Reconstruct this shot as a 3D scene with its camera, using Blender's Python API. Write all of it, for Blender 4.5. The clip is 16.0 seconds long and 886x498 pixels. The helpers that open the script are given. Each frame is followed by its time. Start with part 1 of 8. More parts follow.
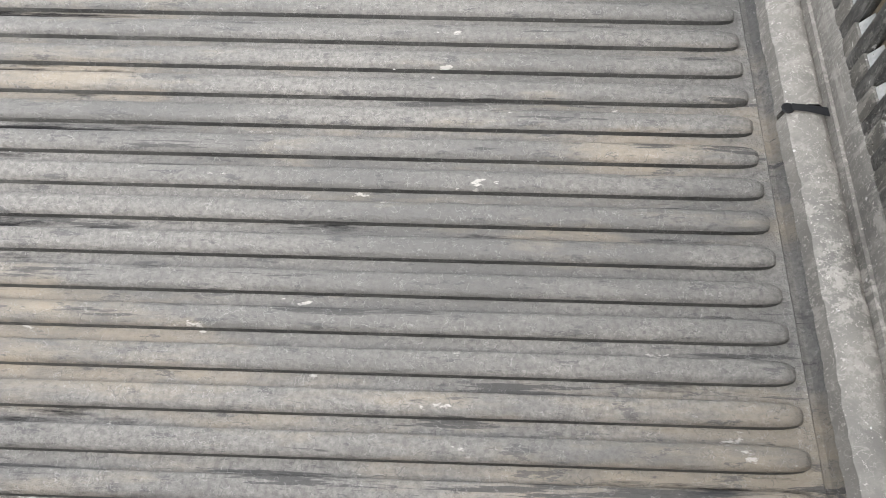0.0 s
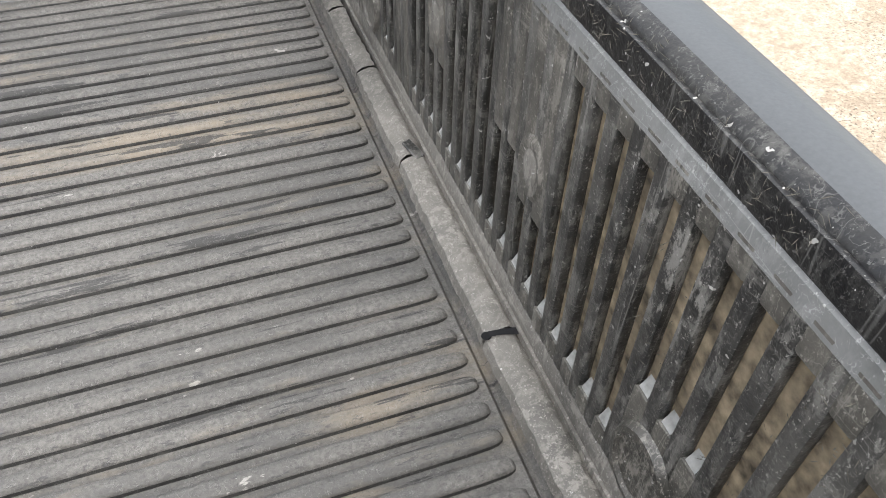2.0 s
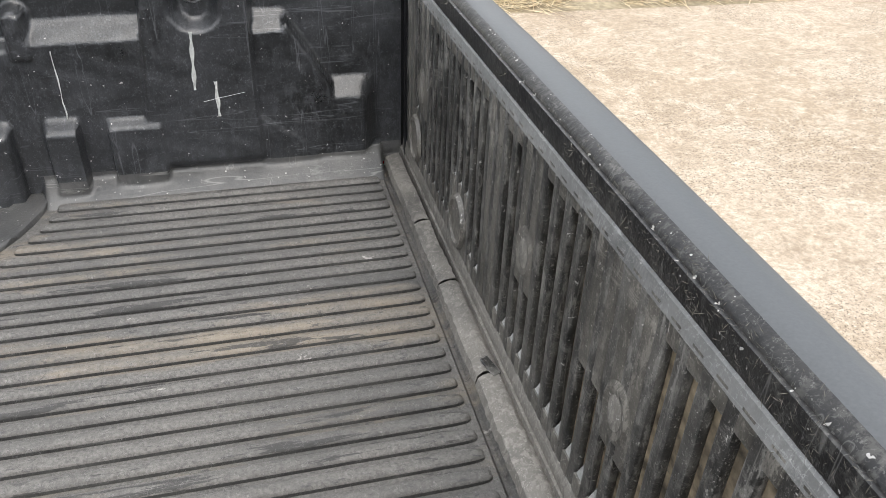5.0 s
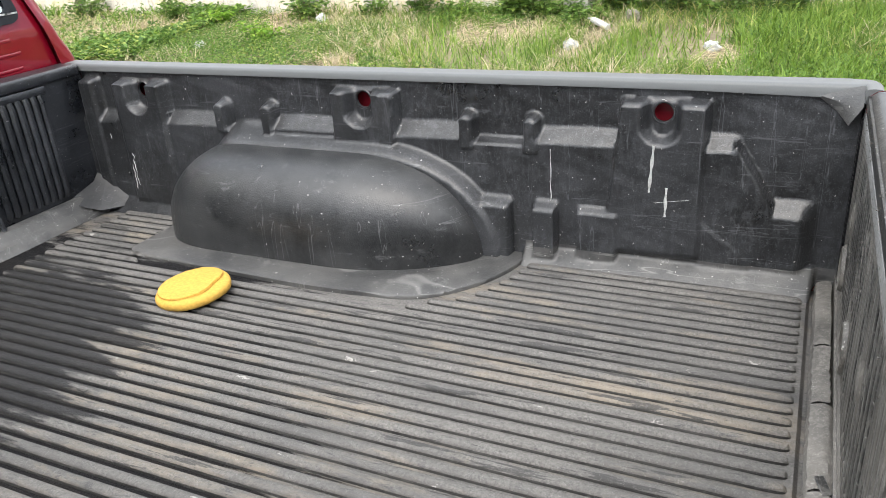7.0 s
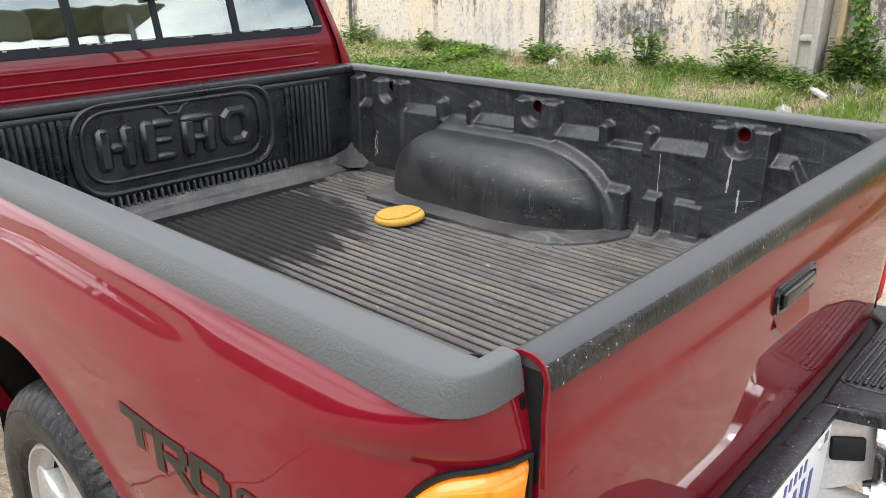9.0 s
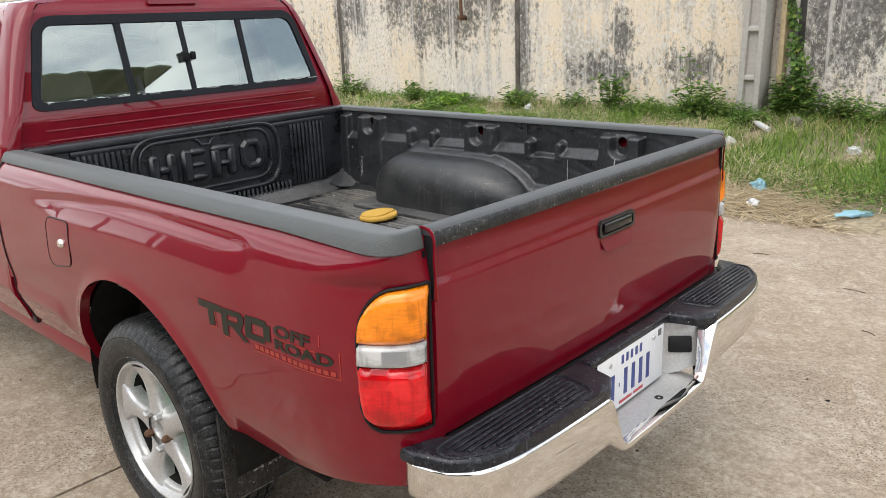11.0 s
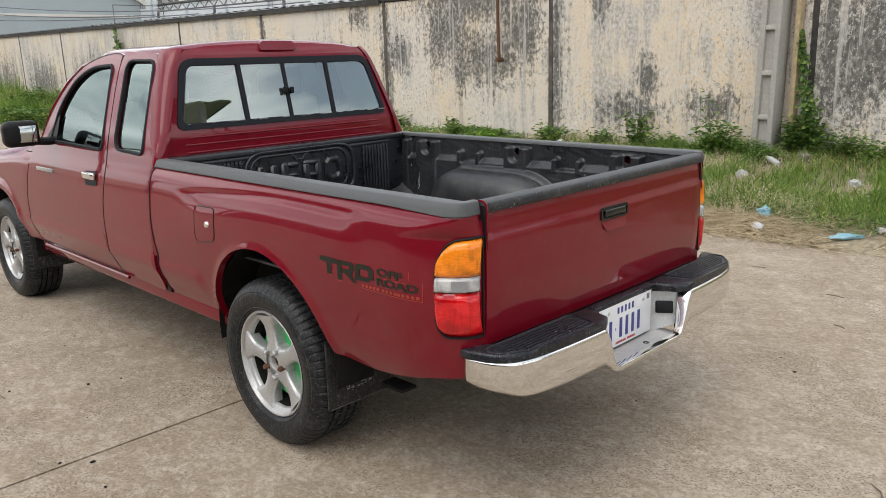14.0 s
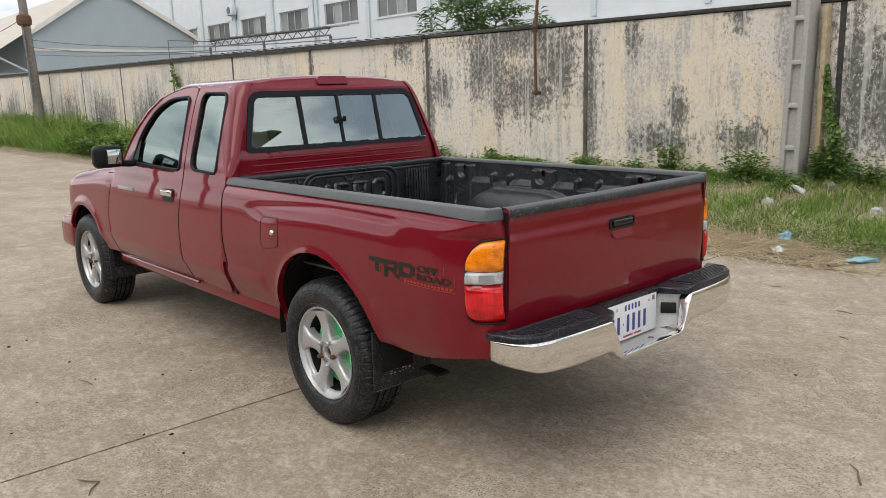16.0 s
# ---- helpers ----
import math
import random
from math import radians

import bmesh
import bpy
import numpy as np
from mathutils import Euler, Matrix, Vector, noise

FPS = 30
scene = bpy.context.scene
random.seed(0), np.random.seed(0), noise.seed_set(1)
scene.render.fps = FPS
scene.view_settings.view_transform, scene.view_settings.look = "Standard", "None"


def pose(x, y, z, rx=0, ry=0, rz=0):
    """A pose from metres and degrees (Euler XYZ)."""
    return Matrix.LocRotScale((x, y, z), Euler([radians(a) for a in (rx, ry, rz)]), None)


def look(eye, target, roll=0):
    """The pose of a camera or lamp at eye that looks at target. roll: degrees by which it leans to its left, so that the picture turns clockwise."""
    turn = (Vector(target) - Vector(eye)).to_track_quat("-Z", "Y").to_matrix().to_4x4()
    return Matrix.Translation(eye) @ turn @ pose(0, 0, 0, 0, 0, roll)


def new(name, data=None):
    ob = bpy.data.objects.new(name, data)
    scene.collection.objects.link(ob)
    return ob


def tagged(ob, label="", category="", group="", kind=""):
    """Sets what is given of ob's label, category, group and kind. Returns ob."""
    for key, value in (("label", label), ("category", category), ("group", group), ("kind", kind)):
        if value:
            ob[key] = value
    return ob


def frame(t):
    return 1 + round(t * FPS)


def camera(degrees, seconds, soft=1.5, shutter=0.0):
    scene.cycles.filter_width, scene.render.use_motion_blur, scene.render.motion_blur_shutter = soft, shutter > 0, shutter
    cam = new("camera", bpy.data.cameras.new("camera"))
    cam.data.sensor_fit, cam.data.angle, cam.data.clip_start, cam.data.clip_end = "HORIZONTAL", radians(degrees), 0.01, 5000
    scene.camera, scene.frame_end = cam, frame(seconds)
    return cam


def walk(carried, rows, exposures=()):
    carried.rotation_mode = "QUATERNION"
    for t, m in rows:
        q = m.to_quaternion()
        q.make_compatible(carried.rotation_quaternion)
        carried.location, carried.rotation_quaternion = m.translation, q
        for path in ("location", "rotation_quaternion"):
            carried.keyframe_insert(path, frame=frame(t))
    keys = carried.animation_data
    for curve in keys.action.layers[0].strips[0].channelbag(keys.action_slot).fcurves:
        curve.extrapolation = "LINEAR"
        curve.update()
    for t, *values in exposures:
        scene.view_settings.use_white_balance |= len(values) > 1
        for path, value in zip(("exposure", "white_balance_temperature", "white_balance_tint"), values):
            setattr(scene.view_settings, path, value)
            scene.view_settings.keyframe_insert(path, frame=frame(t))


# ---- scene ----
cam = camera(59.73, 16.0, soft=0.8)
ROWS = [
    (0, 0.715, -0.515, 1.172, 26.05, 0.49, 1.96),
    (0.5, 0.730, -0.551, 1.214, 29.19, 0.83, -6.03),
    (1, 0.733, -0.552, 1.236, 33.97, 1.04, -10.17),
    (1.5, 0.755, -0.544, 1.241, 37.90, -0.06, -14.90),
    (2, 0.765, -0.542, 1.261, 43.51, -1.38, -19.59),
    (2.5, 0.757, -0.540, 1.274, 48.11, -2.09, -19.28),
    (3, 0.746, -0.537, 1.286, 51.78, -3.78, -18.40),
    (3.2, 0.744, -0.538, 1.292, 52.65, -4.08, -18.20),
    (5.3, 0.736, -0.523, 1.328, 57.02, -0.79, -11.90),
    (5.5, 0.756, -0.534, 1.336, 57.88, 0.62, -8.03),
    (6, 0.801, -0.571, 1.356, 61.94, 1.50, 4.52),
    (6.5, 0.863, -0.619, 1.364, 64.53, 1.91, 17.51),
    (7, 0.907, -0.716, 1.376, 65.37, 4.00, 24.70),
    (7.5, 0.986, -0.867, 1.383, 66.82, 4.35, 30.51),
    (8, 1.084, -0.978, 1.381, 66.97, 2.45, 34.85),
    (8.5, 1.282, -1.075, 1.394, 68.75, 0.43, 37.83),
    (9, 1.413, -1.208, 1.401, 69.59, 0.55, 42.71),
    (9.2, 1.457, -1.276, 1.399, 70.11, 0.80, 43.82),
    (11.3, 2.066, -1.770, 1.434, 73.55, 2.64, 41.64),
    (11.5, 2.090, -1.834, 1.437, 73.57, 2.87, 41.45),
    (12, 2.159, -1.975, 1.433, 74.03, 2.01, 41.74),
    (12.5, 2.271, -2.045, 1.443, 74.52, 1.55, 42.34),
    (13, 2.436, -2.094, 1.439, 74.70, 1.54, 43.07),
    (13.5, 2.521, -2.153, 1.447, 75.22, 1.88, 44.19),
    (14, 2.517, -2.322, 1.451, 76.17, 1.66, 44.67),
    (14.5, 2.554, -2.477, 1.450, 76.81, 2.15, 44.93),
    (15, 2.646, -2.551, 1.442, 77.54, 2.27, 44.99),
    (15.5, 2.801, -2.602, 1.444, 78.12, 0.71, 46.12),
    (16, 2.876, -2.632, 1.448, 78.60, 1.62, 47.70),
]
SKY_STRENGTH, SUN_STRENGTH = 0.12, 1.1
EXPOSURES = [(0.0, 1.75), (0.5, 2.2), (1.0, 2.3), (1.5, 1.85), (2.0, 1.35), (3.2, 0.95), (5.3, 1.10), (6.5, 1.35), (8.0, 1.06), (9.2, 0.73), (11.3, 0.4), (13.5, 0.16), (16.0, 0.0)]
walk(cam, [(t, pose(x, y, z, rx, ry, rz)) for t, x, y, z, rx, ry, rz in ROWS], EXPOSURES)

# ---- world and light ----
SUN_ELEVATION, SUN_AZIMUTH = 58.0, 150.0
world = bpy.data.worlds.new("overcast_sky")
scene.world = world
world.use_nodes = True
wn, wl = world.node_tree.nodes, world.node_tree.links
wn.clear()
sky = wn.new("ShaderNodeTexSky")
sky.sky_type = "NISHITA"
sky.sun_disc = False
sky.sun_elevation, sky.sun_rotation = radians(SUN_ELEVATION), radians(SUN_AZIMUTH)
sky.dust_density, sky.air_density = 3.0, 1.0
sky_gain = wn.new("ShaderNodeMix")
sky_gain.data_type, sky_gain.blend_type = "RGBA", "MIX"
coord, mapping = wn.new("ShaderNodeTexCoord"), wn.new("ShaderNodeMapping")
mapping.inputs["Scale"].default_value = (1.0, 1.0, 3.5)
cloud = wn.new("ShaderNodeTexNoise")
cloud.inputs["Scale"].default_value, cloud.inputs["Detail"].default_value = 2.2, 8.0
cloud.inputs["Roughness"].default_value = 0.55
ramp = wn.new("ShaderNodeValToRGB")
ramp.color_ramp.elements[0].position, ramp.color_ramp.elements[0].color = 0.36, (0.12, 0.12, 0.12, 1)
ramp.color_ramp.elements[1].position, ramp.color_ramp.elements[1].color = 0.60, (1, 1, 1, 1)
wl.new(coord.outputs["Generated"], mapping.inputs["Vector"])
wl.new(mapping.outputs[0], cloud.inputs["Vector"])
wl.new(cloud.outputs["Fac"], ramp.inputs["Fac"])
wl.new(ramp.outputs["Color"], sky_gain.inputs["Factor"])
wl.new(sky.outputs[0], sky_gain.inputs["A"])
sky_gain.inputs["B"].default_value = (13.6, 13.8, 14.0, 1)
background = wn.new("ShaderNodeBackground")
background.inputs["Strength"].default_value = SKY_STRENGTH
output = wn.new("ShaderNodeOutputWorld")
wl.new(sky_gain.outputs["Result"], background.inputs["Color"])
wl.new(background.outputs[0], output.inputs[0])

sun = new("sun", bpy.data.lights.new("sun", "SUN"))
sun.data.energy, sun.data.angle, sun.data.color = SUN_STRENGTH, radians(50), (1.0, 0.965, 0.91)
sun.matrix_world = look((0, 0, 20), (-0.08, 0.76, 20 - 1.08))


# ---- materials ----
def shader(name):
    m = bpy.data.materials.new(name)
    m.use_nodes = True
    nodes = m.node_tree.nodes
    nodes.clear()
    out = nodes.new("ShaderNodeOutputMaterial")
    bsdf = nodes.new("ShaderNodeBsdfPrincipled")
    m.node_tree.links.new(bsdf.outputs[0], out.inputs[0])
    return m, nodes, m.node_tree.links, bsdf


def put(bsdf, **values):
    for key, value in values.items():
        bsdf.inputs[key.replace("_", " ")].default_value = value


def texture(nodes, links, scale, detail=5.0, rough=0.55, stretch=(1, 1, 1), space="Object", kind="ShaderNodeTexNoise", shift=(0, 0, 0)):
    c, m, n = nodes.new("ShaderNodeTexCoord"), nodes.new("ShaderNodeMapping"), nodes.new(kind)
    m.inputs["Scale"].default_value = stretch
    m.inputs["Location"].default_value = shift
    links.new(c.outputs[space], m.inputs["Vector"])
    links.new(m.outputs[0], n.inputs["Vector"])
    n.inputs["Scale"].default_value = scale
    if kind == "ShaderNodeTexNoise":
        n.inputs["Detail"].default_value, n.inputs["Roughness"].default_value = detail, rough
    return n


def steps(nodes, links, source, stops):
    r = nodes.new("ShaderNodeValToRGB")
    links.new(source, r.inputs["Fac"])
    while len(r.color_ramp.elements) < len(stops):
        r.color_ramp.elements.new(0.5)
    for e, (p, c) in zip(r.color_ramp.elements, stops):
        e.position, e.color = p, (c, c, c, 1) if isinstance(c, float) else (*c, 1)
    return r.outputs["Color"]


def mixed(nodes, links, factor, a, b, mode="MIX"):
    n = nodes.new("ShaderNodeMix")
    n.data_type, n.blend_type = "RGBA", mode
    for socket, value in (("Factor", factor), ("A", a), ("B", b)):
        if isinstance(value, (int, float)):
            n.inputs[socket].default_value = value
        elif isinstance(value, tuple):
            n.inputs[socket].default_value = (*value, 1)
        else:
            links.new(value, n.inputs[socket])
    return n.outputs["Result"]


def relief(nodes, links, bsdf, height, strength, distance=0.002):
    b = nodes.new("ShaderNodeBump")
    b.inputs["Strength"].default_value, b.inputs["Distance"].default_value = strength, distance
    links.new(height, b.inputs["Height"])
    links.new(b.outputs[0], bsdf.inputs["Normal"])


def simple(name, color, rough=0.5, metal=0.0, grain=40.0, change=0.25, bump=0.1, distance=0.001, coat=0.0, spread=6.0):
    """A plain surface with variation at two scales."""
    m, n, l, b = shader(name)
    fine, coarse = texture(n, l, grain), texture(n, l, spread, 3.0)
    dark = tuple(c * (1 - change) for c in color)
    light = tuple(min(1, c * (1 + change)) for c in color)
    c1 = mixed(n, l, steps(n, l, fine.outputs["Fac"], [(0.3, 0.0), (0.7, 1.0)]), dark, light)
    c2 = mixed(n, l, steps(n, l, coarse.outputs["Fac"], [(0.35, 0.0), (0.7, 0.5)]), c1, dark)
    l.new(c2, b.inputs["Base Color"])
    put(b, Roughness=rough, Metallic=metal)
    if max(color) < 0.03 and rough > 0.3:  # dusty matt rubber and plastic
        b.inputs["Specular IOR Level"].default_value = 0.2
    b.inputs["Coat Weight"].default_value = coat
    b.inputs["Coat Roughness"].default_value = 0.04
    if bump:
        relief(n, l, b, fine.outputs["Fac"], bump, distance)
    return m


def make_paint():
    m, n, l, b = shader("red_paint")
    haze, dust, speck = texture(n, l, 1.6, 3.0), texture(n, l, 22.0, 6.0), texture(n, l, 130.0, 2.0)
    c = mixed(n, l, haze.outputs["Fac"], (0.152, 0.0010, 0.0090), (0.178, 0.0014, 0.0110))
    c = mixed(n, l, steps(n, l, dust.outputs["Fac"], [(0.5, 0.0), (0.8, 0.05)]), c, (0.30, 0.12, 0.09))
    c = mixed(n, l, steps(n, l, speck.outputs["Fac"], [(0.76, 0.0), (0.79, 0.35)]), c, (0.30, 0.20, 0.16))
    l.new(c, b.inputs["Base Color"])
    put(b, Roughness=0.45, Metallic=0.0)
    b.inputs["Specular IOR Level"].default_value = 0.1
    l.new(steps(n, l, dust.outputs["Fac"], [(0.35, 0.008), (0.75, 0.030)]), b.inputs["Coat Roughness"])
    b.inputs["Coat Weight"].default_value = 1.0
    b.inputs["Coat IOR"].default_value = 1.46
    wave = texture(n, l, 4.5, 2.0)
    relief(n, l, b, wave.outputs["Fac"], 0.025, 0.005)
    return m


def fibres(n, l, c, color, amount, scale=38.0):
    """Short curled scratches: thin level lines of a noise, broken up by another."""
    for k in range(2):
        curl = texture(n, l, scale * (1 + 0.7 * k), 2.0, 0.5, shift=(3 + k, 7 * k, 1))
        gaps = texture(n, l, 90.0, 3.0, 0.6, shift=(k, 2, 5))
        line = steps(n, l, curl.outputs["Fac"], [(0.488, 0.0), (0.497, amount), (0.503, amount), (0.512, 0.0)])
        c = mixed(n, l, mixed(n, l, 1.0, line, steps(n, l, gaps.outputs["Fac"], [(0.50, 0.0), (0.56, 1.0)]), "MULTIPLY"), c, color)
    return c


def make_liner(name, base, dust_color, dust_low, dust_high, pebble=420.0, shift=0.0, scratch=0.5, gloss=0.35, flecks=0.71, grit=0.0, shine=0.62):
    """Moulded plastic with a pebbled skin, dust, scuffs, fine scratches and pale flecks."""
    m, n, l, b = shader(name)
    fine = texture(n, l, pebble, 3.0, 0.6, shift=(shift, 0, 0))
    grain = texture(n, l, pebble * 0.35, 5.0, 0.7, shift=(0, shift, 0))
    dust = texture(n, l, 5.0, 10.0, 0.72, shift=(shift, 3, 0))
    scuff = texture(n, l, 16.0, 9.0, 0.75, (1.0, 1.0, 3.0))
    speck, thin = texture(n, l, 150.0, 2.0, 0.5), texture(n, l, 20.0, 2.0, 0.5, (0.12, 0.12, 2.6), shift=(shift, shift, 1))
    thin_down = texture(n, l, 18.0, 2.0, 0.5, (2.4, 2.4, 0.12), shift=(1, shift, 2))
    pale = tuple(min(1, v * 1.5 + 0.02) for v in dust_color)
    c = mixed(n, l, steps(n, l, dust.outputs["Fac"], [(dust_low, 0.0), (dust_high, 1.0)]), base, dust_color)
    c = mixed(n, l, steps(n, l, grain.outputs["Fac"], [(0.40, 0.0), (0.62, 0.45)]), c, tuple(0.5 * a + 0.5 * d for a, d in zip(base, dust_color)))
    c = mixed(n, l, steps(n, l, scuff.outputs["Fac"], [(0.585, 0.0), (0.65, 0.5)]), c, pale)
    if grit:
        # crumbled, whitish skin between smooth black
        rub, wide = texture(n, l, 110.0, 5.0, 0.75, (1.0, 1.0, 0.35)), texture(n, l, 11.0, 6.0, 0.7)
        worn = mixed(n, l, 1.0, steps(n, l, rub.outputs["Fac"], [(0.50, 0.0), (0.58, grit)]), steps(n, l, wide.outputs["Fac"], [(0.40, 0.15), (0.60, 1.0)]), "MULTIPLY")
        c = mixed(n, l, worn, c, pale)
        crumbs = texture(n, l, 380.0, 3.0, 0.65, (1.0, 1.0, 0.7), shift=(2, 5, 0))
        c = mixed(n, l, steps(n, l, crumbs.outputs["Fac"], [(0.630, 0.0), (0.655, 0.8 * min(1.0, grit))]), c, tuple(min(1, v * 2.0 + 0.06) for v in dust_color))
        c = fibres(n, l, c, tuple(min(1, v * 1.7 + 0.05) for v in dust_color), 0.55, 120.0)
    # hair-thin scratches where a band of noise crosses its middle
    for source in (thin, thin_down):
        c = mixed(n, l, steps(n, l, source.outputs["Fac"], [(0.640, 0.0), (0.646, scratch), (0.650, scratch), (0.656, 0.0)]), c, tuple(min(1, v * 1.8 + 0.05) for v in dust_color))
    c = mixed(n, l, steps(n, l, speck.outputs["Fac"], [(flecks, 0.0), (flecks + 0.02, 0.7)]), c, (0.45, 0.44, 0.42))
    l.new(c, b.inputs["Base Color"])
    l.new(steps(n, l, dust.outputs["Fac"], [(0.3, gloss), (0.7, gloss + 0.22)]), b.inputs["Roughness"])
    b.inputs["Specular IOR Level"].default_value = shine
    relief(n, l, b, fine.outputs["Fac"], 0.55, 0.0014)
    return m


def make_bed_floor(name, tone, brownish, puddle, soaked, edge):
    """The dusty ribbed floor: grey dust, brown grit, dark scuffs, nicks and a wet patch towards the cab."""
    m, n, l, b = shader(name)
    grain = texture(n, l, 210.0, 6.0, 0.75)
    nick = texture(n, l, 62.0, 6.0, 0.75, (0.5, 1.8, 1.0))
    dust = texture(n, l, 3.2, 10.0, 0.7, (0.7, 2.2, 1.0))
    brown = texture(n, l, 5.0, 7.0, 0.7, (0.5, 2.0, 1.0))
    scrape = texture(n, l, 9.0, 8.0, 0.66, (0.35, 5.0, 1.0))
    white = texture(n, l, 26.0, 5.0, 0.65, (0.8, 1.8, 1.0))
    t = lambda *v: tuple(x * tone for x in v)
    c = mixed(n, l, steps(n, l, grain.outputs["Fac"], [(0.38, 0.0), (0.62, 1.0)]), t(0.090, 0.086, 0.080), t(0.168, 0.160, 0.149))
    c = mixed(n, l, steps(n, l, dust.outputs["Fac"], [(0.44, 0.0), (0.60, 0.8)]), c, t(0.078, 0.076, 0.073))
    c = mixed(n, l, steps(n, l, brown.outputs["Fac"], [(0.58 - 0.14 * brownish, 0.0), (0.70 - 0.1 * brownish, 0.55)]), c, t(0.26, 0.215, 0.155))
    c = mixed(n, l, steps(n, l, nick.outputs["Fac"], [(0.585, 0.0), (0.625, 0.7)]), c, t(0.045, 0.045, 0.045))
    c = mixed(n, l, steps(n, l, scrape.outputs["Fac"], [(0.600, 0.0), (0.612, 0.85)]), c, (0.034, 0.033, 0.032))
    c = mixed(n, l, steps(n, l, white.outputs["Fac"], [(0.675, 0.0), (0.70, 0.7)]), c, (0.40, 0.385, 0.355))
    c = fibres(n, l, c, (0.33, 0.325, 0.31), 0.30, 105.0)
    c = fibres(n, l, c, (0.035, 0.035, 0.035), 0.45, 75.0)
    spot, where = n.new("ShaderNodeTexCoord"), n.new("ShaderNodeMapping")
    where.vector_type = "TEXTURE"
    where.inputs["Location"].default_value = puddle[0] + (0.68,)
    where.inputs["Scale"].default_value = puddle[1] + (1.0,)
    where.inputs["Rotation"].default_value = (0, 0, radians(-28))
    ball = n.new("ShaderNodeTexGradient")
    ball.gradient_type = "SPHERICAL"
    l.new(spot.outputs["Object"], where.inputs["Vector"])
    l.new(where.outputs[0], ball.inputs["Vector"])
    ragged = n.new("ShaderNodeMath")
    ragged.operation = "MULTIPLY_ADD"
    streak = texture(n, l, 6.0, 8.0, 0.7, (0.7, 6.0, 1.0))
    l.new(streak.outputs["Fac"], ragged.inputs[0])
    ragged.inputs[1].default_value = 1.3
    l.new(ball.outputs["Fac"], ragged.inputs[2])
    wet = steps(n, l, ragged.outputs[0], [(edge, 0.0), (edge + 0.10, 0.95)])
    c = mixed(n, l, wet, c, soaked)
    l.new(c, b.inputs["Base Color"])
    l.new(mixed(n, l, wet, (0.60, 0.60, 0.60), (0.42, 0.42, 0.42)), b.inputs["Roughness"])
    l.new(mixed(n, l, wet, (0.50, 0.50, 0.50), (0.12, 0.12, 0.12)), b.inputs["Specular IOR Level"])
    relief(n, l, b, mixed(n, l, 0.5, grain.outputs["Fac"], nick.outputs["Fac"]), 0.9, 0.004)
    return m


def make_concrete():
    """Trowelled yard concrete: sand-coloured, blotched, grainy, with pale worn skin, pits and dark grit."""
    m, n, l, b = shader("yard_concrete")
    blotch, stain = texture(n, l, 0.9, 12.0, 0.68), texture(n, l, 0.35, 6.0, 0.6)
    skin = texture(n, l, 4.6, 14.0, 0.78, (0.9, 1.1, 1.0))
    skin.inputs["Distortion"].default_value = 0.9
    crust = texture(n, l, 21.0, 9.0, 0.74, (0.85, 1.15, 1.0), shift=(2, 7, 0))
    crust.inputs["Distortion"].default_value = 0.6
    grain, fine = texture(n, l, 55.0, 6.0, 0.80), texture(n, l, 190.0, 4.0, 0.75)
    pits, where, grit = texture(n, l, 120.0, 3.0, 0.6), texture(n, l, 1.7, 5.0, 0.6, shift=(4, 2, 0)), texture(n, l, 34.0, 5.0, 0.65)
    bits = texture(n, l, 8.0, kind="ShaderNodeTexVoronoi")
    c = mixed(n, l, steps(n, l, blotch.outputs["Fac"], [(0.38, 0.0), (0.62, 1.0)]), (0.345, 0.276, 0.202), (0.460, 0.388, 0.306))
    c = mixed(n, l, steps(n, l, stain.outputs["Fac"], [(0.45, 0.0), (0.58, 0.45)]), c, (0.300, 0.232, 0.158))
    c = mixed(n, l, steps(n, l, skin.outputs["Fac"], [(0.520, 0.0), (0.560, 0.42), (0.64, 0.60)]), c, (0.570, 0.500, 0.415))
    c = mixed(n, l, steps(n, l, skin.outputs["Fac"], [(0.400, 0.45), (0.455, 0.0)]), c, (0.250, 0.200, 0.148))
    c = mixed(n, l, steps(n, l, grain.outputs["Fac"], [(0.43, 0.60), (0.51, 0.0)]), c, (0.240, 0.194, 0.144))
    c = mixed(n, l, steps(n, l, grain.outputs["Fac"], [(0.55, 0.0), (0.62, 0.55)]), c, (0.580, 0.510, 0.425))
    c = mixed(n, l, steps(n, l, fine.outputs["Fac"], [(0.46, 0.34), (0.54, 0.0)]), c, (0.220, 0.178, 0.130))
    c = mixed(n, l, steps(n, l, crust.outputs["Fac"], [(0.535, 0.0), (0.565, 0.24)]), c, (0.580, 0.500, 0.405))
    c = mixed(n, l, steps(n, l, crust.outputs["Fac"], [(0.410, 0.34), (0.435, 0.0)]), c, (0.230, 0.184, 0.134))
    pitted = mixed(n, l, 1.0, steps(n, l, pits.outputs["Fac"], [(0.575, 0.0), (0.600, 0.85)]), steps(n, l, where.outputs["Fac"], [(0.42, 0.12), (0.58, 1.0)]), "MULTIPLY")
    c = mixed(n, l, pitted, c, (0.085, 0.070, 0.055))
    c = mixed(n, l, steps(n, l, grit.outputs["Fac"], [(0.665, 0.0), (0.69, 0.6)]), c, (0.60, 0.54, 0.46))
    c = mixed(n, l, steps(n, l, bits.outputs["Distance"], [(0.024, 0.85), (0.036, 0.0)]), c, (0.10, 0.075, 0.055))
    l.new(c, b.inputs["Base Color"])
    put(b, Roughness=0.85)
    b.inputs["Specular IOR Level"].default_value = 0.25
    relief(n, l, b, mixed(n, l, 0.5, grain.outputs["Fac"], crust.outputs["Fac"]), 0.8, 0.008)
    return m


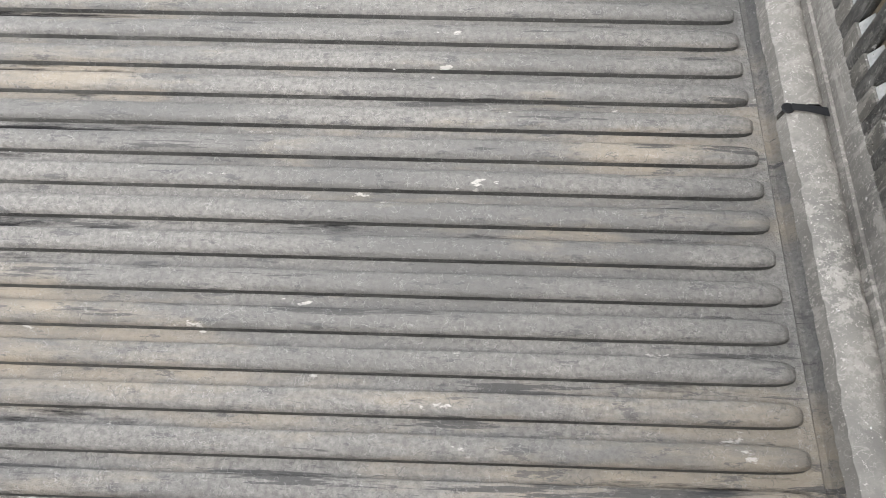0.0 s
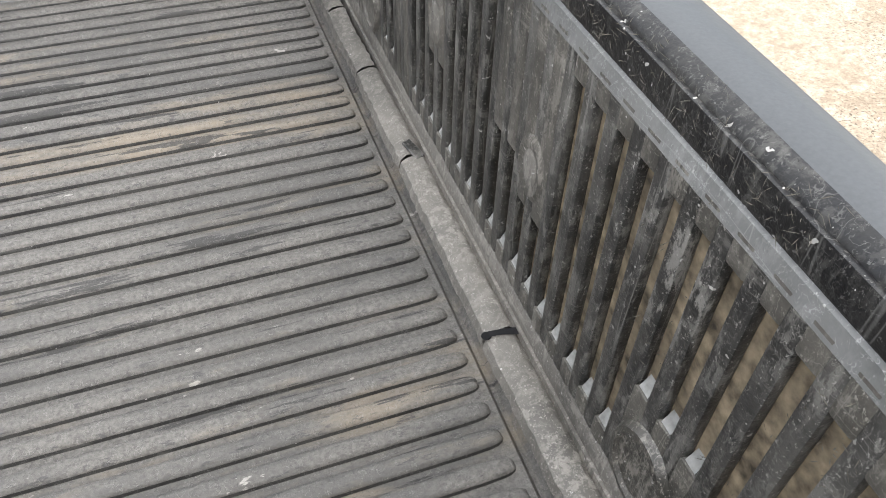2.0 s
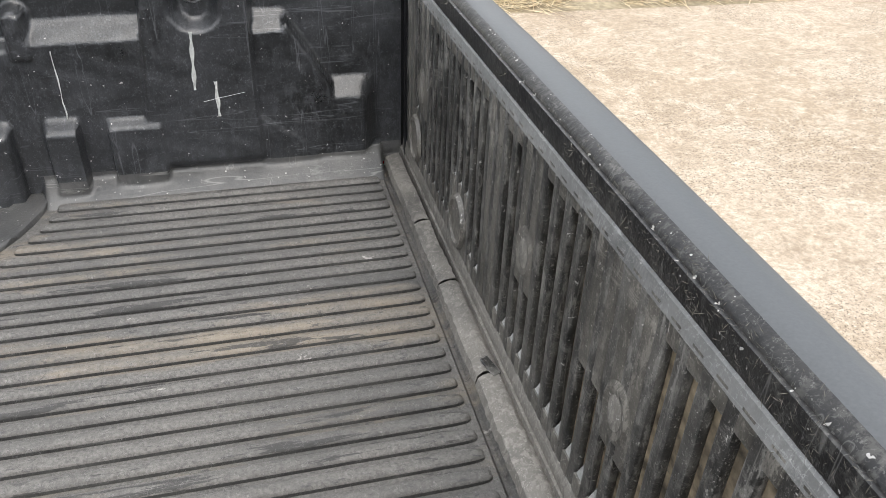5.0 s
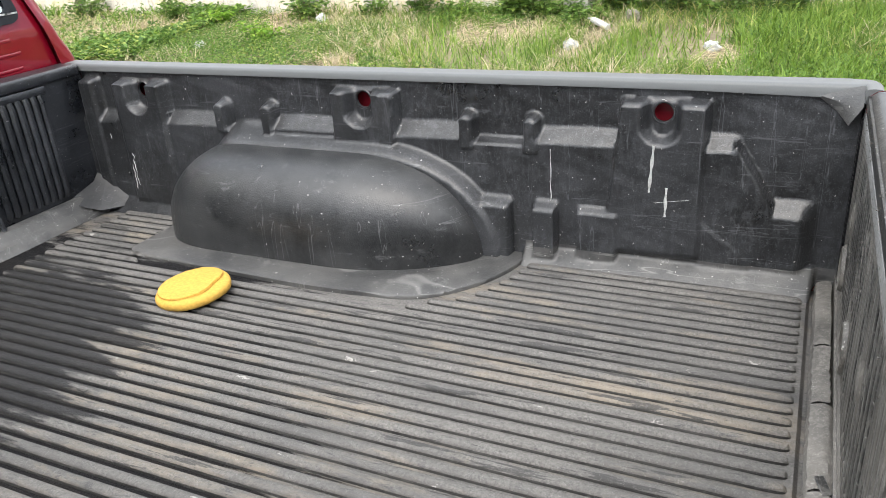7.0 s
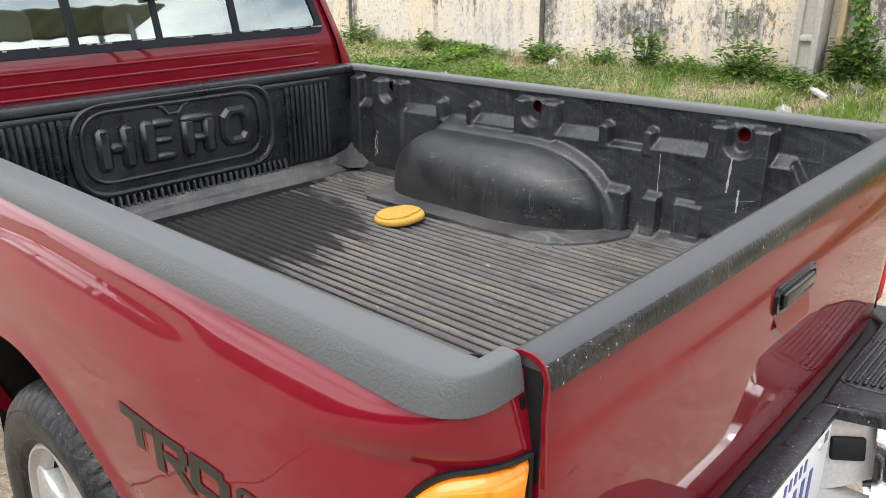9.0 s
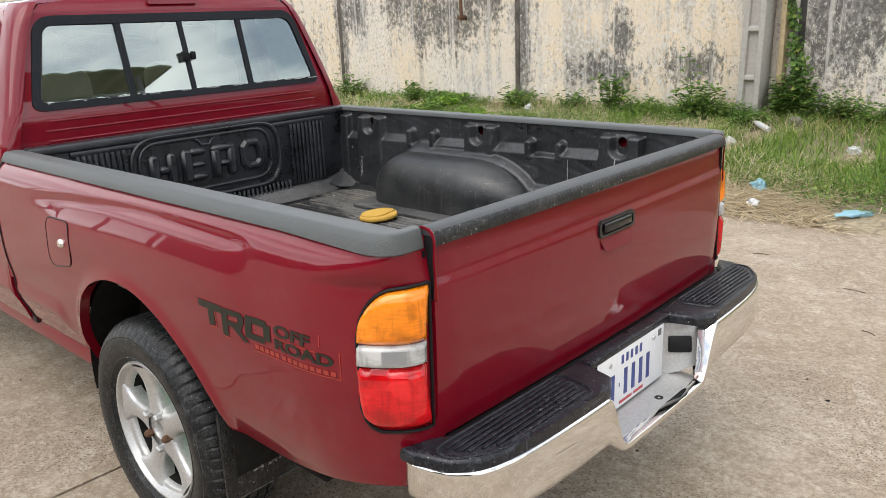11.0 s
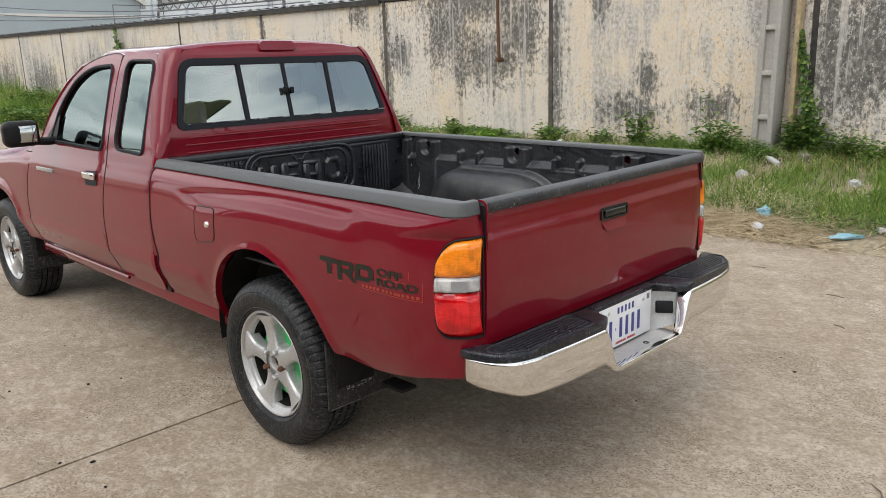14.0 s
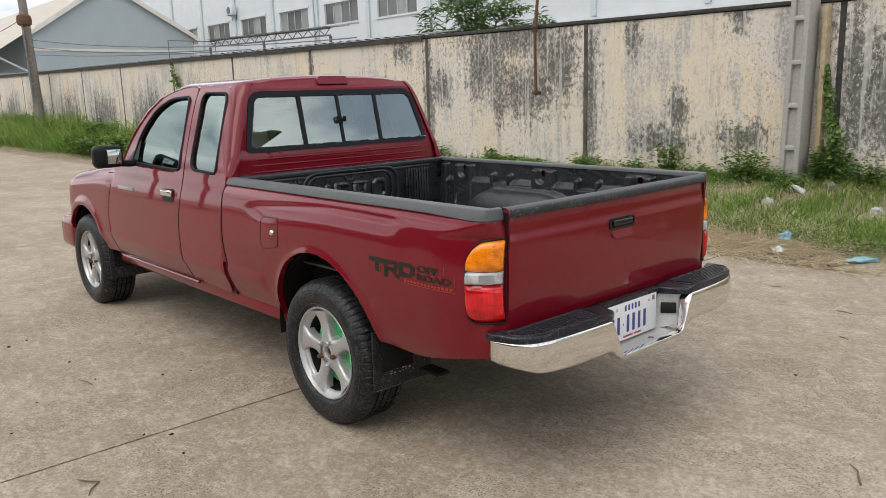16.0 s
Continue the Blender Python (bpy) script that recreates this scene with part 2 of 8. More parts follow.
def blots(n, l, places):
    """Soft patches, each (x, z, half width, half height), added up."""
    total = None
    for x, z, rx, rz in places:
        c, m, g = n.new("ShaderNodeTexCoord"), n.new("ShaderNodeMapping"), n.new("ShaderNodeTexGradient")
        m.vector_type, g.gradient_type = "TEXTURE", "SPHERICAL"
        m.inputs["Location"].default_value, m.inputs["Scale"].default_value = (x, 6.75, z), (rx, 5.0, rz)
        l.new(c.outputs["Object"], m.inputs["Vector"])
        l.new(m.outputs[0], g.inputs["Vector"])
        if total is None:
            total = g.outputs["Fac"]
        else:
            a = n.new("ShaderNodeMath")
            a.operation = "MAXIMUM"
            l.new(total, a.inputs[0])
            l.new(g.outputs["Fac"], a.inputs[1])
            total = a.outputs[0]
    return total


def make_plaster():
    """Old cream plaster, washed pale and flaking, with black mould hanging in streaks and spreading in patches."""
    m, n, l, b = shader("stained_plaster")
    tone, fine = texture(n, l, 0.45, 5.0, 0.6), texture(n, l, 70.0, 5.0, 0.75)
    flake = texture(n, l, 11.0, 12.0, 0.78, (1.0, 1.0, 0.85))
    chip = texture(n, l, 24.0, 5.0, 0.72, (1.0, 1.0, 0.75), shift=(3, 0, 7))
    peel = texture(n, l, 34.0, 4.0, 0.70, (1.0, 1.0, 0.7), shift=(9, 0, 2))
    wear = texture(n, l, 0.8, 7.0, 0.65, shift=(6, 0, 2))
    streak = texture(n, l, 5.5, 12.0, 0.74, (1.0, 1.0, 0.06))
    drip = texture(n, l, 13.0, 8.0, 0.7, (1.0, 1.0, 0.035), shift=(5, 0, 1))
    speckle = texture(n, l, 17.0, 8.0, 0.84, (1.0, 1.0, 0.75))
    places = [(-4.20, 1.3, 0.30, 2.6), (-7.80, 1.3, 0.28, 2.6), (-0.58, 1.5, 0.35, 2.4), (-11.6, 1.3, 0.3, 2.4), (-6.35, 1.95, 1.25, 1.4), (-5.6, 1.45, 1.7, 1.0), (-4.85, 1.9, 0.75, 1.2), (-7.45, 1.55, 0.7, 0.7), (-3.0, 0.72, 1.1, 0.45), (-2.75, 1.15, 0.40, 0.6),
              (-1.9, 0.80, 0.8, 0.42), (-3.5, 2.15, 0.25, 0.6), (-0.25, 1.45, 1.2, 1.7), (0.6, 1.35, 1.7, 1.6), (2.0, 1.3, 2.0, 1.5), (-9.6, 1.1, 2.2, 1.2), (-13.3, 0.9, 2.4, 1.3),
              (-5.9, 2.3, 2.6, 0.75), (-8.6, 2.2, 0.5, 0.5), (-2.0, 2.3, 0.35, 0.5), (-11.9, 1.1, 0.9, 1.0), (-15.2, 1.1, 0.9, 1.1), (-17.0, 1.0, 2.6, 1.6), (-20.6, 1.0, 2.9, 1.7), (-24.5, 1.0, 2.9, 1.7), (-28.3, 1.0, 3.0, 1.7), (-32.0, 1.1, 3.0, 1.6), (-36.0, 1.1, 3.0, 1.6)]
    patch_fac = blots(n, l, places)
    c = mixed(n, l, steps(n, l, tone.outputs["Fac"], [(0.44, 0.0), (0.58, 1.0)]), (0.660, 0.595, 0.515), (0.720, 0.595, 0.430))
    worn = steps(n, l, wear.outputs["Fac"], [(0.42, 0.15), (0.60, 1.0)])
    c = mixed(n, l, mixed(n, l, 1.0, steps(n, l, flake.outputs["Fac"], [(0.500, 0.0), (0.535, 0.70)]), worn, "MULTIPLY"), c, (0.670, 0.625, 0.570))
    c = mixed(n, l, mixed(n, l, 1.0, steps(n, l, chip.outputs["Fac"], [(0.575, 0.0), (0.600, 0.85)]), worn, "MULTIPLY"), c, (0.300, 0.275, 0.240))
    c = mixed(n, l, mixed(n, l, 1.0, steps(n, l, chip.outputs["Fac"], [(0.395, 0.90), (0.420, 0.0)]), worn, "MULTIPLY"), c, (0.780, 0.750, 0.710))
    c = mixed(n, l, steps(n, l, fine.outputs["Fac"], [(0.40, 0.35), (0.52, 0.0)]), c, (0.36, 0.33, 0.28))
    c = mixed(n, l, steps(n, l, streak.outputs["Fac"], [(0.56, 0.0), (0.63, 0.45)]), c, (0.30, 0.275, 0.235))
    wash, hang = texture(n, l, 0.75, 9.0, 0.70, (1.0, 1.0, 0.8), shift=(1, 0, 3)), texture(n, l, 7.0, 10.0, 0.75, (1.0, 1.0, 0.10), shift=(8, 0, 4))
    grey = mixed(n, l, 0.45, steps(n, l, wash.outputs["Fac"], [(0.42, 0.0), (0.62, 1.0)]), steps(n, l, hang.outputs["Fac"], [(0.40, 0.0), (0.62, 1.0)]))
    c = mixed(n, l, steps(n, l, grey, [(0.50, 0.0), (0.60, 0.38), (0.74, 0.62)]), c, (0.290, 0.275, 0.252))
    c = mixed(n, l, mixed(n, l, 1.0, steps(n, l, chip.outputs["Fac"], [(0.46, 0.9), (0.49, 0.0)]), steps(n, l, grey, [(0.44, 0.0), (0.56, 1.0)]), "MULTIPLY"), c, (0.58, 0.56, 0.53))
    noise_sum = mixed(n, l, 0.62, steps(n, l, streak.outputs["Fac"], [(0.36, 0.0), (0.62, 1.0)]), steps(n, l, speckle.outputs["Fac"], [(0.38, 0.0), (0.62, 1.0)]))
    reach = n.new("ShaderNodeMath")
    reach.operation = "ADD"
    l.new(noise_sum, reach.inputs[0])
    l.new(patch_fac, reach.inputs[1])
    black = mixed(n, l, steps(n, l, speckle.outputs["Fac"], [(0.42, 0.0), (0.56, 1.0)]), (0.19, 0.183, 0.168), (0.060, 0.058, 0.054))
    black = mixed(n, l, steps(n, l, drip.outputs["Fac"], [(0.545, 0.0), (0.60, 0.85)]), black, (0.42, 0.405, 0.38))
    c = mixed(n, l, steps(n, l, half_of(n, l, reach.outputs[0]), [(0.485, 0.0), (0.56, 0.65), (0.66, 0.92)]), c, black)
    c = mixed(n, l, steps(n, l, speckle.outputs["Fac"], [(0.605, 0.0), (0.635, 0.6)]), c, (0.19, 0.18, 0.16))
    # flakes that fell off again, pale, and pits, dark
    c = mixed(n, l, steps(n, l, peel.outputs["Fac"], [(0.390, 0.75), (0.415, 0.0)]), c, (0.600, 0.575, 0.540))
    c = mixed(n, l, mixed(n, l, 1.0, steps(n, l, peel.outputs["Fac"], [(0.595, 0.0), (0.620, 0.70)]), worn, "MULTIPLY"), c, (0.200, 0.188, 0.165))
    l.new(c, b.inputs["Base Color"])
    put(b, Roughness=0.9)
    relief(n, l, b, flake.outputs["Fac"], 0.6, 0.012)
    return m


def half_of(n, l, value):
    h = n.new("ShaderNodeMath")
    h.operation = "MULTIPLY"
    h.inputs[1].default_value = 0.5
    l.new(value, h.inputs[0])
    return h.outputs[0]


def make_leaf(name, dark, light, dry, dry_part):
    m, n, l, b = shader(name)
    g = n.new("ShaderNodeNewGeometry")
    c = mixed(n, l, g.outputs["Random Per Island"], dark, light)
    wide = texture(n, l, 0.8, 4.0)
    pick = n.new("ShaderNodeMath")
    pick.operation = "ADD"
    l.new(g.outputs["Random Per Island"], pick.inputs[0])
    l.new(wide.outputs["Fac"], pick.inputs[1])
    half = n.new("ShaderNodeMath")
    half.operation = "MULTIPLY"
    half.inputs[1].default_value = 0.5
    l.new(pick.outputs[0], half.inputs[0])
    c = mixed(n, l, steps(n, l, half.outputs[0], [(1 - dry_part - 0.04, 0.0), (1 - dry_part + 0.04, 1.0)]), c, dry)
    l.new(c, b.inputs["Base Color"])
    put(b, Roughness=0.6)
    through_leaf, mix = n.new("ShaderNodeBsdfTranslucent"), n.new("ShaderNodeMixShader")
    l.new(c, through_leaf.inputs["Color"])
    mix.inputs[0].default_value = 0.35
    l.new(b.outputs[0], mix.inputs[1])
    l.new(through_leaf.outputs[0], mix.inputs[2])
    l.new(mix.outputs[0], n["Material Output"].inputs[0])
    return m


def make_glass(name, tint, gloss_ior=1.5, film=0.0, film_tint=(1, 1, 1)):
    m = bpy.data.materials.new(name)
    m.use_nodes = True
    n, l = m.node_tree.nodes, m.node_tree.links
    n.clear()
    out, mix = n.new("ShaderNodeOutputMaterial"), n.new("ShaderNodeMixShader")
    clear, gloss, fresnel = n.new("ShaderNodeBsdfTransparent"), n.new("ShaderNodeBsdfGlossy"), n.new("ShaderNodeFresnel")
    clear.inputs["Color"].default_value = (*tint, 1)
    gloss.inputs["Roughness"].default_value = 0.015
    fresnel.inputs["IOR"].default_value = gloss_ior
    gloss.inputs["Color"].default_value = (*film_tint, 1)
    both = n.new("ShaderNodeMath")
    both.operation = "MAXIMUM"
    both.inputs[1].default_value = film
    l.new(fresnel.outputs[0], both.inputs[0])
    l.new(both.outputs[0], mix.inputs[0])
    l.new(clear.outputs[0], mix.inputs[1])
    l.new(gloss.outputs[0], mix.inputs[2])
    l.new(mix.outputs[0], out.inputs[0])
    return m


def make_lens(name, color, rough=0.06, ribs=210.0):
    """Moulded lens: fine level prisms and a soft reflector pattern behind a glossy face."""
    m, n, l, b = shader(name)
    prism, cut = texture(n, l, ribs, 1.0, 0.4, (0.22, 0.22, 1.0)), texture(n, l, ribs * 0.6, 1.0, 0.4, (1.0, 1.0, 0.08))
    cell = texture(n, l, 17.0, 3.0, 0.55)
    dark, light = tuple(v * 0.42 for v in color), tuple(min(1.0, v * 1.22 + 0.012) for v in color)
    c = mixed(n, l, steps(n, l, prism.outputs["Fac"], [(0.40, 0.0), (0.60, 1.0)]), tuple(v * 0.90 for v in color), tuple(v * 1.06 for v in color))
    c = mixed(n, l, steps(n, l, cut.outputs["Fac"], [(0.55, 0.0), (0.66, 0.35)]), c, dark)
    c = mixed(n, l, steps(n, l, cell.outputs["Fac"], [(0.52, 0.0), (0.66, 0.60)]), c, dark)
    c = mixed(n, l, steps(n, l, cell.outputs["Fac"], [(0.36, 0.70), (0.46, 0.0)]), c, light)
    l.new(c, b.inputs["Base Color"])
    put(b, Roughness=rough)
    b.inputs["Coat Weight"].default_value = 1.0
    b.inputs["Specular IOR Level"].default_value = 0.15
    relief(n, l, b, prism.outputs["Fac"], 0.04, 0.0006)
    return m


PAINT = make_paint()
LINER = make_liner("black_liner_plastic", (0.007, 0.0075, 0.008), (0.034, 0.036, 0.040), 0.41, 0.67, 260.0, scratch=0.5, gloss=0.24, flecks=0.725, grit=0.35)
LINER_WORN = make_liner("worn_liner_plastic", (0.010, 0.010, 0.010), (0.092, 0.088, 0.080), 0.50, 0.66, 150.0, 5.0, 0.4, 0.26, 0.71, 0.95)
LINER_PALE = make_liner("dusty_liner_plastic", (0.055, 0.052, 0.047), (0.150, 0.140, 0.124), 0.36, 0.56, 150.0, 9.0, 0.3, 0.55, 0.73, 0.8)
TUB = make_liner("smooth_liner_plastic", (0.010, 0.011, 0.012), (0.054, 0.055, 0.056), 0.42, 0.70, 300.0, 2.0, 0.5, 0.24, 0.735)
FLOOR_PLASTIC = make_bed_floor("bed_channel_plastic", 0.96, 0.55, ((-0.36, -0.10), (0.92, 0.74)), (0.004, 0.004, 0.005), 0.80)
RIDGE_PLASTIC = make_bed_floor("bed_ridge_plastic", 0.98, 0.35, ((-0.50, -0.02), (0.52, 0.46)), (0.026, 0.026, 0.027), 0.86)
# unscuffed rib flanks, darkened in colour to paint the shade between ribs
RIDGE_SHADE = make_liner("shaded_ridge_side_plastic", (0.009, 0.009, 0.009), (0.040, 0.039, 0.036), 0.46, 0.66, 260.0, 3.0, 0.2, 0.45, 0.76, 0.2)
LINER_DUSTY = make_liner("dust_rubbed_plastic", (0.024, 0.023, 0.020), (0.105, 0.097, 0.084), 0.40, 0.60, 150.0, 6.5, 0.4, 0.40, 0.71, 0.9)
LEDGE_GREY = make_liner("rubbed_ledge_plastic", (0.085, 0.087, 0.086), (0.185, 0.186, 0.182), 0.38, 0.58, 130.0, 3.6, 0.3, 0.50, 0.74, 0.3)
FRAYED = simple("frayed_plastic_fibre", (0.125, 0.115, 0.096), 0.85, 0, 90.0, 0.5, 0.0)
SILL_GREY = make_liner("dirty_sill_plastic", (0.030, 0.031, 0.031), (0.130, 0.128, 0.121), 0.38, 0.60, 130.0, 3.0, 0.4, 0.42, 0.70, 0.6)
LINER_GREY = make_liner("grey_scuffed_plastic", (0.036, 0.037, 0.038), (0.100, 0.098, 0.094), 0.40, 0.60, 260.0, 8.0)
DUST_GREY = simple("caught_grey_dust", (0.28, 0.28, 0.27), 0.9, 0, 160.0, 0.3, 0.4)
GROOVE_DIRT = simple("beige_groove_dirt", (0.200, 0.160, 0.108), 0.95, 0, 60.0, 0.85, 0.5, 0.002, spread=14.0)
DRIP = simple("dried_paint_drip", (0.42, 0.43, 0.42), 0.7, 0, 150.0, 0.4, 0.3)
CAP = simple("grey_rail_plastic", (0.106, 0.112, 0.114), 0.46, 0, 420.0, 0.07, 0.12, 0.0006, spread=3.0)
CAP_GATE = simple("dark_rail_plastic", (0.062, 0.066, 0.070), 0.46, 0, 420.0, 0.09, 0.15, 0.0007, spread=4.0)
CAP_FLANK = simple("pebbled_rail_plastic", (0.086, 0.092, 0.093), 0.46, 0, 260.0, 0.08, 0.7, 0.0016, spread=4.0)
CAP_BLACK = make_liner("black_rail_plastic", (0.006, 0.006, 0.007), (0.034, 0.033, 0.030), 0.52, 0.68, 130.0, 7.0, 0.6, 0.26, 0.70, 0.7, 0.4)
CHROME = simple("chrome", (0.80, 0.79, 0.77), 0.07, 1.0, 60.0, 0.03, 0.015, 0.001)
MIRROR = simple("mirror_glass", (0.42, 0.45, 0.44), 0.02, 1.0, 20.0, 0.02, 0.0)
SILVER = simple("silver_alloy", (0.52, 0.52, 0.515), 0.36, 0.55, 120.0, 0.14, 0.05, 0.001)
RUBBER = make_liner("tyre_rubber", (0.005, 0.006, 0.007), (0.046, 0.047, 0.047), 0.57, 0.72, 150.0, 4.0, 0.3, 0.30, 0.72, 0.40, 0.35)
RUBBER.node_tree.nodes["Principled BSDF"].inputs["Specular IOR Level"].default_value = 0.25
LINER_FRONT = make_liner("dusty_front_plastic", (0.006, 0.007, 0.009), (0.034, 0.037, 0.043), 0.44, 0.70, 300.0, 1.0, 0.3, 0.20, 0.735)
BLACK = simple("black_plastic", (0.010, 0.010, 0.011), 0.45, 0, 200.0, 0.3, 0.2)
STEP_PAD = make_liner("bumper_pad_plastic", (0.004, 0.005, 0.008), (0.026, 0.028, 0.036), 0.54, 0.74, 200.0, 6.0, 1.0, 0.20, 0.70, 0.45, 0.36)
FLAP = make_liner("dusty_flap_rubber", (0.007, 0.007, 0.007), (0.048, 0.047, 0.044), 0.55, 0.72, 160.0, 2.5, 0.3, 0.40, 0.71, 0.6, 0.25)
HANDLE_BLACK = simple("glossy_black_plastic", (0.012, 0.012, 0.012), 0.16, 0, 120.0, 0.2, 0.03)
SEAL = simple("window_rubber", (0.012, 0.014, 0.018), 0.55, 0, 90.0, 0.3, 0.1)
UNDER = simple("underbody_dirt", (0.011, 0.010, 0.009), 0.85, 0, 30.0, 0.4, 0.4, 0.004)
GREEN_DRUM = simple("green_painted_drum", (0.03, 0.48, 0.12), 0.4, 0, 30.0, 0.2)
RUST = simple("rusty_steel", (0.16, 0.085, 0.05), 0.7, 0.5, 80.0, 0.4, 0.3)
AMBER, CLEAR, RED_LENS = make_lens("amber_lens", (0.85, 0.23, 0.006)), make_lens("clear_lens", (0.46, 0.46, 0.45)), make_lens("red_lens", (0.62, 0.006, 0.010))
GLASS = make_glass("cab_glass", (0.84, 0.91, 0.87), 1.5, 0.42, (0.93, 1.0, 0.92))
SIDE_GLASS = make_glass("tinted_side_glass", (0.22, 0.28, 0.27), 1.5, 0.31, (0.84, 0.99, 0.94))
SEAT = simple("pale_seat_cloth", (0.62, 0.60, 0.55), 0.9, 0, 150.0, 0.15, 0.3)
DECAL_DARK = simple("dark_decal", (0.022, 0.024, 0.018), 0.35, 0, 50.0, 0.2, 0.0)
DECAL_RED = simple("red_decal", (0.34, 0.035, 0.022), 0.35, 0, 50.0, 0.2, 0.0)
PLATE_WHITE = simple("plate_white", (0.72, 0.73, 0.74), 0.35, 0, 40.0, 0.05, 0.0)
PLATE_BLUE = simple("plate_blue", (0.03, 0.05, 0.22), 0.4, 0, 40.0, 0.1, 0.0)
PLATE_RED = simple("plate_red", (0.42, 0.05, 0.05), 0.4, 0, 40.0, 0.1, 0.0)
YELLOW = simple("yellow_foam", (0.52, 0.310, 0.052), 0.85, 0, 160.0, 0.20, 0.5, 0.002, spread=22.0)
CONCRETE = make_concrete()
JOINT = simple("joint_dirt", (0.095, 0.075, 0.055), 0.95, 0, 60.0, 0.3)
PLASTER = make_plaster()
COPING = simple("blackened_coping", (0.050, 0.048, 0.044), 0.9, 0, 14.0, 0.45, 0.5, 0.01, spread=2.0)
POST_STAIN = simple("stained_joint_concrete", (0.105, 0.090, 0.076), 0.9, 0, 9.0, 0.55, 0.5, 0.01, spread=2.5)
SHEET = simple("grey_roof_sheet", (0.33, 0.34, 0.35), 0.45, 0.4, 10.0, 0.2, 0.1, spread=1.0)
POST_CONCRETE = simple("grey_pole_concrete", (0.42, 0.40, 0.37), 0.85, 0, 30.0, 0.12, 0.3, 0.004, spread=1.5)
OLD_TIMBER = simple("weathered_timber", (0.22, 0.19, 0.16), 0.9, 0, 12.0, 0.35, 0.5, 0.01, spread=2.0)
SOIL = simple("verge_soil", (0.270, 0.225, 0.150), 0.95, 0, 25.0, 0.4, 0.6, 0.02, spread=2.0)
GRASS = make_leaf("grass_blades", (0.066, 0.138, 0.018), (0.265, 0.405, 0.062), (0.55, 0.47, 0.20), 0.27)
STRAW = make_leaf("dry_straw", (0.50, 0.41, 0.27), (0.76, 0.66, 0.47), (0.28, 0.22, 0.13), 0.26)
LEAVES = make_leaf("weed_leaves", (0.050, 0.115, 0.020), (0.215, 0.355, 0.070), (0.38, 0.44, 0.11), 0.28)
TREE_LEAVES = make_leaf("tree_leaves", (0.035, 0.085, 0.015), (0.11, 0.19, 0.035), (0.15, 0.22, 0.05), 0.25)
BARK = simple("grey_bark", (0.15, 0.12, 0.09), 0.9, 0, 20.0, 0.3, 0.5, 0.01)
LITTER = simple("white_plastic_litter", (0.50, 0.51, 0.52), 0.4, 0, 30.0, 0.25, 0.2)
LITTER_BLUE = simple("blue_plastic_litter", (0.22, 0.40, 0.48), 0.4, 0, 30.0, 0.2, 0.2)
STONE = simple("pale_stone", (0.21, 0.195, 0.165), 0.9, 0, 20.0, 0.3, 0.5, 0.01)
CLAD_BLUE = simple("blue_grey_cladding", (0.40, 0.46, 0.48), 0.6, 0, 1.5, 0.05, 0.0, spread=0.3)
CLAD_WHITE = simple("white_wall_paint", (0.60, 0.635, 0.655), 0.7, 0, 1.5, 0.05, 0.0, spread=0.4)
ROOF_TAN = simple("tan_roof_sheet", (0.50, 0.45, 0.38), 0.6, 0.1, 2.0, 0.08, 0.0, spread=0.4)
PANE = simple("dark_window_pane", (0.12, 0.125, 0.12), 0.08, 0, 0.8, 0.35, 0.0, spread=0.5)
STEEL = simple("grey_steelwork", (0.16, 0.165, 0.17), 0.6, 0.3, 8.0, 0.25, 0.0)
HOLE_RED = simple("inner_panel_paint", (0.20, 0.012, 0.020), 0.35, 0, 60.0, 0.2, 0.0, coat=0.5)
for soft in (CAP, CAP_GATE, CAP_FLANK):
    soft.node_tree.nodes["Principled BSDF"].inputs["Specular IOR Level"].default_value = 0.38
for dull in (SEAL, BLACK, UNDER, HOLE_RED):
    dull.node_tree.nodes["Principled BSDF"].inputs["Specular IOR Level"].default_value = 0.2


# ---- mesh helpers ----
def build(name, verts, faces, material, parent=None, label="", smooth=True, angle=38):
    me = bpy.data.meshes.new(name)
    me.from_pydata([tuple(v) for v in verts], [], faces)
    me.validate()
    me.update()
    me.materials.append(material)
    if smooth:
        me.shade_smooth()
        me.set_sharp_from_angle(angle=radians(angle))
    ob = new(name, me)
    if parent is not None:
        ob.parent = parent
    return tagged(ob, label)


def part(name, bm, material, parent, label="", smooth=True, angle=38):
    bmesh.ops.recalc_face_normals(bm, faces=bm.faces)
    me = bpy.data.meshes.new(name)
    bm.to_mesh(me)
    bm.free()
    me.materials.append(material)
    if smooth:
        me.shade_smooth()
        me.set_sharp_from_angle(angle=radians(angle))
    ob = new(name, me)
    if parent is not None:
        ob.parent = parent
    return tagged(ob, label)


def add_box(bm, x0, x1, y0, y1, z0, z1, bevel=0.0, segments=2, m=None):
    """A box, its edges rounded, joined to bm."""
    made = bmesh.ops.create_cube(bm, size=1.0)["verts"]
    for v in made:
        v.co = Vector(((x0 + x1) / 2 + v.co.x * (x1 - x0), (y0 + y1) / 2 + v.co.y * (y1 - y0), (z0 + z1) / 2 + v.co.z * (z1 - z0)))
    if bevel:
        edges = list({e for v in made for e in v.link_edges})
        got = bmesh.ops.bevel(bm, geom=edges, offset=bevel, segments=segments, affect="EDGES", profile=0.5)
        made = list({v for f in got["faces"] for v in f.verts} | {v for v in made if v.is_valid})
    if m is not None:
        for v in made:
            v.co = m @ v.co
    return made


def box(name, x0, x1, y0, y1, z0, z1, material, parent=None, bevel=0.0, label="", m=None, segments=2):
    bm = bmesh.new()
    add_box(bm, x0, x1, y0, y1, z0, z1, bevel, segments, m)
    return part(name, bm, material, parent, label)


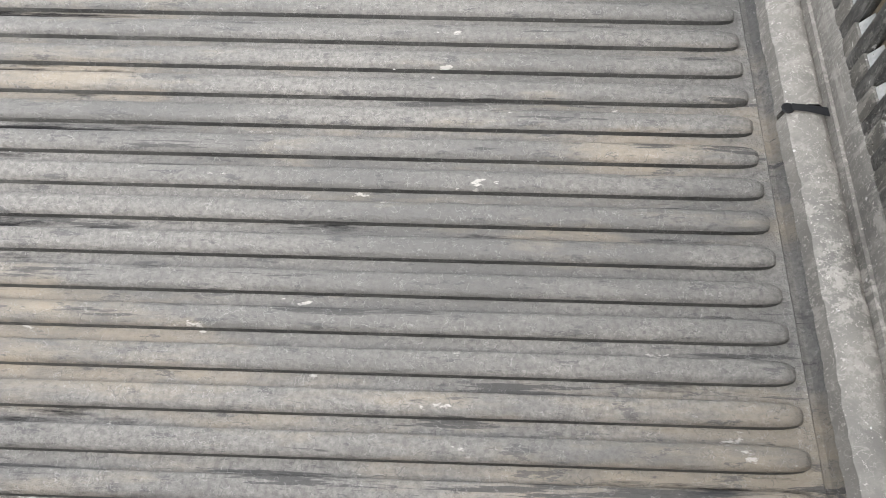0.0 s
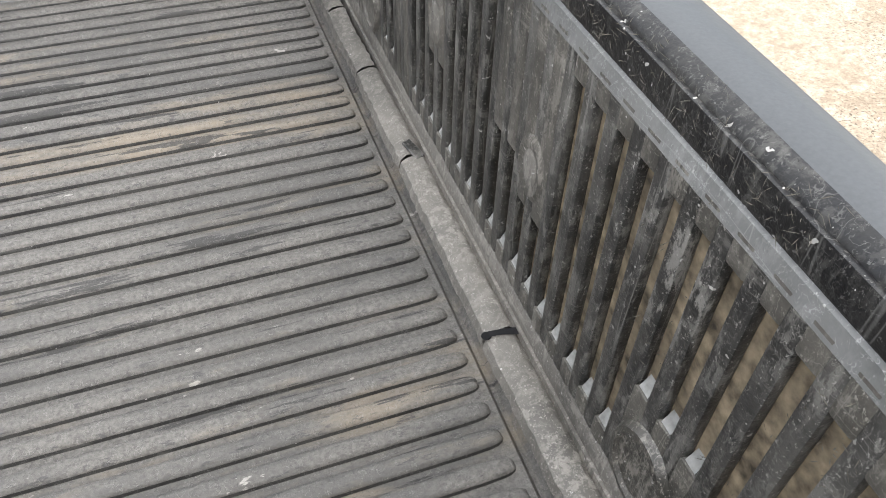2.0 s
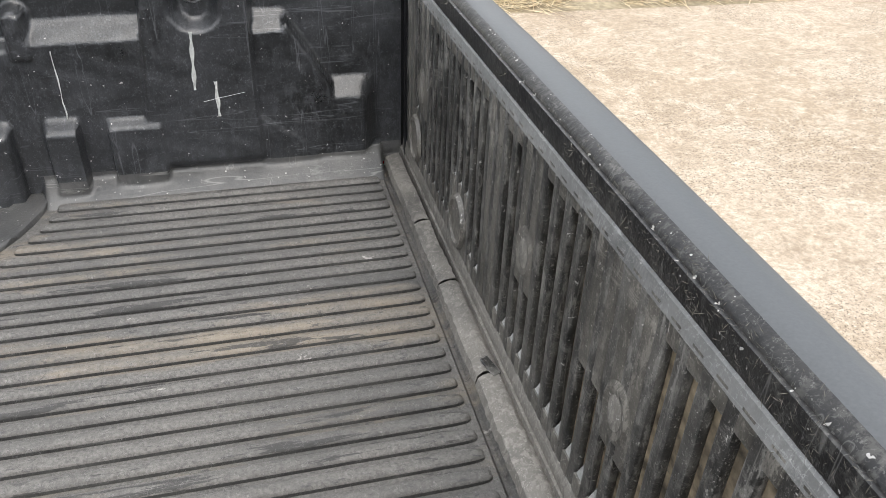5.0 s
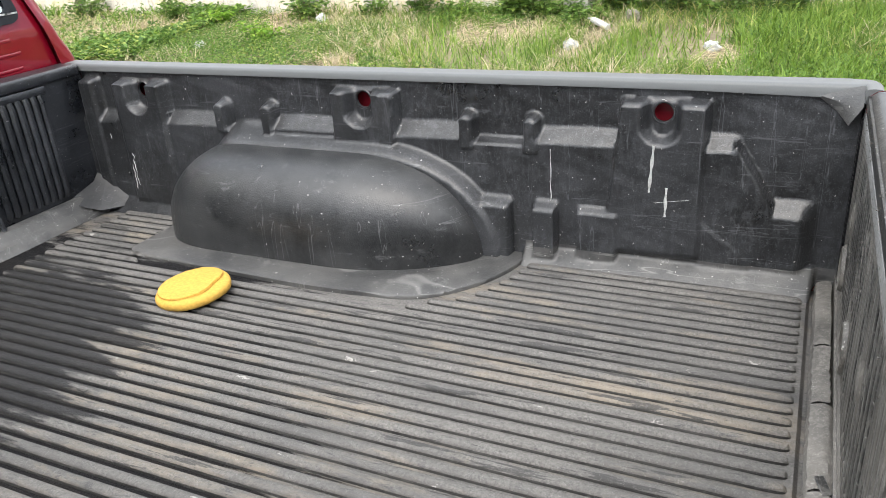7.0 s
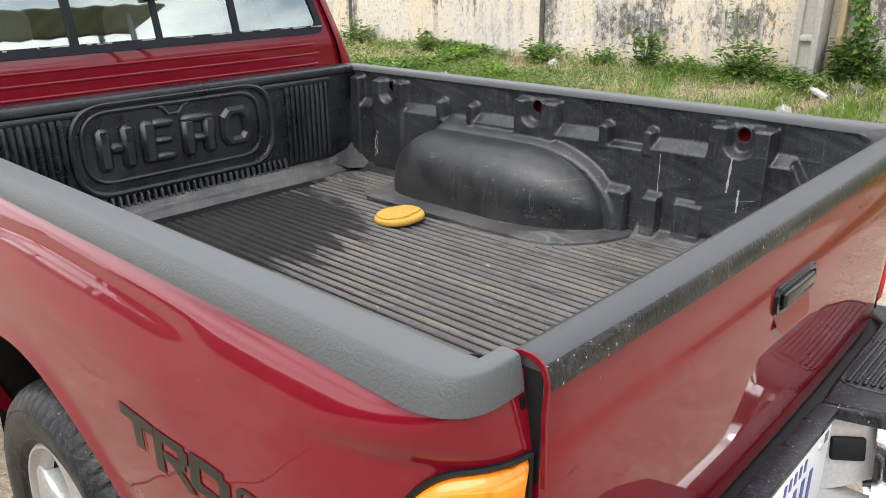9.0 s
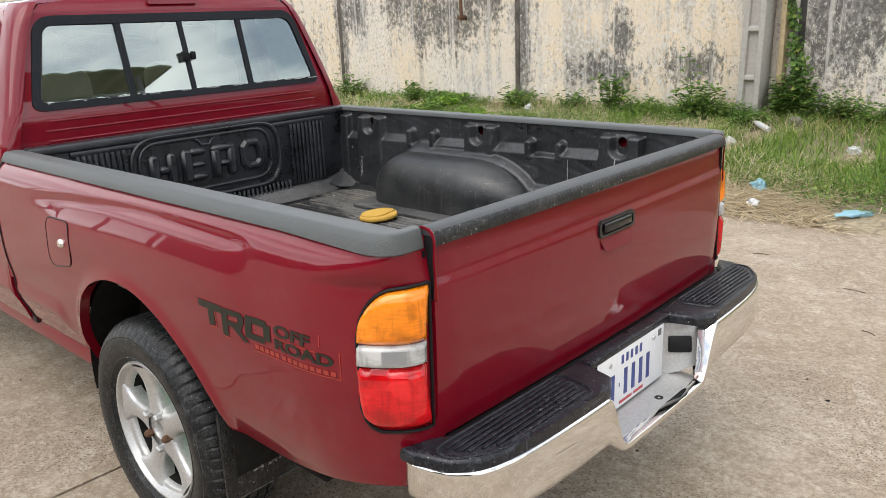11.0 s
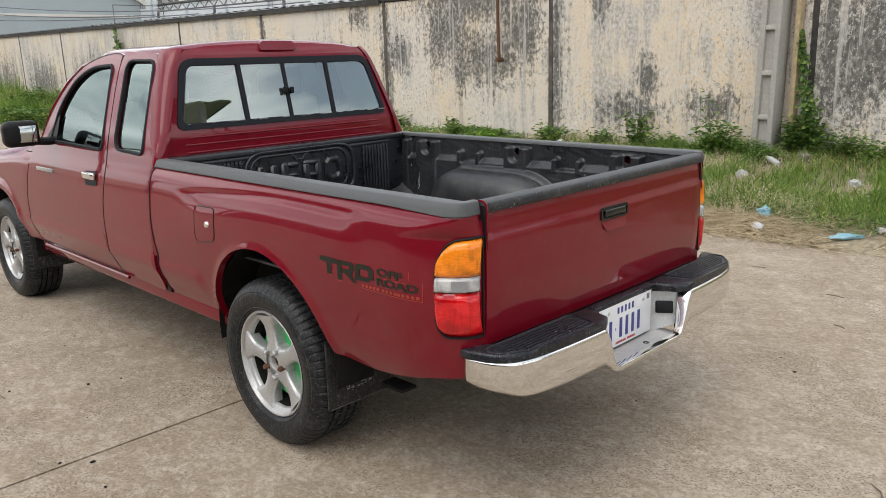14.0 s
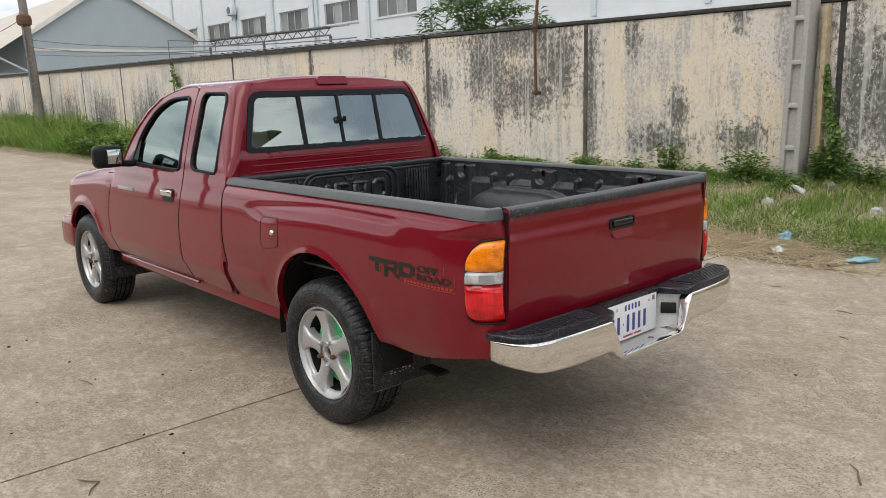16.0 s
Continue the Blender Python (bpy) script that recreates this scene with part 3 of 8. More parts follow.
def quad_grid(rows, closed=False):
    """Vertices and faces of rows of points, all of one length."""
    verts = [p for r in rows for p in r]
    w, faces = len(rows[0]), []
    for i in range(len(rows) - 1):
        for j in range(w - 1 + (1 if closed else 0)):
            k = (j + 1) % w
            faces.append((i * w + j, i * w + k, (i + 1) * w + k, (i + 1) * w + j))
    return verts, faces


def thick_grid(rows, depth):
    """A grid of points with a flange round its rim and a back, set off by depth (a vector)."""
    verts, faces = quad_grid(rows)
    n, w, h = len(verts), len(rows[0]), len(rows)
    rim = [j for j in range(w)] + [i * w + w - 1 for i in range(1, h)] + [(h - 1) * w + j for j in range(w - 2, -1, -1)] + [i * w for i in range(h - 2, 0, -1)]
    d = Vector(depth)
    verts = list(verts) + [Vector(verts[i]) + d for i in rim]
    for a in range(len(rim)):
        b = (a + 1) % len(rim)
        faces.append((rim[b], rim[a], n + a, n + b))
    return verts, faces


def lathe(profile, segments, center, axis="y", bump=None):
    """A profile of (radius, along) turned round the axis through center. bump(i, j) changes a radius."""
    rows = []
    for j in range(segments):
        a = 2 * math.pi * j / segments
        row = []
        for i, (r, s) in enumerate(profile):
            rr = r + (bump(i, j) if bump else 0)
            if axis == "y":
                row.append((center[0] + rr * math.cos(a), center[1] + s, center[2] + rr * math.sin(a)))
            elif axis == "z":
                row.append((center[0] + rr * math.cos(a), center[1] + rr * math.sin(a), center[2] + s))
            else:
                row.append((center[0] + s, center[1] + rr * math.cos(a), center[2] + rr * math.sin(a)))
        rows.append(row)
    rows.append(rows[0])
    w = len(profile)
    verts = [p for r in rows[:-1] for p in r]
    faces = []
    for j in range(segments):
        k = (j + 1) % segments
        for i in range(w - 1):
            faces.append((j * w + i, k * w + i, k * w + i + 1, j * w + i + 1))
    return verts, faces


def tube_along(points, radius, sides=8):
    """A round bar along points, closed at both ends. radius may be a list."""
    pts = [Vector(p) for p in points]
    rings = []
    for i, p in enumerate(pts):
        d = (pts[min(i + 1, len(pts) - 1)] - pts[max(i - 1, 0)]).normalized()
        u = d.orthogonal().normalized() if i == 0 else (u - d * u.dot(d)).normalized()
        v = d.cross(u)
        r = radius[i] if isinstance(radius, (list, tuple)) else radius
        rings.append([p + (u * math.cos(2 * math.pi * k / sides) + v * math.sin(2 * math.pi * k / sides)) * r for k in range(sides)])
    verts, faces = quad_grid(rings, closed=True)
    faces.append(tuple(range(sides - 1, -1, -1)))
    faces.append(tuple(range((len(rings) - 1) * sides, len(rings) * sides)))
    return verts, faces


def curve_of(table):
    """A smooth curve through a table of (position, value)."""
    xs, ys = np.array([p for p, _ in table], float), np.array([v for _, v in table], float)
    d = np.diff(ys) / np.diff(xs)
    slope = np.concatenate([[d[0]], [0 if a * b <= 0 else 2 * a * b / (a + b) for a, b in zip(d[:-1], d[1:])], [d[-1]]])

    def f(x):
        x = min(max(x, xs[0]), xs[-1])
        i = min(int(np.searchsorted(xs, x, side="right")) - 1, len(xs) - 2)
        h = xs[i + 1] - xs[i]
        t = (x - xs[i]) / h
        return float((2 * t**3 - 3 * t**2 + 1) * ys[i] + (t**3 - 2 * t**2 + t) * h * slope[i] + (3 * t**2 - 2 * t**3) * ys[i + 1] + (t**3 - t**2) * h * slope[i + 1])

    return f


def rounded_loop(corners, radius, per=6):
    """A closed polygon with rounded corners. radius: one, or one for each corner."""
    pts = []
    k = len(corners)
    for i in range(k):
        a, b, c = Vector(corners[i - 1]), Vector(corners[i]), Vector(corners[(i + 1) % k])
        r = radius[i] if isinstance(radius, (list, tuple)) else radius
        u, v = (a - b), (c - b)
        r = min(r, u.length * 0.49, v.length * 0.49)
        p, q = b + u.normalized() * r, b + v.normalized() * r
        for j in range(per + 1):
            t = j / per
            pts.append(p * (1 - t) ** 2 + b * 2 * t * (1 - t) + q * t**2)
    return pts


def cast(loop, center, angle):
    """Where the ray from center at the angle leaves the loop."""
    d, best = Vector((math.cos(angle), math.sin(angle))), None
    for i in range(len(loop)):
        a, b = loop[i - 1] - center, loop[i] - center
        e = b - a
        den = d.x * e.y - d.y * e.x
        if abs(den) < 1e-12:
            continue
        s = (a.x * e.y - a.y * e.x) / den
        t = (a.x * d.y - a.y * d.x) / den
        if s > 0 and -1e-6 <= t <= 1 + 1e-6 and (best is None or s > best):
            best = s
    return center + d * (best or 0)


def sheet_with_hole(outer, inner, place, rings=8, extra=48, flange=None):
    """A sheet between two loops of 2D points, both seen from the inner one's middle; place maps a 2D point to 3D. flange: the offset of a turned-in rim on both edges."""
    center = sum(inner, Vector((0, 0))) / len(inner)
    angles = sorted({round(math.atan2(p.y - center.y, p.x - center.x), 5) for p in (*outer, *inner)} | {round(-math.pi + 2 * math.pi * k / extra, 5) for k in range(extra)})
    ins, outs = [cast(inner, center, a) for a in angles], [cast(outer, center, a) for a in angles]
    rows = [[Vector(place(*(p.lerp(q, r / rings)))) for p, q in zip(ins, outs)] for r in range(rings + 1)]
    if flange is not None:
        f = Vector(flange)
        rows = [[v + f for v in rows[0]]] + rows + [[v + f for v in rows[-1]]]
    return quad_grid(rows, closed=True)


def fill_loop(loop, place, rings=5):
    """A sheet filling a loop of 2D points."""
    center = sum(loop, Vector((0, 0))) / len(loop)
    rows = [[place(*(center.lerp(p, r / rings))) for p in loop] for r in range(1, rings + 1)]
    verts, faces = quad_grid(rows, closed=True)
    verts.append(place(*center))
    n = len(loop)
    faces += [(len(verts) - 1, j, (j + 1) % n) for j in range(n)]
    return verts, faces


def leaf_cloud(name, at, along, up, length, width, material, parent=None, label="", fold=0.25, droop=0.0):
    """Many leaves in one mesh: each two folded halves of two faces, base to tip."""
    at, along, up = np.asarray(at, float), np.asarray(along, float), np.asarray(up, float)
    along /= np.linalg.norm(along, axis=1)[:, None]
    side = np.cross(along, up)
    side /= np.linalg.norm(side, axis=1)[:, None] + 1e-9
    nor = np.cross(side, along)
    L, W = np.asarray(length, float)[:, None], np.asarray(width, float)[:, None]
    tip_drop = np.array([[0, 0, -1.0]]) * L * droop
    base = at
    m = at + along * L * 0.45 + tip_drop * 0.25
    left, right = m + side * W * 0.5 + nor * W * fold, m - side * W * 0.5 + nor * W * fold
    tip = at + along * L + tip_drop
    n = len(at)
    verts = np.stack([base, left, m, right, tip], 1).reshape(-1, 3)
    k = np.arange(n)[:, None] * 5
    faces = np.concatenate([k + [0, 2, 1], k + [0, 3, 2], k + [1, 2, 4], k + [2, 3, 4]], 0)
    ob = build(name, verts.tolist(), faces.tolist(), material, parent, label, smooth=False)
    return ob


def patch(x, y, scale, seed):
    return np.array([noise.noise((float(a) * scale, float(b) * scale, seed)) for a, b in zip(x, y)])


def rod(name, a, b, radius, material, parent=None, label="", sides=10):
    v, f = tube_along([a, b], radius, sides)
    return build(name, v, f, material, parent, label)


def bar_text(name, text, size, m, material, parent, depth=0.001):
    """Writing in the built-in font, as a mesh."""
    c = bpy.data.curves.new(name, "FONT")
    c.body, c.size, c.extrude, c.align_x, c.offset = text, size, depth, "LEFT", size * 0.035
    tmp = bpy.data.objects.new(name, c)
    scene.collection.objects.link(tmp)
    me = bpy.data.meshes.new_from_object(tmp.evaluated_get(bpy.context.evaluated_depsgraph_get()))
    bpy.data.objects.remove(tmp)
    bpy.data.curves.remove(c)
    me.transform(m)
    me.materials.clear()
    me.materials.append(material)
    ob = new(name, me)
    ob.parent = parent
    return ob


# ---- ground, verge and boundary wall ----
YARD = -0.032  # level of the concrete


def verge_height(x, y):
    rise = curve_of([(3.1, -0.09), (3.50, -0.060), (3.84, -0.014), (4.3, 0.045), (5.2, 0.14), (6.8, 0.30)])(y)
    return rise + 0.035 * noise.noise((x * 0.9, y * 0.9, 0.0)) * min(1.0, max(0.0, (y - 3.6) / 0.8))


def verge_edge(x):
    return 3.71 + 0.04 * min(3.0, max(0.0, x - 1.0)) + 0.05 * noise.noise((x * 0.45, 7.0, 0.0)) + 0.05 * noise.noise((x * 2.1, 3.0, 0.0))


def build_ground():
    xs = [-400, -60] + [-0.452 - 5.75 * k for k in range(8, -5, -1)] + [60, 400]
    # slabs with open joints between them
    verts, faces = [], []
    ys = [-400.0, -9.6, 400.0]
    g = 0.007
    for i in range(len(xs) - 1):
        for j in range(len(ys) - 1):
            a, b, c, d = xs[i] + g, xs[i + 1] - g, ys[j] + g, ys[j + 1] - g
            k = len(verts)
            verts += [(x, y, YARD + z) for z in (0.0, -0.03) for x, y in ((a, c), (b, c), (b, d), (a, d))]
            faces += [(k, k + 1, k + 2, k + 3), (k, k + 4, k + 5, k + 1), (k + 1, k + 5, k + 6, k + 2), (k + 2, k + 6, k + 7, k + 3), (k + 3, k + 7, k + 4, k)]
    ground = tagged(build("ground", verts, faces, CONCRETE, None, "sand-coloured concrete yard in large worn slabs", smooth=False), category="ground", kind="structure")
    build("joint_filling", [(x, y, YARD - 0.022) for x, y in ((-400, -400), (400, -400), (400, 400), (-400, 400))], [(0, 1, 2, 3)], JOINT, ground, "dirt-filled joints", smooth=False)
    return ground


def build_verge():
    rows = []
    xs = [-60 + 1.5 * k for k in range(24)] + [-24 + 0.3 * k for k in range(121)] + [13 + 1.5 * k for k in range(30)]
    for k in range(22):
        v = k / 21
        row = []
        for x in xs:
            y = verge_edge(x) - 0.35 + v * (6.9 - verge_edge(x) + 0.35)
            row.append((x, y, verge_height(x, y)))
        rows.append(row)
    v, f = quad_grid(rows)
    return tagged(build("verge", v, f, SOIL, None, "brown soil verge rising to the boundary wall"), category="verge", kind="structure")


WALL_Y = 6.75
JOINTS_X = [-0.74, -4.31, -7.84, -11.64, -15.16, -18.71, -22.67, -26.4, -30.2, -34.0, -38.0]


def wall_top(x):
    return 2.32 - 0.0115 * x


def build_wall():
    wall = tagged(new("wall_north"), "cream rendered boundary wall streaked with black mould", "wall", kind="structure")
    edges = [14.0, 10.4, 6.8, 3.0] + JOINTS_X + [-42.0, -46.0, -50.0, -54.0, -58.0]
    for a, b in zip(edges[:-1], edges[1:]):
        bm = bmesh.new()
        add_box(bm, b + 0.036, a - 0.036, WALL_Y, WALL_Y + 0.14, -0.1, 2.0, 0.006, 1)
        for v in bm.verts:
            if v.co.z > 1.9:
                v.co.z += wall_top(v.co.x) - 2.0
        part("panel", bm, PLASTER, wall)
    for x in edges[1:-1]:
        bm = bmesh.new()
        add_box(bm, x - 0.034, x + 0.034, WALL_Y - (0.004 if x < -1 else -0.012), WALL_Y + 0.18, -0.1, wall_top(x) + 0.01, 0.004, 1)
        part("joint_post", bm, COPING if x > -1 else POST_STAIN, wall, "narrow blackened joint post")
    for a, b in zip(edges[:-1], edges[1:]):
        bm = bmesh.new()
        lift = 0.006 * math.sin(a * 3)
        add_box(bm, b + 0.002, a - 0.002, WALL_Y - 0.03, WALL_Y + 0.17, 0.012 + lift, 0.065 + lift, 0.012, 2)
        for v in bm.verts:
            v.co.z += wall_top(v.co.x)
        part("coping", bm, COPING, wall, "black weathered coping")
    # ribbed sheet roof just behind the far stretch of the wall
    rows = []
    n = 560
    for y, z in ((WALL_Y - 0.08, 0.085), (WALL_Y + 2.6, 0.36)):
        rows.append([(-7.9 - 42 * k / n, y, z + wall_top(-7.9 - 42 * k / n) + 0.014 * math.sin(k * math.pi / 2)) for k in range(n + 1)])
    v, f = quad_grid(rows)
    shed = tagged(build("shed_roof", v, f, SHEET, None, "long grey corrugated sheet roof edging the wall", angle=80), category="roof", kind="structure")
    shed.data.materials[0] = SHEET
    bm = bmesh.new()
    add_box(bm, -49.9, -7.9, WALL_Y - 0.06, WALL_Y - 0.034, -0.03, 0.066, 0.004, 1)
    for v in bm.verts:
        v.co.z += wall_top(v.co.x)
    part("fascia", bm, COPING, shed, "dark fascia board")
    return wall


# ---- the truck ----
FRONT_AXLE, WHEEL_R, HUB_Z = -3.125, 0.340, 0.299
half_bed = curve_of([(0.34, 0.700), (0.42, 0.752), (0.50, 0.784), (0.57, 0.799), (0.62, 0.806), (0.68, 0.8145), (0.74, 0.8185), (0.78, 0.8185), (0.82, 0.8165), (0.86, 0.813), (0.90, 0.8085), (0.93, 0.804), (0.96, 0.798), (0.985, 0.7875), (1.00, 0.777), (1.012, 0.766), (1.04, 0.760)])
half_low = curve_of([(0.34, 0.715), (0.42, 0.764), (0.50, 0.792), (0.540, 0.8065), (0.556, 0.8090), (0.566, 0.8085), (0.600, 0.8042), (0.612, 0.8034), (0.64, 0.8050), (0.68, 0.8055), (0.72, 0.8045), (0.76, 0.8020), (0.80, 0.7988), (0.84, 0.7948), (0.88, 0.7900), (0.92, 0.7840), (0.96, 0.7770), (1.00, 0.7690), (1.06, 0.7600), (1.10, 0.7510)])
half_top = curve_of([(1.06, 0.7600), (1.10, 0.7510), (1.25, 0.706), (1.40, 0.655), (1.48, 0.622), (1.53, 0.588), (1.56, 0.53)])


ledge_line = curve_of([(-0.60, 0.925), (-0.20, 0.954), (0.15, 0.968), (0.64, 0.961)])
ledge_form = curve_of([(-0.25, 0.0), (-0.16, 0.0042), (-0.085, 0.0082), (-0.012, -0.0025), (0.005, -0.0072), (0.028, 0.0)])


crease_form = curve_of([(0.48, 0.0), (0.545, 0.0085), (0.558, 0.0088), (0.602, 0.0), (0.62, 0.0)])
fender_top = curve_of([(-3.82, 0.64), (-3.78, 0.755), (-3.72, 0.830), (-3.62, 0.878), (-3.42, 0.925), (-3.14, 0.962), (-2.80, 1.000), (-2.50, 1.024)])


def side_y(x, z):
    """Half the truck's width at a place along it and a height."""
    if x > -0.88:
        w = half_bed(z)
        # a long tapering ledge under the rail, ending in a point before the lamp
        reach = min(1.0, max(0.0, (x + 0.66) / 0.30)) * min(1.0, max(0.0, (0.66 - x) / 0.16))
        w += ledge_form(z - ledge_line(x)) * reach * reach * (3 - 2 * reach)
        # the crease of the doors runs out on the front of the bed
        fade = min(1.0, max(0.0, (-0.47 - x) / 0.06))
        w += crease_form(z) * fade * fade * (3 - 2 * fade)
        r = math.hypot(x, z - 0.36)
        w += 0.010 * math.exp(-((r - 0.405) / 0.026) ** 2)
        return w
    if z > 1.08:
        return half_top(z)
    w = half_low(z)
    if x < -2.5:
        r = math.hypot(x - FRONT_AXLE, z - 0.33)
        w += 0.010 * math.exp(-((r - 0.40) / 0.04) ** 2)
        w -= 0.22 * max(0.0, (-3.36 - x) / 0.42) ** 2.2 + 0.060 * max(0.0, 1 - (fender_top(x) - z) / 0.10) ** 2.4
    return w


def arch_low(x, axle, r, cz, floor):
    d = abs(x - axle)
    return max(floor, cz + math.sqrt(max(0.0, r * r - d * d))) if d < r else floor


def columns(x0, x1, axle=None, r=0.0, step=0.04):
    xs = list(np.linspace(x0, x1, max(2, int((x1 - x0) / step))))
    if axle is not None:
        for k in range(33):
            x = axle - r * math.cos(math.pi * k / 32)
            if x0 < x < x1:
                xs.append(x)
        xs += [v for v in (axle - r - 1e-4, axle + r + 1e-4) if x0 < v < x1]
    return sorted(set(round(float(x), 5) for x in xs))


def side_panel(name, side, xs, low, high, label="", rows=26, parent=None, material=None, depth=0.03, inset=None):
    grid = []
    for i in range(rows + 1):
        v = i / rows
        row = []
        for x in xs:
            z = low(x) + (high(x) - low(x)) * v
            y = side_y(x, z) - (inset(x) if inset else 0)
            row.append((x, side * y, z))
        grid.append(row)
    if side > 0:
        grid = [r[::-1] for r in grid]
    v, f = thick_grid(grid, (0, -side * depth, 0))
    return build(name, v, f, material or PAINT, parent, label, angle=50)


def build_wheel(truck, x, side):
    """side -1: the wheel's face looks to -y."""
    wheel = new("wheel")
    wheel.parent = truck
    c = (x, side * 0.788, HUB_Z)

    def turned(profile):
        return [(r, side * s) for r, s in profile]

    # tyre: s runs outwards from the wheel's face (0) to the inside (-0.2)
    tread = []
    for k in range(5):
        a = -0.030 - k * 0.034
        tread += [(WHEEL_R, a), (WHEEL_R, a - 0.025), (WHEEL_R - 0.012, a - 0.0265), (WHEEL_R - 0.012, a - 0.0325)]
    profile = [(0.208, -0.010), (0.214, 0.000), (0.226, 0.012), (0.232, 0.018), (0.235, 0.0165), (0.262, 0.0265), (0.288, 0.0275), (0.294, 0.0245), (0.298, 0.0250), (0.317, 0.014), (0.333, -0.006)] + tread + [(0.332, -0.192), (0.310, -0.202), (0.25, -0.212), (0.19, -0.19)]

    def sipes(i, j):
        if 9 <= i <= 12:
            return (-0.007 if i > 10 else -0.004) if j % 6 == 0 else 0.0
        if 13 <= i <= 28:
            return -0.008 if (j + i) % 7 == 0 else 0.0
        return 0.0

    v, f = lathe(turned(profile), 396, c, "y", sipes)
    build("tyre", v, f, RUBBER, wheel, "dusty worn black tyre", angle=30)
    rim_profile = [(0.215, -0.004), (0.2178, 0.004), (0.2145, 0.009), (0.2095, 0.0085), (0.2065, 0.003), (0.2045, -0.008), (0.2000, -0.0125), (0.1925, -0.0145), (0.1885, -0.019), (0.1860, -0.032), (0.1800, -0.10), (0.168, -0.17)]
    v, f = lathe(turned(rim_profile), 72, c)
    rim = build("rim", v, f, SILVER, wheel, "silver five-spoke alloy rim")
    # deep barrel faces coloured near-black, painting the shade behind the spokes
    rim.data.materials.append(UNDER)
    for poly in rim.data.polygons:
        if min(q % len(rim_profile) for q in poly.vertices) >= 9:
            poly.material_index = 1
    # spokes
    turn0 = math.radians(90 + 10)
    for k in range(5):
        a = turn0 + k * 2 * math.pi / 5
        e, t = Vector((math.cos(a), 0, math.sin(a))), Vector((-math.sin(a), 0, math.cos(a)))
        rows = []
        for i in range(13):
            u = i / 12
            r = 0.050 + u * 0.146
            w = 0.0300 + 0.016 * (1 - min(1, u / 0.36)) ** 1.6 + 0.046 * max(0, (u - 0.58) / 0.42) ** 2.0
            out = -0.008 - 0.006 * math.sin(u * math.pi) + 0.006 * u
            row = []
            for p, drop in ((-1.0, 0.050), (-1.0, 0.014), (-0.90, 0.005), (-0.68, 0.0008), (0, -0.001), (0.68, 0.0008), (0.90, 0.005), (1.0, 0.014), (1.0, 0.050)):
                q = Vector(c) + e * r + t * (w * p)
                q.y = c[1] + side * (out - drop)
                row.append(q)
            rows.append(row)
        v, f = quad_grid(rows)
        build("spoke", v, f, SILVER, rim, angle=45)
    v, f = lathe(turned([(0.0, -0.045), (0.024, -0.045), (0.026, -0.020), (0.030, -0.011), (0.040, -0.013), (0.062, -0.015), (0.074, -0.017), (0.079, -0.028), (0.081, -0.06)]), 40, c)
    build("hub", v, f, SILVER, rim, "open hub centre with rusty axle end")
    for k in range(5):
        a = turn0 + math.pi / 5 + k * 2 * math.pi / 5
        p = (c[0] + 0.057 * math.cos(a), c[1], c[2] + 0.057 * math.sin(a))
        v, f = lathe(turned([(0.0, 0.010), (0.007, 0.009), (0.0110, 0.004), (0.0115, -0.012), (0.0145, -0.014), (0.015, -0.022)]), 6, p)
        build("lug_nut", v, f, RUST if k % 2 else SILVER, rim, "rusty lug nut" if k % 2 else "bare steel lug nut", smooth=False)
    v, f = lathe(turned([(0.0, -0.060), (0.128, -0.060), (0.150, -0.066), (0.155, -0.16)]), 48, c)
    build("brake_drum", v, f, GREEN_DRUM if x > -1 else UNDER, wheel, "green-painted brake drum" if x > -1 else "dark brake disc")
    v, f = lathe(turned([(0.020, -0.03), (0.020, -0.049), (0.0, -0.049)]), 20, c)
    build("axle_end", v, f, RUST, wheel, "rusty axle end")
    return wheel


def build_mud_flap(truck, x, side, lettered):
    flap = box("mud_flap", x, x + 0.012, side * 0.785 if side < 0 else 0.465, -0.465 if side < 0 else 0.785, 0.205, 0.47, FLAP, truck, 0.004, "black rubber mud flap with worn pale lettering")
    if lettered:
        marks = random.Random(8)
        for k in range(34):
            y, z = -0.652 + marks.gauss(0, 0.034), 0.276 + marks.gauss(0, 0.014)
            w, h = marks.uniform(0.004, 0.014), marks.uniform(0.003, 0.010)
            box("worn_mark", x + 0.0115, x + 0.0128, y, y + w, z, z + h, DUST_GREY if k % 3 else SILL_GREY, flap, 0.0, "worn pale mark")
        for y0, y1 in ((-0.775, -0.716), (-0.708, -0.640), (-0.628, -0.520)):
            box("rubbed_edge", x + 0.0112, x + 0.0128, y0, y1, 0.2065, 0.2095, SILL_GREY, flap, 0.0, "rubbed pale lower edge")
        for r, ry in ((0.052, 0.0), (0.024, 0.022)):
            v, f = lathe([(r - 0.004, 0.0), (r - 0.002, 0.002), (r, 0.0)], 28, (x + 0.0118, -0.672 + ry, 0.338), "x")
            build("ring_emblem", v, f, LINER_GREY, flap, "worn raised ring emblem")
    return flap


def corner(a, z=0.7):
    """The plan of the body's rear corner at a height: place along the truck and inset from its side."""
    up = min(1.0, max(0.0, (z - 0.935) / 0.075))
    p = 2 / (2.0 + 1.6 * up)
    deep = 0.130 if up == 0 else 0.130 * (1 - up) + (half_bed(z) - 0.676) * up
    run = 0.265 - 0.135 * up
    return 1.030 - 0.012 * up - run + run * max(0.0, math.sin(a)) ** p, deep * (1 - max(0.0, math.cos(a)) ** p)


def turns_at(turns, z):
    return [corner(a, z) for a in turns]


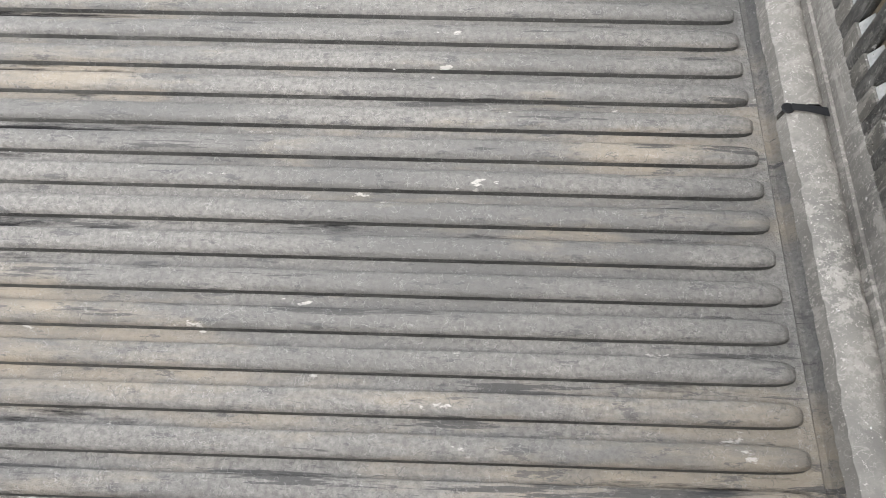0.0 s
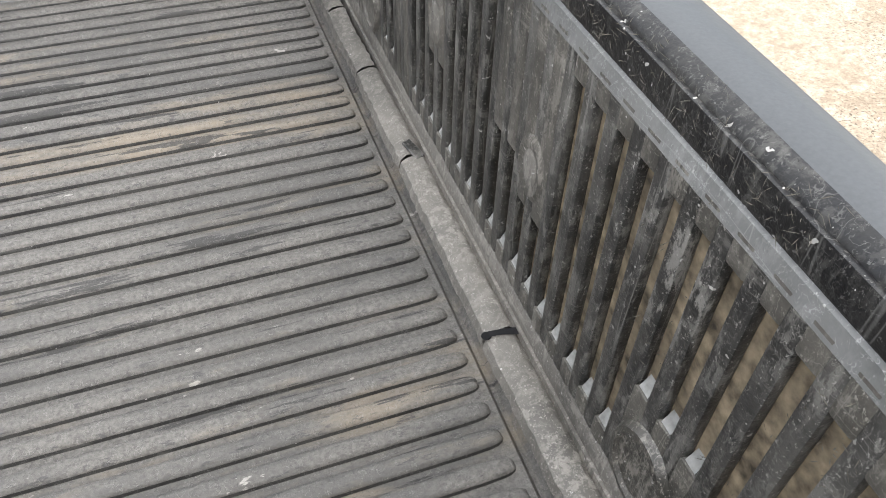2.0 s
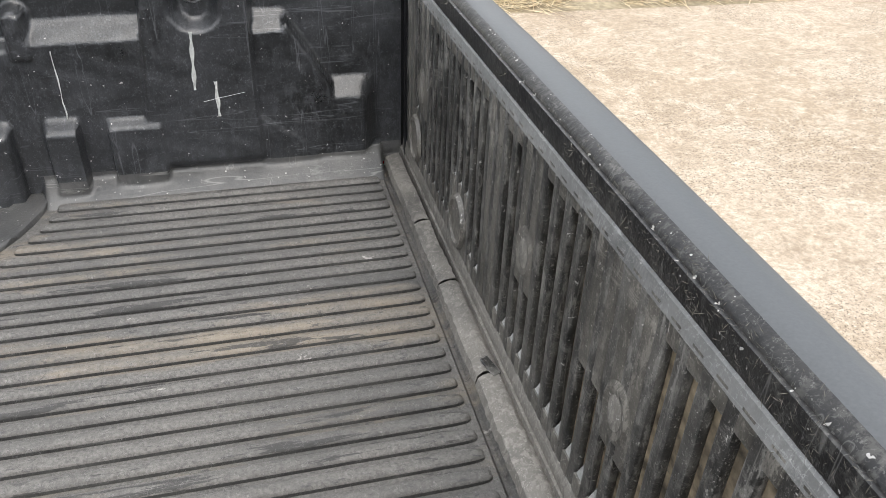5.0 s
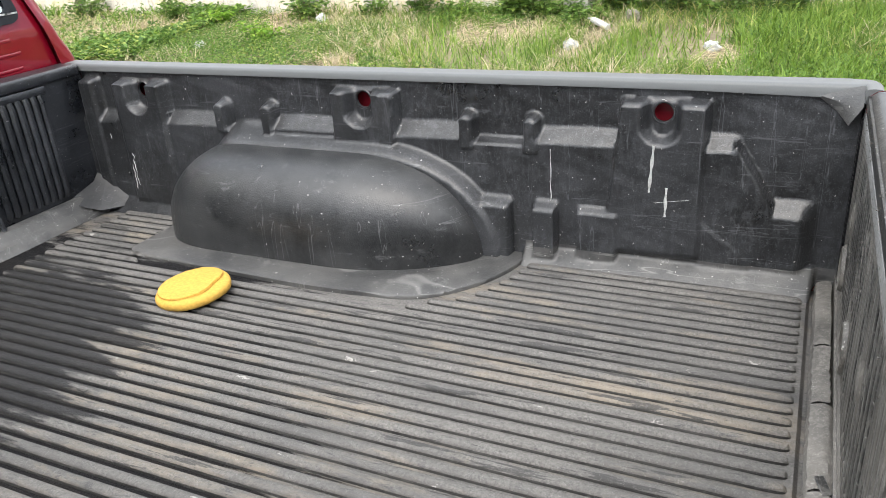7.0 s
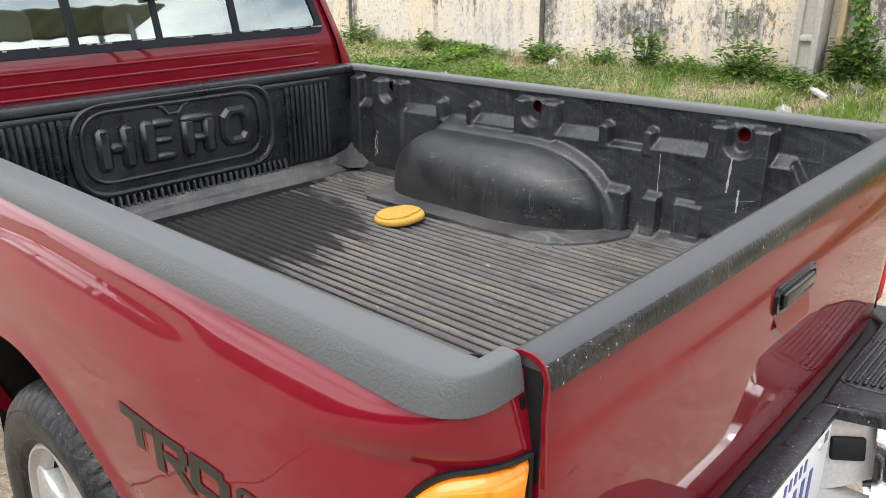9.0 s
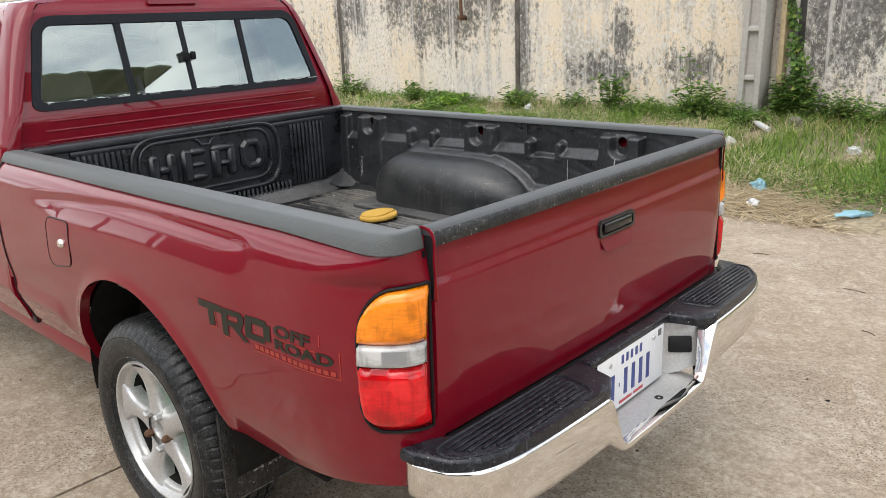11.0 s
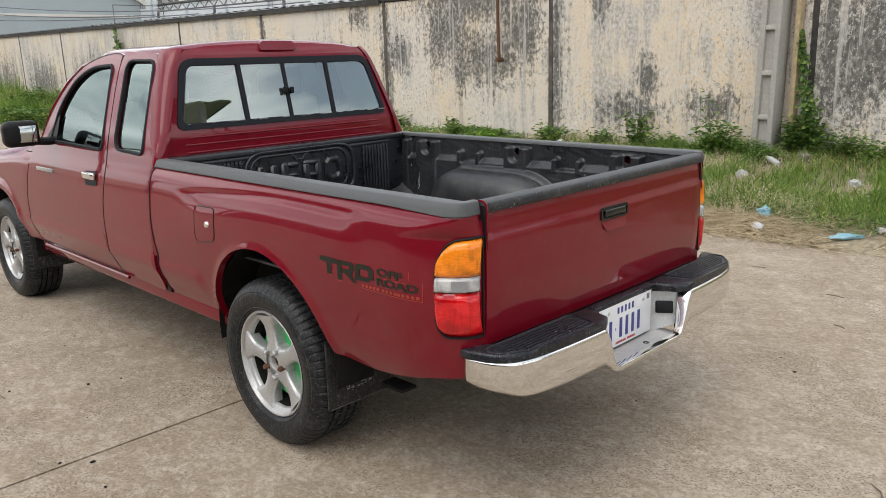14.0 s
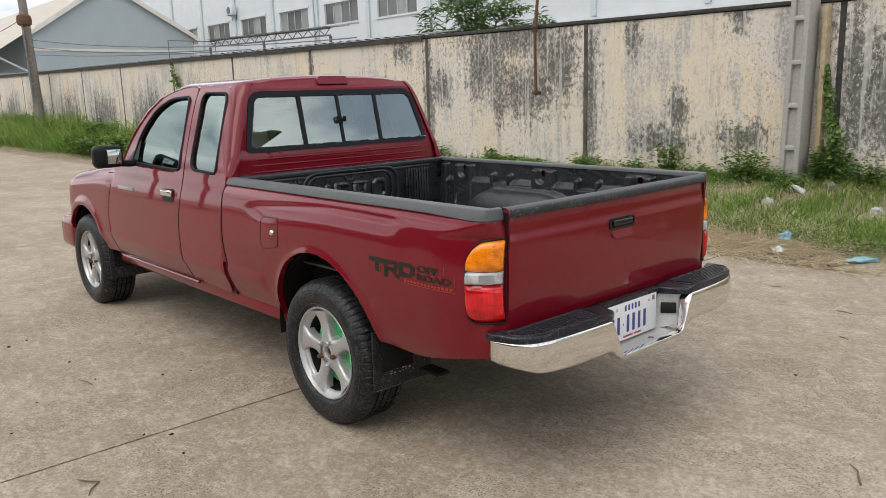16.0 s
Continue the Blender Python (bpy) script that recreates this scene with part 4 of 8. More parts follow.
def build_bed_sides(truck):
    axle_r = 0.406
    for side in (-1, 1):
        # the outer skin runs along the side and turns round the rear corner
        straight = [(x, 0.0) for x in columns(-0.872, 0.76, 0.0, axle_r, 0.022)]
        turns = [math.pi / 2 * k / 24 for k in range(1, 25)]
        low_of = curve_of([(-0.90, 0.395), (-0.42, 0.385), (0.385, 0.440), (0.60, 0.432), (0.95, 0.490), (1.06, 0.500)])
        rows = []
        n = 64
        for i in range(n + 1):
            row = []
            for x, inset in straight + turns_at(turns, 0.47 + 0.56 * (1 - (1 - i / n) ** 1.6)):
                lo = arch_low(x, 0.0, axle_r, 0.365, low_of(x))
                z = lo + (1.030 - lo) * (1 - (1 - i / n) ** 1.6)
                row.append((x, side * (side_y(x, z) - inset), z))
            rows.append(row)
        if side > 0:
            rows = [r[::-1] for r in rows]
        v, f = thick_grid(rows, (0, -side * 0.03, 0))
        build("bed_side", v, f, PAINT, truck, "glossy dark red bed side panel", angle=55)
        v, f = tube_along([(-0.8745, side * (side_y(-0.87, z) - 0.001), z) for z in np.linspace(0.42, 1.02, 24)], 0.0048, 6)
        build("cab_gap", v, f, BLACK, truck, "dark gap between cab and bed")
        # arch liner
        rows = []
        for w, r in ((0.775, 0.412), (0.68, 0.412), (0.605, 0.412), (0.600, 0.25), (0.598, 0.06)):
            rows.append([(r * math.cos(a), side * w, 0.365 + r * math.sin(a)) for a in np.linspace(-0.15, math.pi + 0.15, 30)])
        v, f = quad_grid(rows)
        build("wheel_arch", v, f, UNDER, truck, "dirty black wheel arch liner")
        # inner skin, seen through the liner's holes
        box("inner_panel", -0.86, 0.93, min(side * 0.735, side * 0.742), max(side * 0.735, side * 0.742), 0.80, 1.03, HOLE_RED, truck, 0.0, "red inner bed panel")


def lamp_path():
    return [corner(a) for a in np.linspace(0.70, math.pi / 2, 34)]


def build_tail_lamps(truck):
    path = lamp_path()
    length = [0.0]
    for (a, b), (c, d) in zip(path[:-1], path[1:]):
        length.append(length[-1] + math.hypot(c - a, d - b))
    total = length[-1]
    for side in (-1, 1):
        lamp = new("tail_lamp")
        lamp.parent = truck

        def top(u):
            return 0.936 - 0.018 * (1 - u) ** 2 - 0.088 * (1 - math.sqrt(1 - min(1.0, max(0.0, (0.46 - u) / 0.46)) ** 2))

        def low(u):
            return 0.640 + 0.050 * (1 - math.sqrt(1 - min(1.0, max(0.0, (0.26 - u) / 0.26)) ** 2))

        def piece(name, z0, z1, material, out, label, u0=0.0):
            rows = []
            for i in range(9):
                v = i / 8
                row = []
                for (x, inset), s in zip(path, length):
                    u = s / total
                    lo, hi = (low(u) if z0 is None else z0), (top(u) if z1 is None else z1)
                    z = lo + (hi - lo) * v
                    edge = out * min(1.0, 8 * v + 0.2, 8 * (1 - v) + 0.2, 10 * u + 0.25, 10 * (1 - u) + 0.3)
                    row.append((x + edge * min(1, inset / 0.09), side * (side_y(x, z) - inset + edge * (1 - 0.6 * u)), z))
                rows.append(row)
            if side > 0:
                rows = [r[::-1] for r in rows]
            v, f = thick_grid(rows, (-0.01, -side * 0.012, 0))
            return build(name, v, f, material, lamp, label, angle=60)

        piece("red_lens", None, 0.775, RED_LENS, 0.012, "red stop lens")
        piece("clear_lens", 0.777, 0.823, CLEAR, 0.011, "clear reversing lens")
        piece("amber_lens", 0.825, None, AMBER, 0.012, "amber indicator lens")
        whole = list(zip(path, length))
        inner = [(p, s) for p, s in whole if 0.34 < s / total < 0.70]
        rows = [[(x + 0.0122 * min(1, i / 0.09), side * (side_y(x, z) - i + 0.0122 * (1 - 0.6 * s / total)), z) for (x, i), s in inner] for z in (0.785, 0.800, 0.815)]
        build("reflector", *quad_grid(rows if side < 0 else [r[::-1] for r in rows]), SHEET, lamp, "grey reflector in the clear lens", angle=60)
        # dark rim round the lamp
        loop = [(low(s / total) - 0.006, x, i) for (x, i), s in zip(path, length)] + [(top(s / total) + 0.005, x, i) for (x, i), s in reversed(list(zip(path, length)))]
        pts = [(x + 0.003, side * (side_y(x, z) - i + 0.002), z) for z, x, i in loop]
        v, f = tube_along(pts + pts[:1], 0.0038, 6)
        build("rim", v, f, BLACK, lamp, "thin black lamp rim")


def build_tailgate(truck):
    gate = new("tailgate")
    gate.parent = truck
    face = curve_of([(0.596, 1.031), (0.66, 1.040), (0.80, 1.045), (0.915, 1.0455), (0.932, 1.0435), (0.944, 1.0395), (0.956, 1.0385), (0.985, 1.0375), (1.020, 1.033)])
    rows = []
    for z in (0.596, 0.604, 0.62, 0.66, 0.70, 0.75, 0.80, 0.85, 0.90, 0.92, 0.928, 0.934, 0.940, 0.948, 0.956, 0.962, 0.968, 0.976, 0.99, 1.005, 1.018):
        row = []
        for k in range(41):
            y = -0.667 + 1.334 * k / 40
            e = max(0.0, (abs(y) - 0.650) / 0.018)
            row.append((face(z) - 0.008 * e**2 + 0.012 * (1 - (y / 0.7) ** 2), y, z))
        rows.append(row)
    v, f = thick_grid(rows, (-0.034, 0, 0))
    build("skin", v, f, PAINT, gate, "glossy dark red tailgate skin", angle=50)
    # seams beside the gate
    for y in (-0.6735, 0.6735):
        box("seam", 0.990, 1.022, y - 0.004, y + 0.004, 0.50, 1.000, BLACK, gate, 0.0, "black shadow gap")
    # handle: black surround, lift plate, painted scoop below
    loop = rounded_loop([(-0.098, 0.936), (0.078, 0.936), (0.078, 0.890), (-0.098, 0.890)], 0.018, 5)
    inner = [Vector((-0.01 + (p.x + 0.01) * 0.88, 0.913 + (p.y - 0.913) * 0.66)) for p in loop]
    rim_loop = [Vector((-0.01 + (p.x + 0.01) * 0.97, 0.913 + (p.y - 0.913) * 0.92)) for p in loop]
    handle = build("handle", *sheet_with_hole(loop, inner, lambda y, z: (1.0600, y, z), 2, 24, (-0.006, 0, 0)), HANDLE_BLACK, gate, "black plastic latch handle")
    build("surround", *sheet_with_hole(rim_loop, inner, lambda y, z: (1.0628, y, z), 2, 24, (-0.004, 0, 0)), HANDLE_BLACK, handle)
    build("recess", *fill_loop(inner, lambda y, z: (1.0585, y, z), 2), BLACK, handle)
    box("lift_plate", 1.0590, 1.0700, -0.078, 0.052, 0.9035, 0.9275, HANDLE_BLACK, handle, 0.0045, segments=3)
    scoop = rounded_loop([(-0.088, 0.8885), (0.066, 0.8885), (0.058, 0.852), (-0.070, 0.852)], [0.004, 0.004, 0.024, 0.024], 6)
    build("scoop", *fill_loop(scoop, lambda y, z: (1.0577 + 0.26 * max(0.0, 0.886 - z), y, z), 6), PAINT, handle, "painted finger scoop")
    # cap along the top of the gate
    section = [(0.996, 1.012), (0.997, 1.034), (1.000, 1.041), (1.006, 1.0455), (1.014, 1.047), (1.025, 1.0465), (1.034, 1.0440), (1.040, 1.0395), (1.044, 1.032), (1.0465, 1.020), (1.0465, 1.012), (1.038, 1.009)]
    ends = [(-0.6655, -0.004), (-0.663, 0.0), (-0.655, 0.0)] + [(-0.655 + 1.31 * k / 30, 0.0) for k in range(1, 30)] + [(0.655, 0.0), (0.663, 0.0), (0.6655, -0.004)]
    rows = [[(1.02 + (x - 1.02) * (1 + d * 6) + 0.011 * (1 - (y / 0.7) ** 2) * min(1.0, max(0.0, (x - 1.0) / 0.03)), y, z + d * 0.6) for x, z in section] for y, d in ends]
    v, f = quad_grid(rows)
    n = len(section)
    f += [tuple(range(n)), tuple(range(len(v) - 1, len(v) - n - 1, -1))]
    cap = build("top_cap", v, f, CAP_GATE, gate, "grey plastic cap along the tailgate top", angle=50)
    cap.data.materials.append(CAP_BLACK)
    for poly in cap.data.polygons:
        if len(poly.vertices) == 4 and (min(q % n for q in poly.vertices) >= 7 or max(q % n for q in poly.vertices) <= 3):
            poly.material_index = 1
    # painted rim of the gate, folded round the cap's ends, and a black slip for the shade behind it
    for side in (-1, 1):
        curve = section[2:-1] + [(1.0445, 0.985), (1.0455, 0.95), (1.0470, 0.90)]
        rows = [[(x + o, side * y, z + o * (1 if z > 1.03 else 0)) for x, z in curve] for o, y in ((0.0006, 0.6652), (0.0010, 0.6668), (0.0004, 0.6680), (-0.0045, 0.6682))]
        build("gate_rim", *quad_grid(rows if side > 0 else rows[::-1]), PAINT, gate, "painted folded rim of the gate", angle=50)
        box("rim_shade", 1.000, 1.039, min(side * 0.664, side * 0.6672), max(side * 0.664, side * 0.6672), 0.90, 1.030, BLACK, gate, 0.001, "shaded end of the gate")
    box("cap_flank", 0.9940, 0.9985, -0.690, 0.690, 1.014, 1.0365, CAP_BLACK, cap, 0.001, "black rough inner flank")
    return gate


def build_bed_caps(truck):
    """Rail caps: a smooth flat top, a crease, and a pebbled flank that wraps the rear corner."""
    section = [(0.0755, 1.030), (0.0750, 1.041), (0.0720, 1.0456), (0.066, 1.0472), (0.045, 1.0477), (0.027, 1.0471), (0.0205, 1.0455), (0.0165, 1.0425), (0.0095, 1.0320), (0.0045, 1.0215), (0.0030, 1.0155), (0.011, 1.012)]
    for side in (-1, 1):
        line = [(x, 0.7775, 0.0, 1.0) for x in np.linspace(-0.868, 0.92, 40)]
        p, x0, rx, ry = 2 / 2.7, 0.935, 0.089, 0.078
        for a in np.linspace(0.05, math.pi / 2, 22):
            u, w = max(0.0, math.sin(a)), max(0.0, math.cos(a))
            nx, ny = u ** (2 - p) / rx, w ** (2 - p) / ry
            size = math.hypot(nx, ny)
            line.append((x0 + rx * u**p, 0.7775 - ry * (1 - w**p), nx / size, ny / size))
        k = lambda o: min(1.0, max(0.0, (o - 0.025) / 0.035))
        line += [(x0 + rx, y, 1.0, 0.0) for y in (0.692, 0.684, 0.678, 0.6735)]
        rows = []
        for x, y, nx, ny in line:
            low = 0.008 * min(1.0, max(0.0, (x - 0.70) / 0.25))
            rows.append([(x + min(0.0, x0 + rx - o * 0.45 - x) * k(o) - nx * o * (1 - 0.55 * nx * nx) * (1 - k(o)), side * (y + min(0.0, 0.7775 - o - y) * k(o) - ny * o * (1 - 0.55 * nx * nx) * (1 - k(o))), z - low * min(1.0, max(0.0, (1.041 - z) / 0.018))) for o, z in section])
        n = len(section)
        v, f = quad_grid(rows)
        f += [tuple(range(n - 1, -1, -1)), tuple(range(len(v) - n, len(v)))]
        cap = build("rail_cap", v, f, CAP, truck, "grey plastic bed rail cap with a pebbled flank", angle=50)
        cap.data.materials.append(CAP_FLANK)
        for poly in cap.data.polygons:
            if len(poly.vertices) == 4 and min(q % n for q in poly.vertices) >= 6:
                poly.material_index = 1


def build_bumper(truck):
    bumper = new("rear_bumper")
    bumper.parent = truck
    bumper.location = (0.003, 0.015, 0.0)
    # plan of the bumper's outer face: half, from the middle to the end
    plan = curve_of([(0.0, 1.205), (0.30, 1.203), (0.50, 1.196), (0.62, 1.184), (0.69, 1.164), (0.735, 1.128), (0.758, 1.088), (0.768, 1.040)])

    def outer(y):
        return plan(abs(y))

    # chrome bar: full height at both wings, dipping in a soft curve to a low lip under the plate
    def dip(y):
        t = min(1.0, max(0.0, (abs(y) - 0.205) / 0.085))
        return t * t * (3 - 2 * t)

    half = list(np.linspace(0.0, 0.20, 6)) + list(np.linspace(0.215, 0.30, 9)) + [0.33, 0.36, 0.42, 0.50, 0.58, 0.63, 0.67, 0.70, 0.722, 0.740, 0.752, 0.761, 0.768]
    ys = [-y for y in reversed(half[1:])] + half
    turn_in = [(0.764, 1.016), (0.752, 1.000), (0.735, 0.992)]
    path = [(-y, x) for y, x in reversed(turn_in)] + [(y, outer(y)) for y in ys] + turn_in
    rows = []
    for v, off in ((0, -0.060), (0, -0.030), (0.03, -0.010), (0.10, 0.0), (0.25, 0.004), (0.5, 0.005), (0.75, 0.004), (0.90, 0.002), (0.97, 0.001), (1.0, -0.002), (1.0, -0.05)):
        row = []
        for y, x in path:
            a = abs(y)
            end = 1.0 if x < 1.03 else 0.0
            lo = 0.406 + 0.041 * dip(y) + 0.018 * max(0, (a - 0.45) / 0.3) ** 2 + 0.030 * max(0, (a - 0.66) / 0.105)
            hi = 0.424 + 0.155 * dip(y)
            side_off = off * (0.5 + 0.5 * dip(y)) * (1 - end)
            row.append((x + side_off, y - math.copysign(0.5 * abs(min(0, off)), y) * (1 if a > 0.755 else 0), lo + (hi - lo) * v))
        rows.append(row)
    v, f = quad_grid(rows)
    build("chrome_bar", v, f, CHROME, bumper, "dull chrome bumper bar with a low middle", angle=60)
    for side in (-1, 1):
        # step pad with ribs
        edge = [(outer(y) - 0.004, y) for y in np.linspace(0.285, 0.767, 22)]
        loop = [Vector((x, y)) for x, y in edge] + [Vector((1.0, 0.765)), Vector((1.022, 0.70)), Vector((1.052, 0.66)), Vector((1.058, 0.30)), Vector((1.066, 0.20)), Vector((1.17, 0.23))]
        bm = bmesh.new()
        vs = [bm.verts.new((p.x, side * p.y, 0.577)) for p in loop]
        face = bm.faces.new(vs)
        up = bmesh.ops.extrude_face_region(bm, geom=[face])["geom"]
        tops = [g for g in up if isinstance(g, bmesh.types.BMVert)]
        for t in tops:
            t.co.z += 0.029
        rim = [e for e in bm.edges if all(q in tops for q in e.verts)]
        bmesh.ops.bevel(bm, geom=rim, offset=0.012, segments=3, affect="EDGES", profile=0.5)
        pad = part("step_pad", bm, STEP_PAD, bumper, "scuffed black step pad with raised ribs")
        for k in range(7):
            x = 1.076 + 0.0142 * k
            y1 = 0.715 - 0.006 * k - (0.022 * (k - 3) if k > 3 else 0)
            y0 = 0.315 + 0.004 * k
            box("rib", x, x + 0.0085, min(side * y0, side * y1), max(side * y0, side * y1), 0.604, 0.6105, STEP_PAD, pad, 0.0022)
        ring = rounded_loop([(1.068, 0.300), (1.182, 0.320), (1.168, 0.655), (1.115, 0.735), (1.062, 0.735)], 0.03, 5)
        loop_points = [(p.x, side * p.y, 0.6062) for p in ring]
        build("rib_border", *tube_along(loop_points + loop_points[:1], 0.0036, 6), STEP_PAD, pad)
        # side of the plate recess, with its lamp
        recess = build("recess_side", *thick_grid([[(1.075 + 0.125 * u, side * (0.205 + 0.095 * u + 0.24 * (min(z, 0.566) - 0.500)), max(0.412 + 0.041 * dip(0.205 + 0.095 * u), min(z, 0.566 - 0.05 * max(0, u - 0.7) / 0.3))) for u in (0, 0.15, 0.4, 0.7, 0.85, 0.96)] for z in (0.418, 0.45, 0.50, 0.54, 0.566)], (0, side * 0.01, 0)), SILVER, bumper, "chrome flank of the plate recess", angle=50)
        m = Matrix.Translation((1.118, side * 0.239, 0.507)) @ Matrix.Rotation(side * math.atan2(0.095, 0.125), 4, "Z") @ Matrix.Rotation(-side * 0.235, 4, "X")
        box("plate_lamp", -0.032, 0.034, -0.010 if side > 0 else -0.012, 0.012 if side > 0 else 0.010, -0.024, 0.024, BLACK, recess, 0.006, "black number plate lamp", m)
    rows = [[(outer(y) + off, y, z) for y in np.linspace(-0.24, 0.24, 13)] for off, z in ((-0.006, 0.4235), (-0.05, 0.4215), (-0.115, 0.4215))]
    v, f = quad_grid(rows)
    bridge = build("chrome_bridge", v, f, SILVER, bumper, "chrome ledge under the number plate", angle=50)
    v, f = lathe([(0.0, 0.0), (0.011, 0.0015), (0.013, 0.0)], 16, (1.15, 0.06, 0.421), "z")
    build("drain_hole", v, f, BLACK, bridge, "dark oval drain hole")
    # backing and the black strip over the plate
    box("backing", 1.000, 1.072, -0.71, 0.71, 0.505, 0.590, BLACK, bumper, 0.004, "black backing bar")
    box("plate_cover", 1.060, 1.100, -0.205, 0.205, 0.585, 0.6045, STEP_PAD, bumper, 0.005, "black strip above the plate")
    # number plate
    plate = box("number_plate", 1.096, 1.0995, -0.174, 0.174, 0.428, 0.592, PLATE_WHITE, bumper, 0.001, "white number plate with blue characters")
    x0, x1 = 1.0992, 1.1006
    for k, (y, w) in enumerate(((-0.150, 0.030), (-0.112, 0.030), (-0.072, 0.016), (-0.046, 0.030), (-0.006, 0.030), (0.034, 0.030), (0.074, 0.030))):
        zc, h = (0.495, 0.010) if k == 2 else (0.495, 0.074)
        box("character_bar", x0, x1, y + 0.003, y + w - 0.010, zc - h / 2, zc + h / 2, PLATE_BLUE, plate, 0.0)
    for y in (-0.060, -0.036, -0.012, 0.012, 0.036):
        box("script_bar", x0, x1, y + 0.002, y + 0.013, 0.550, 0.574, PLATE_BLUE, plate, 0.0)
    for y, w in ((-0.066, 0.066), (0.010, 0.052)):
        box("city_bar", x0, x1, y, y + w, 0.4375, 0.4455, PLATE_RED, plate, 0.0)
    for y in (-0.115, 0.115):
        v, f = lathe([(0.0, 0.004), (0.006, 0.003), (0.007, 0.0)], 10, (1.0995, y, 0.565), "x")
        build("plate_bolt", v, f, SILVER, plate)
    box("plate_sticker", x0, x1, 0.140, 0.158, 0.560, 0.580, STEEL, plate, 0.0)
    return bumper


def skin_y(x, z):
    """Half the width of the bed side's skin, round its rear corner too."""
    if x <= 0.765:
        return side_y(x, z)
    return side_y(x, z) - 0.130 * (1 - math.cos(math.asin(min(1.0, (x - 0.765) / 0.265))))


def build_decals(truck):
    def slab(name, pts, material, parent, lift=0.0015):
        # a flat decal laid on the bed side, pts in (x, z)
        rows = 6
        a, b, c, d = [Vector(p) for p in pts]
        grid = []
        for i in range(rows + 1):
            l, r = a.lerp(d, i / rows), b.lerp(c, i / rows)
            row = []
            for k in range(7):
                p = l.lerp(r, k / 6)
                row.append((p.x, -(skin_y(p.x, p.y) + lift), p.y))
            grid.append(row)
        v, f = quad_grid(grid)
        return build(name, v, f, material, parent)

    decal = new("side_decal")
    decal.parent = truck
    tagged(decal, "dark and red sticker on the bed side")
    # three heavy dark forms with slanted stems, red keyline beside them
    lean = lambda x0, x1, z0, z1, s=0.0: [(x0 - s, z0), (x1 - s, z0), (x1, z1), (x0, z1)]
    for shape in (lean(0.418, 0.515, 0.800, 0.818), lean(0.457, 0.482, 0.761, 0.801, 0.002),
                  lean(0.514, 0.537, 0.748, 0.806, 0.004), lean(0.518, 0.590, 0.803, 0.817), lean(0.575, 0.598, 0.789, 0.811), lean(0.537, 0.590, 0.776, 0.790),
                  [(0.592, 0.749), (0.614, 0.751), (0.578, 0.777), (0.552, 0.776)],
                  lean(0.604, 0.628, 0.763, 0.818, 0.003), lean(0.626, 0.680, 0.803, 0.819), lean(0.624, 0.672, 0.764, 0.779), lean(0.670, 0.695, 0.774, 0.811)):
        slab("dark_form", shape, DECAL_DARK, decal)
    for shape in (lean(0.460, 0.484, 0.7565, 0.7590), lean(0.511, 0.534, 0.7435, 0.7460), lean(0.484, 0.4865, 0.760, 0.799), lean(0.706, 0.848, 0.7885, 0.7910), lean(0.630, 0.900, 0.7395, 0.7420), lean(0.8985, 0.9010, 0.742, 0.800), lean(0.849, 0.8515, 0.802, 0.829)):
        slab("red_line", shape, DECAL_RED, decal, 0.0012)
    for k in range(14):
        x = 0.634 + 0.0185 * k + (0.006 if k > 4 else 0) - (0.004 if k > 8 else 0)
        slab("red_mark", lean(x, x + 0.0125, 0.7455, 0.7555), DECAL_RED, decal, 0.0014)
    for word, x, z, wide in (("OFF", 0.708, 0.7965, 1.95), ("ROAD", 0.706, 0.7655, 1.86)):
        m = Matrix.Translation((x, 0, z)) @ Matrix.Rotation(radians(90), 4, "X") @ Matrix.Diagonal((wide, 1.0, 1, 1))
        wording = bar_text("wording", word, 0.034, m, DECAL_DARK, decal, 0.0004)
        for v in wording.data.vertices:
            v.co.y -= skin_y(v.co.x, v.co.z) + 0.0014



def build_fuel_door(truck):
    loop = rounded_loop([(-0.448, 0.892), (-0.284, 0.896), (-0.296, 0.760), (-0.462, 0.732)], [0.03, 0.03, 0.03, 0.05], 5)
    door = build("fuel_door", *fill_loop(loop, lambda x, z: (x, -(side_y(x, z) + 0.0015), z), 6), PAINT, truck, "red fuel filler door")
    pts = [(p.x, -(side_y(p.x, p.y) + 0.0008), p.y) for p in loop]
    v, f = tube_along(pts + pts[:1], 0.0022, 5)
    build("gap", v, f, BLACK, door)
    v, f = lathe([(0.0, -0.010), (0.010, -0.010), (0.013, -0.006), (0.014, 0.0)], 18, (-0.340, -(side_y(-0.34, 0.825) + 0.001), 0.825))
    build("lock", v, f, CHROME, door, "chrome key lock")


def facing(ob, way):
    """Turn every face of a pane to look the given way."""
    bm = bmesh.new()
    bm.from_mesh(ob.data)
    bm.normal_update()
    bmesh.ops.reverse_faces(bm, faces=[f for f in bm.faces if f.normal.dot(Vector(way)) < 0])
    bm.to_mesh(ob.data)
    bm.free()
    ob.visible_shadow = False
    return ob


